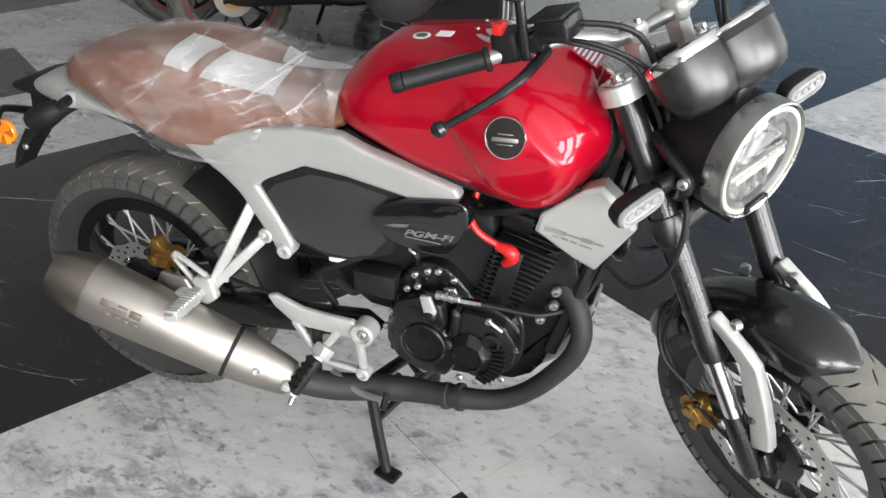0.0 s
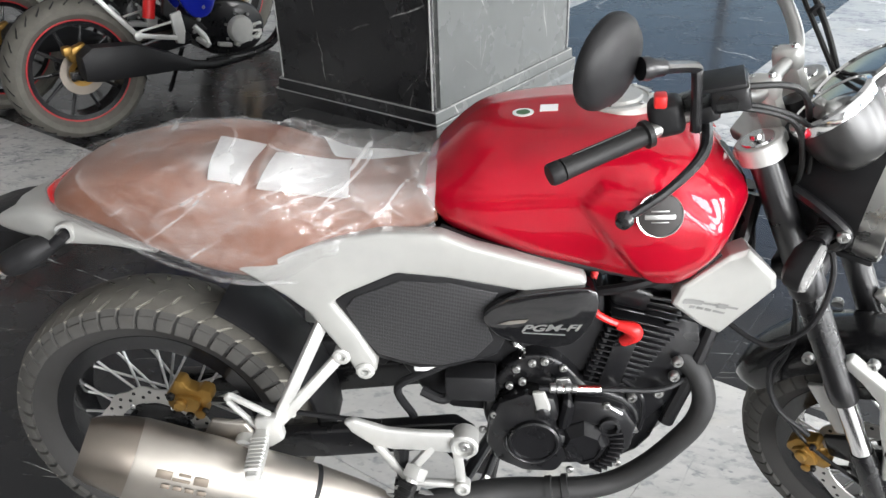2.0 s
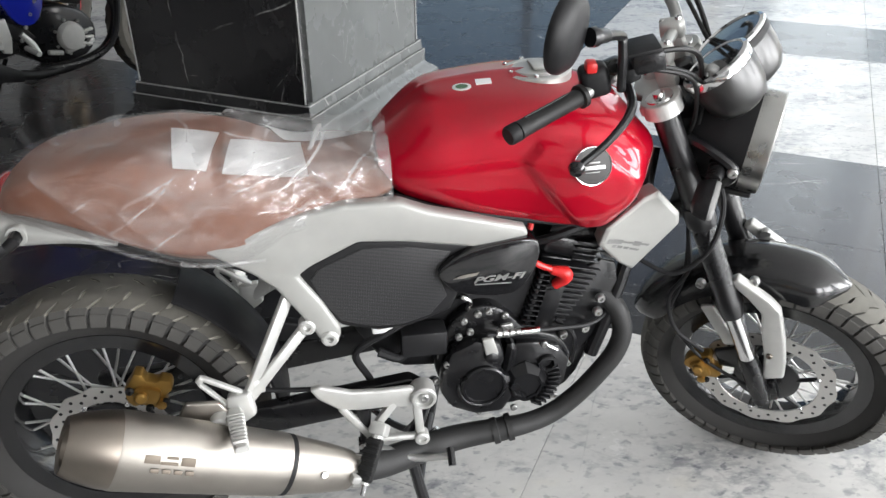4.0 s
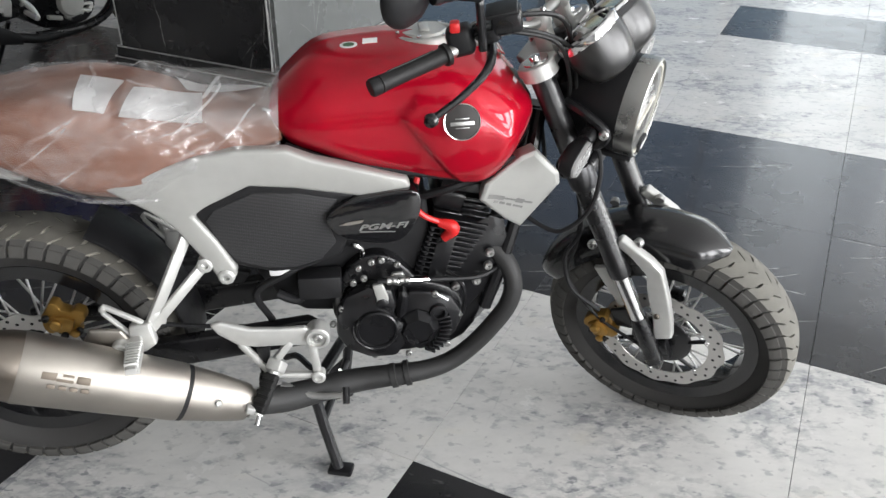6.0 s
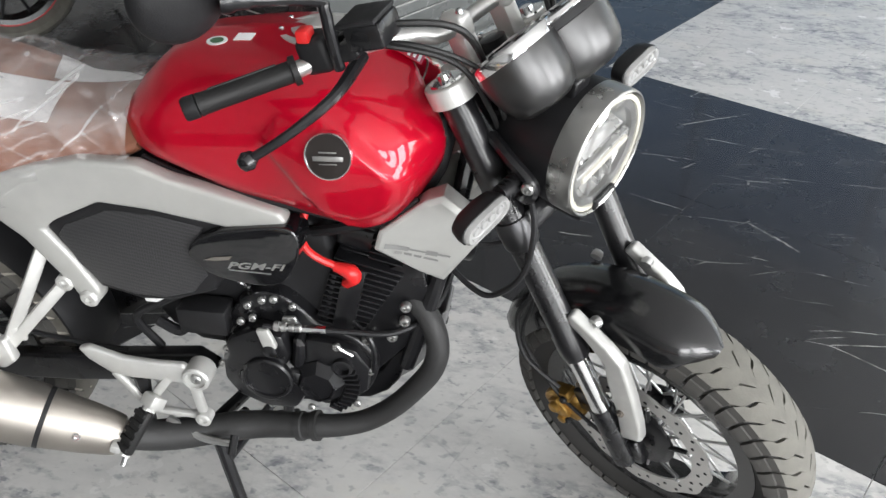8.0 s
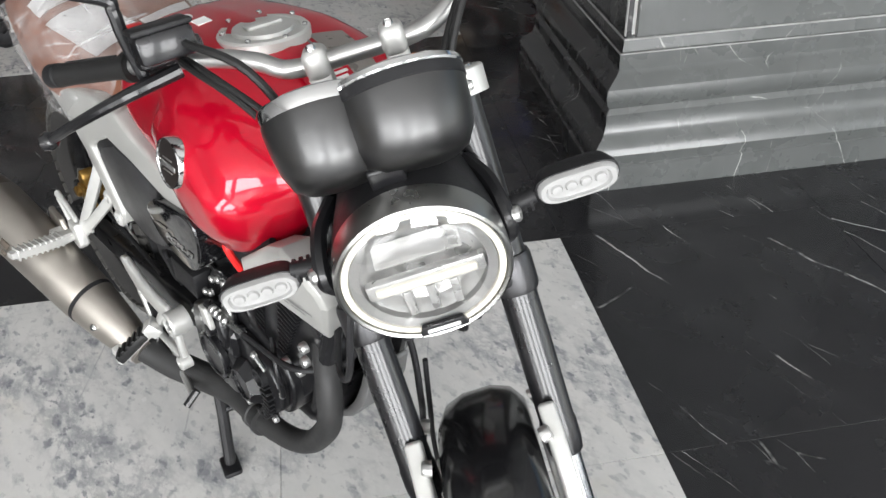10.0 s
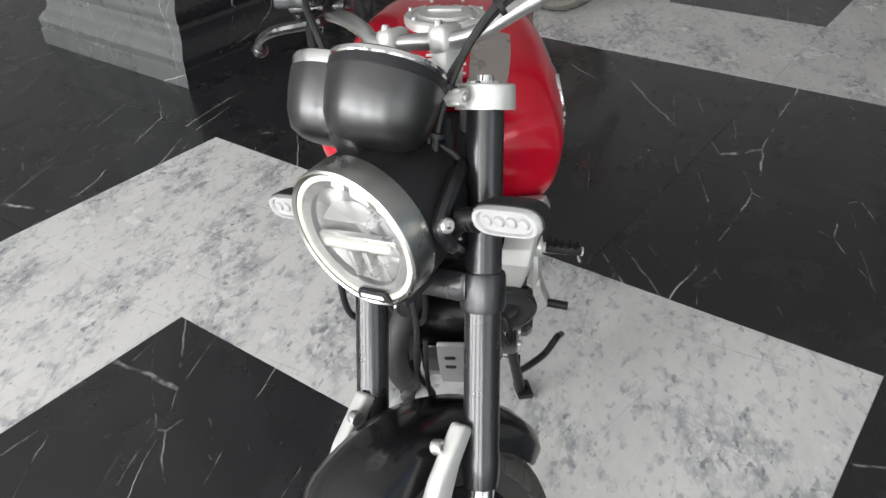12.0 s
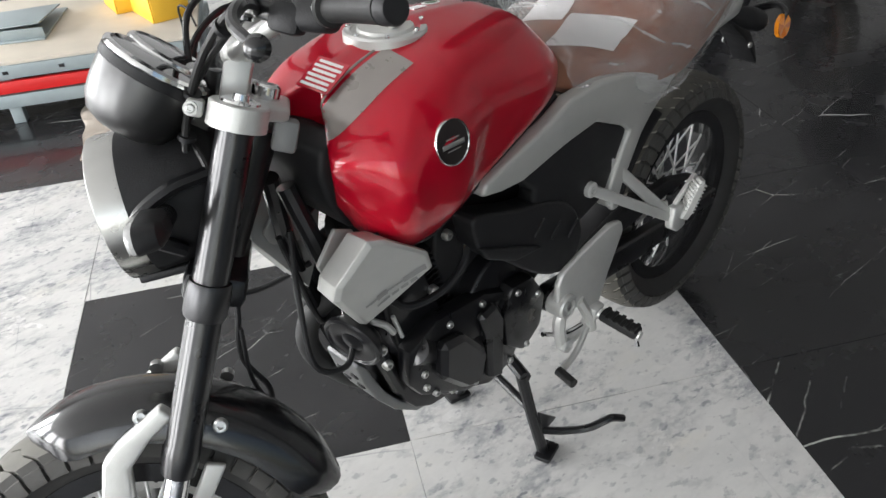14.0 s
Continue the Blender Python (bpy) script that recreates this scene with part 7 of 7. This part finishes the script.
        sp("rear_signal", tube([(-0.28, s * 0.05, 0.76), (-0.30, s * 0.14, 0.76)], [0.012, 0.022], 10, 1), ORANGE, root, "orange turn signal")
    sp("fuel_tank", skin(loft_half([(0.50, [(0.06, 0.80), (0.08, 0.83), (0.06, 0.86), (0, 0.88)]), (0.75, [(0.12, 0.78), (0.15, 0.85), (0.10, 0.98), (0, 1.0)]), (1.0, [(0.10, 0.80), (0.13, 0.86), (0.09, 0.98), (0, 1.0)]), (1.10, [(0.05, 0.85), (0.07, 0.88), (0.05, 0.94), (0, 0.95)])], 4, 4)), GLOSS, root, "gloss black fuel tank", 60)
    sp("seat", skin(loft_half([(-0.30, [(0.05, 0.90), (0.08, 0.92), (0.06, 0.96), (0, 0.97)]), (0.0, [(0.09, 0.84), (0.12, 0.87), (0.09, 0.93), (0, 0.94)]), (0.3, [(0.10, 0.78), (0.14, 0.80), (0.11, 0.84), (0, 0.85)]), (0.52, [(0.08, 0.80), (0.10, 0.82), (0.08, 0.86), (0, 0.87)])], 4, 4)), MATT, root, "black seat", 60)
    sp("mudguard", plate([(-0.30, 0.88), (-0.10, 0.84), (-0.26, 0.70), (-0.36, 0.52), (-0.40, 0.54), (-0.32, 0.74)], -0.06, 0.06, 0.006), MATT)
    sp("tail_light", box((-0.34, 0, 0.89), (0.03, 0.12, 0.05), 0.01), REDLENS, root, "red tail light")
    def lp(n, bm, *rest):
        return sp(n, moved(bm, Matrix.Translation((-0.045, 0, -0.045))), *rest)

    eng = lp("engine", join(plate(round_outline([(0.58, 0.42), (0.62, 0.53), (0.75, 0.55), (0.88, 0.50), (0.93, 0.40), (0.86, 0.30), (0.64, 0.31)], 3), -0.11, 0.12, 0.02),
                            box((0.86, 0, 0.62), (0.13, 0.15, 0.18), 0.012, (0, 15, 0))), BLACK, root, "black engine with pale alloy covers")
    lp("generator_cover", lathe([(0, 0.066), (0.022, 0.064), (0.032, 0.056), (0.034, 0.0)], (0.790, -0.105, 0.405), (0, -1, 0), 32), COVER, eng, "pale alloy round cover")
    for k in range(3):
        a = radians(8 - 22 * k)
        lp("cover_blade", box((0.790 + 0.080 * math.cos(a), -0.122, 0.405 + 0.080 * math.sin(a)), (0.062, 0.020, 0.013), 0.004, (0, -math.degrees(a) * 0.4, 0)), COVER, eng)
    lp("sump_casting", join(box((0.80, -0.115, 0.348), (0.10, 0.03, 0.020), 0.007, (0, -8, 0)), box((0.88, -0.112, 0.360), (0.05, 0.03, 0.024), 0.008, (0, -35, 0)), box((0.70, -0.115, 0.350), (0.07, 0.03, 0.020), 0.005, (0, 14, 0))), COVER, eng)
    for k in range(7):
        a = 2 * math.pi * k / 7
        lp("case_bolt", bolt((0.790 + 0.078 * math.cos(a), -0.112, 0.405 + 0.078 * math.sin(a)), (0, -1, 0), 0.007, 0.010), BOLT, eng)
    for k in range(5):
        lp("fin_edge", box((0.80 + 0.008 * k, -0.085, 0.565 + 0.016 * k), (0.13, 0.03, 0.005), 0.002, (0, 6, 0)), COVER, eng)
    for s in (-1, 1):
        lp("rear_bracket", join(beam((0.15, s * 0.11, 0.66), (0.29, s * 0.13, 0.475), 0.022, 0.014), beam((0.29, s * 0.13, 0.475), (0.46, s * 0.145, 0.435), 0.022, 0.012), beam((0.30, s * 0.13, 0.49), (0.47, s * 0.14, 0.510), 0.011, 0.010),
                                lathe([(0, 0.020), (0.014, 0.020), (0.018, 0.014)], (0.29, s * 0.13, 0.475), (0, s, 0), 16), plate([(0.445, 0.54), (0.495, 0.55), (0.505, 0.46), (0.490, 0.40), (0.455, 0.41)], s * 0.13, s * 0.148, 0.005)), ALLOY, root, "alloy footpeg bracket")
        lp("peg_arm", tube([(0.55, s * 0.14, 0.47), (0.585, s * 0.15, 0.42), (0.60, s * 0.16, 0.375)], [0.012, 0.015, 0.012], 8, 3), ALLOY)
        lp("lower_panel", plate(round_outline([(0.46, 0.72), (0.50, 0.60), (0.55, 0.510), (0.62, 0.500), (0.67, 0.56), (0.69, 0.72)], 2), s * 0.10, s * 0.15, 0.012), accent, root, "painted lower side panel")
        lp("frame_plate", plate([(0.44, 0.62), (0.50, 0.53), (0.58, 0.49), (0.62, 0.44), (0.54, 0.43), (0.42, 0.54)], s * 0.10, s * 0.135, 0.006), MATT)
    sp("inlet_hose", tube([(0.60, -0.10, 0.66), (0.66, -0.125, 0.62), (0.74, -0.12, 0.64), (0.80, -0.10, 0.70)], 0.012, 8), MATT, eng)
    sp("breather_hose", tube([(0.62, -0.11, 0.58), (0.58, -0.125, 0.52), (0.60, -0.13, 0.46)], 0.007, 8), MATT, eng)
    sp("drive_chain", box((0.30, 0.09, 0.345), (0.60, 0.014, 0.020), 0.003, (0, -4, 0)), BURNT)
    for k in range(4):
        sp("frame_bolt", bolt((0.50 + 0.03 * k, -0.142, 0.40 + 0.05 * k), (0, -1, 0), 0.009, 0.010), BOLT)
    for k in range(8):
        sp("cooling_fin", box((0.835 + 0.006 * k, 0, 0.54 + 0.022 * k), (0.19, 0.20, 0.005), 0.002, (0, 15, 0)), BLACK, eng)
    sp("frame_tube", tube([(1.10, -0.03, 0.88), (1.02, -0.13, 0.60), (0.96, -0.13, 0.32), (0.80, -0.13, 0.24), (0.55, -0.13, 0.25)], 0.016, 10), BLACK)
    sp("shock", tube([(0.42, 0, 0.70), (0.36, 0, 0.46)], 0.028, 12, 1), REDPLASTIC, root, "red shock spring")
    sp("exhaust", join(tube([(0.95, -0.06, 0.58), (1.02, -0.08, 0.42), (0.90, -0.11, 0.26), (0.60, -0.13, 0.23), (0.42, -0.15, 0.27)], 0.022, 12),
                       skin([[Vector((x, -0.165 + yy * w, z + zz * h)) for yy, zz in ((-1, -0.55), (-0.75, -1), (0.75, -1), (1, -0.55), (1, 0.55), (0.75, 1), (-0.75, 1), (-1, 0.55))] for x, z, w, h in ((-0.035, 0.355, 0.03, 0.03), (-0.03, 0.355, 0.045, 0.050), (0.02, 0.365, 0.052, 0.072), (0.20, 0.345, 0.050, 0.068), (0.36, 0.300, 0.032, 0.040), (0.45, 0.262, 0.022, 0.024))])), MATT, root, "matt black angular exhaust")
    sp("side_stand", tube([(0.55, 0.12, 0.26), (0.50, 0.24, 0.02)], 0.011, 8, 1), BLACK)
    sp("handlebar", tube([(1.0, -0.36, 1.06), (1.06, -0.2, 1.07), (1.08, 0, 1.03), (1.06, 0.2, 1.07), (1.0, 0.36, 1.06)], 0.012, 10), BLACK)
    sp("front_fairing", skin(loft_half([(1.10, [(0.07, 0.80), (0.10, 0.86), (0.08, 0.98), (0, 1.02)]), (1.25, [(0.04, 0.80), (0.07, 0.85), (0.05, 0.93), (0, 0.95)])], 4, 4)), accent)
    sp("front_fender", skin([[Vector((1.33 + r * math.cos(radians(d)), y, 0.305 + r * math.sin(radians(d)))) for r, y in ((0.315, -0.06), (0.335, -0.04), (0.34, 0), (0.335, 0.04), (0.315, 0.06), (0.325, 0.06), (0.345, 0.04), (0.35, 0), (0.345, -0.04), (0.325, -0.06))] for d in range(30, 150, 8)]), GLOSS)
    return root


HEAD = math.degrees(math.atan2(G1.y, G1.x))
stock_bike("motorcycle", pose(-1.578, 2.174, 0, 2, 0, HEAD - 11) @ Matrix.Scale(1.06, 4), BLUE, "parked black and blue motorcycle, red taped black wheels")
stock_bike("motorcycle", pose(-2.21, 2.52, 0, 2, 0, HEAD - 4) @ Matrix.Scale(1.06, 4), REDPLASTIC, "parked black and red motorcycle, red taped black wheels")
stock_bike("motorcycle", pose(-2.30, 0.10, 0, 0, 0, HEAD + 180), GLOSS, "parked all black motorcycle, red taped black wheels")

# ---- packing crate with boxes, and a cloth on the floor ----
crate = new("packing_crate")
crate.matrix_world = GRID @ Matrix.Translation((1.55 * TILE, -0.77 * TILE, 0))
tagged(crate, "low grey steel packing crate with beige board top", "crate")
W_, D_ = 2.2, 1.0
for z, h, nm, m in ((0.105, 0.055, "lower_rail", CRATE), (0.228, 0.055, "upper_rail", CRATE)):
    cut = 0.235 if nm == "lower_rail" else 0.0
    part(nm, box((W_ / 2 + cut / 2, -0.02, z), (W_ - cut, 0.035, h), 0.003), m, crate)
    part(nm, box((W_ / 2, -D_ + 0.02, z), (W_, 0.035, h), 0.003), m, crate)
    part(nm, box((0.02, -D_ / 2, z), (0.035, D_ - 0.08, h), 0.003), m, crate)
    part(nm, box((W_ - 0.02, -D_ / 2, z), (0.035, D_ - 0.08, h), 0.003), m, crate)
for x in (0.30, 0.80, 1.9):
    for y in (-0.05, -D_ + 0.05):
        part("crate_foot", box((x, y, 0.125), (0.05, 0.05, 0.25), 0.003), CRATE, crate)
part("red_strip", box((W_ / 2 + 0.08, -0.012, 0.166), (W_ - 0.26, 0.03, 0.05), 0.004), REDPLASTIC, crate, "red painted strip")
part("board", box((W_ / 2, -D_ / 2, 0.263), (W_ - 0.01, D_ - 0.02, 0.014), 0.003), CARD, crate, "dusty beige board top")
# dark sheet added behind the rails, standing for the crate's shaded inside
part("gap_shade_sheet", box((W_ / 2 + 0.10, -0.14, 0.135), (W_ - 0.30, 0.02, 0.18), 0.002), RUBBER, crate, "dark sheet added for the shade between the rails")
for k in range(5):
    part("rail_hole", box((0.12 + 0.22 * k, -0.0015, 0.228), (0.022, 0.003, 0.014), 0.001), MATT, crate)
part("wire_hook", tube([(0.06, -0.10, 0.27), (0.06, -0.10, 0.37), (0.02, -0.05, 0.37), (0.0, -0.03, 0.30)], 0.005, 6, 3), MATT, crate)


def open_box(name, m, size, label):
    root = new(name)
    root.matrix_world = crate.matrix_world @ m
    tagged(root, label, "box", "boxes on the crate")
    x, y, z = size
    for nm, c, s in (("side", (x / 2, 0, z / 2), (0.006, y, z)), ("side", (-x / 2, 0, z / 2), (0.006, y, z)), ("side", (0, y / 2, z / 2), (x - 0.008, 0.006, z)), ("side", (0, -y / 2, z / 2), (x - 0.008, 0.006, z)), ("bottom", (0, 0, 0.004), (x - 0.012, y - 0.012, 0.006))):
        part(nm, box(c, s, 0.001), YELLOW, root)
    part("divider", box((0.01, 0, z * 0.45), (0.005, y - 0.014, z * 0.85), 0.001), YELLOW, root)
    return root


open_box("card_box", pose(0.175, -0.42, 0.271, 0, 0, 24), (0.17, 0.30, 0.11), "open yellow card box on the crate")
open_box("card_box", pose(0.335, -0.60, 0.271, 0, 0, 20), (0.15, 0.22, 0.08), "open yellow card box on the crate")
carton = new("flat_carton")
carton.matrix_world = crate.matrix_world @ pose(0.86, -0.47, 0.2705, 0, 0, -4)
tagged(carton, "flattened grey cardboard carton lying on the crate", "carton")
part("bottom_flap", box((0, 0, 0.006), (0.46, 0.44, 0.010), 0.002), CRATE, carton)
part("side_flap", box((0, 0.205, 0.030), (0.46, 0.008, 0.050), 0.002, (-12, 0, 0)), CRATE, carton)
part("top_flap", box((-0.02, 0.02, 0.050), (0.40, 0.36, 0.006), 0.002, (4, 2, 0)), CRATE, carton)
cl = bmesh.new()
bmesh.ops.create_grid(cl, x_segments=44, y_segments=34, size=0.5)
for v in cl.verts:
    x, y = v.co.x, v.co.y
    a = math.atan2(y, x)
    edge = 1.0 + 0.22 * noise.noise(Vector((math.cos(a) * 1.4, math.sin(a) * 1.4, 3.0)))
    v.co.x, v.co.y = x * (0.50 - 0.18 * y) * edge, y * 0.54 * edge
    n3 = noise.noise(Vector((x * 5, y * 7, 1.7))) + 0.5 * noise.noise(Vector((x * 13, y * 11, 7.7)))
    v.co.z = 0.010 + 0.030 * max(0, n3 + 0.30) * max(0.0, 1 - (x * x + y * y) * 2.0)
bmesh.ops.solidify(cl, geom=cl.faces[:], thickness=0.004)
cloth = part("floor_cloth", cl, CLOTH, None, "", 80)
cloth.matrix_world = GRID @ Matrix.Translation((1.90 * TILE, -0.61 * TILE, 0)) @ pose(0, 0, 0, 0, 0, 195)
tagged(cloth, "crumpled dusty beige cloth lying on the floor", "cloth")

# ---- floor tiles ----


def white_tile(i, j):
    """The pattern: white frames of three by three tiles round a black one, two black tiles between them."""
    if i >= 5 and 0 <= j <= 4:
        return not (i == 7 and j in (1, 2))
    p, q_ = i % 5, j % 5
    return p < 3 and q_ < 3 and not (p == 1 and q_ == 1)


tile_mesh = {}
for key, m in (("white", WHITE_MARBLE), ("black", BLACK_MARBLE)):
    tb = box((0, 0, -0.006), (TILE - 0.0012, TILE - 0.0012, 0.012), 0.0006, None, 1)
    tm = bpy.data.meshes.new(key + "_tile")
    tb.to_mesh(tm)
    tb.free()
    tm.materials.append(m)
    tile_mesh[key] = tm
rest = {"white": bmesh.new(), "black": bmesh.new()}
for i in range(int(A0), int(A1)):
    for j in range(int(B0), int(B1)):
        key = "white" if white_tile(i, j) else "black"
        place = Matrix.Translation(((j + 0.5) * TILE, (i + 0.5) * TILE, 0))
        if -5 <= i < 11 and -7 <= j < 7:
            t = new("tile", tile_mesh[key])
            t.parent = floor
            t.matrix_local = place
        else:
            bmesh.ops.create_cube(rest[key], size=1.0, matrix=place @ Matrix.Translation((0, 0, -0.006)) @ Matrix.Diagonal((TILE - 0.0012, TILE - 0.0012, 0.012, 1)))
for key, m in (("white", WHITE_MARBLE), ("black", BLACK_MARBLE)):
    tagged(part("far_tiles", rest[key], m, floor, smooth=False), kind="stuff")
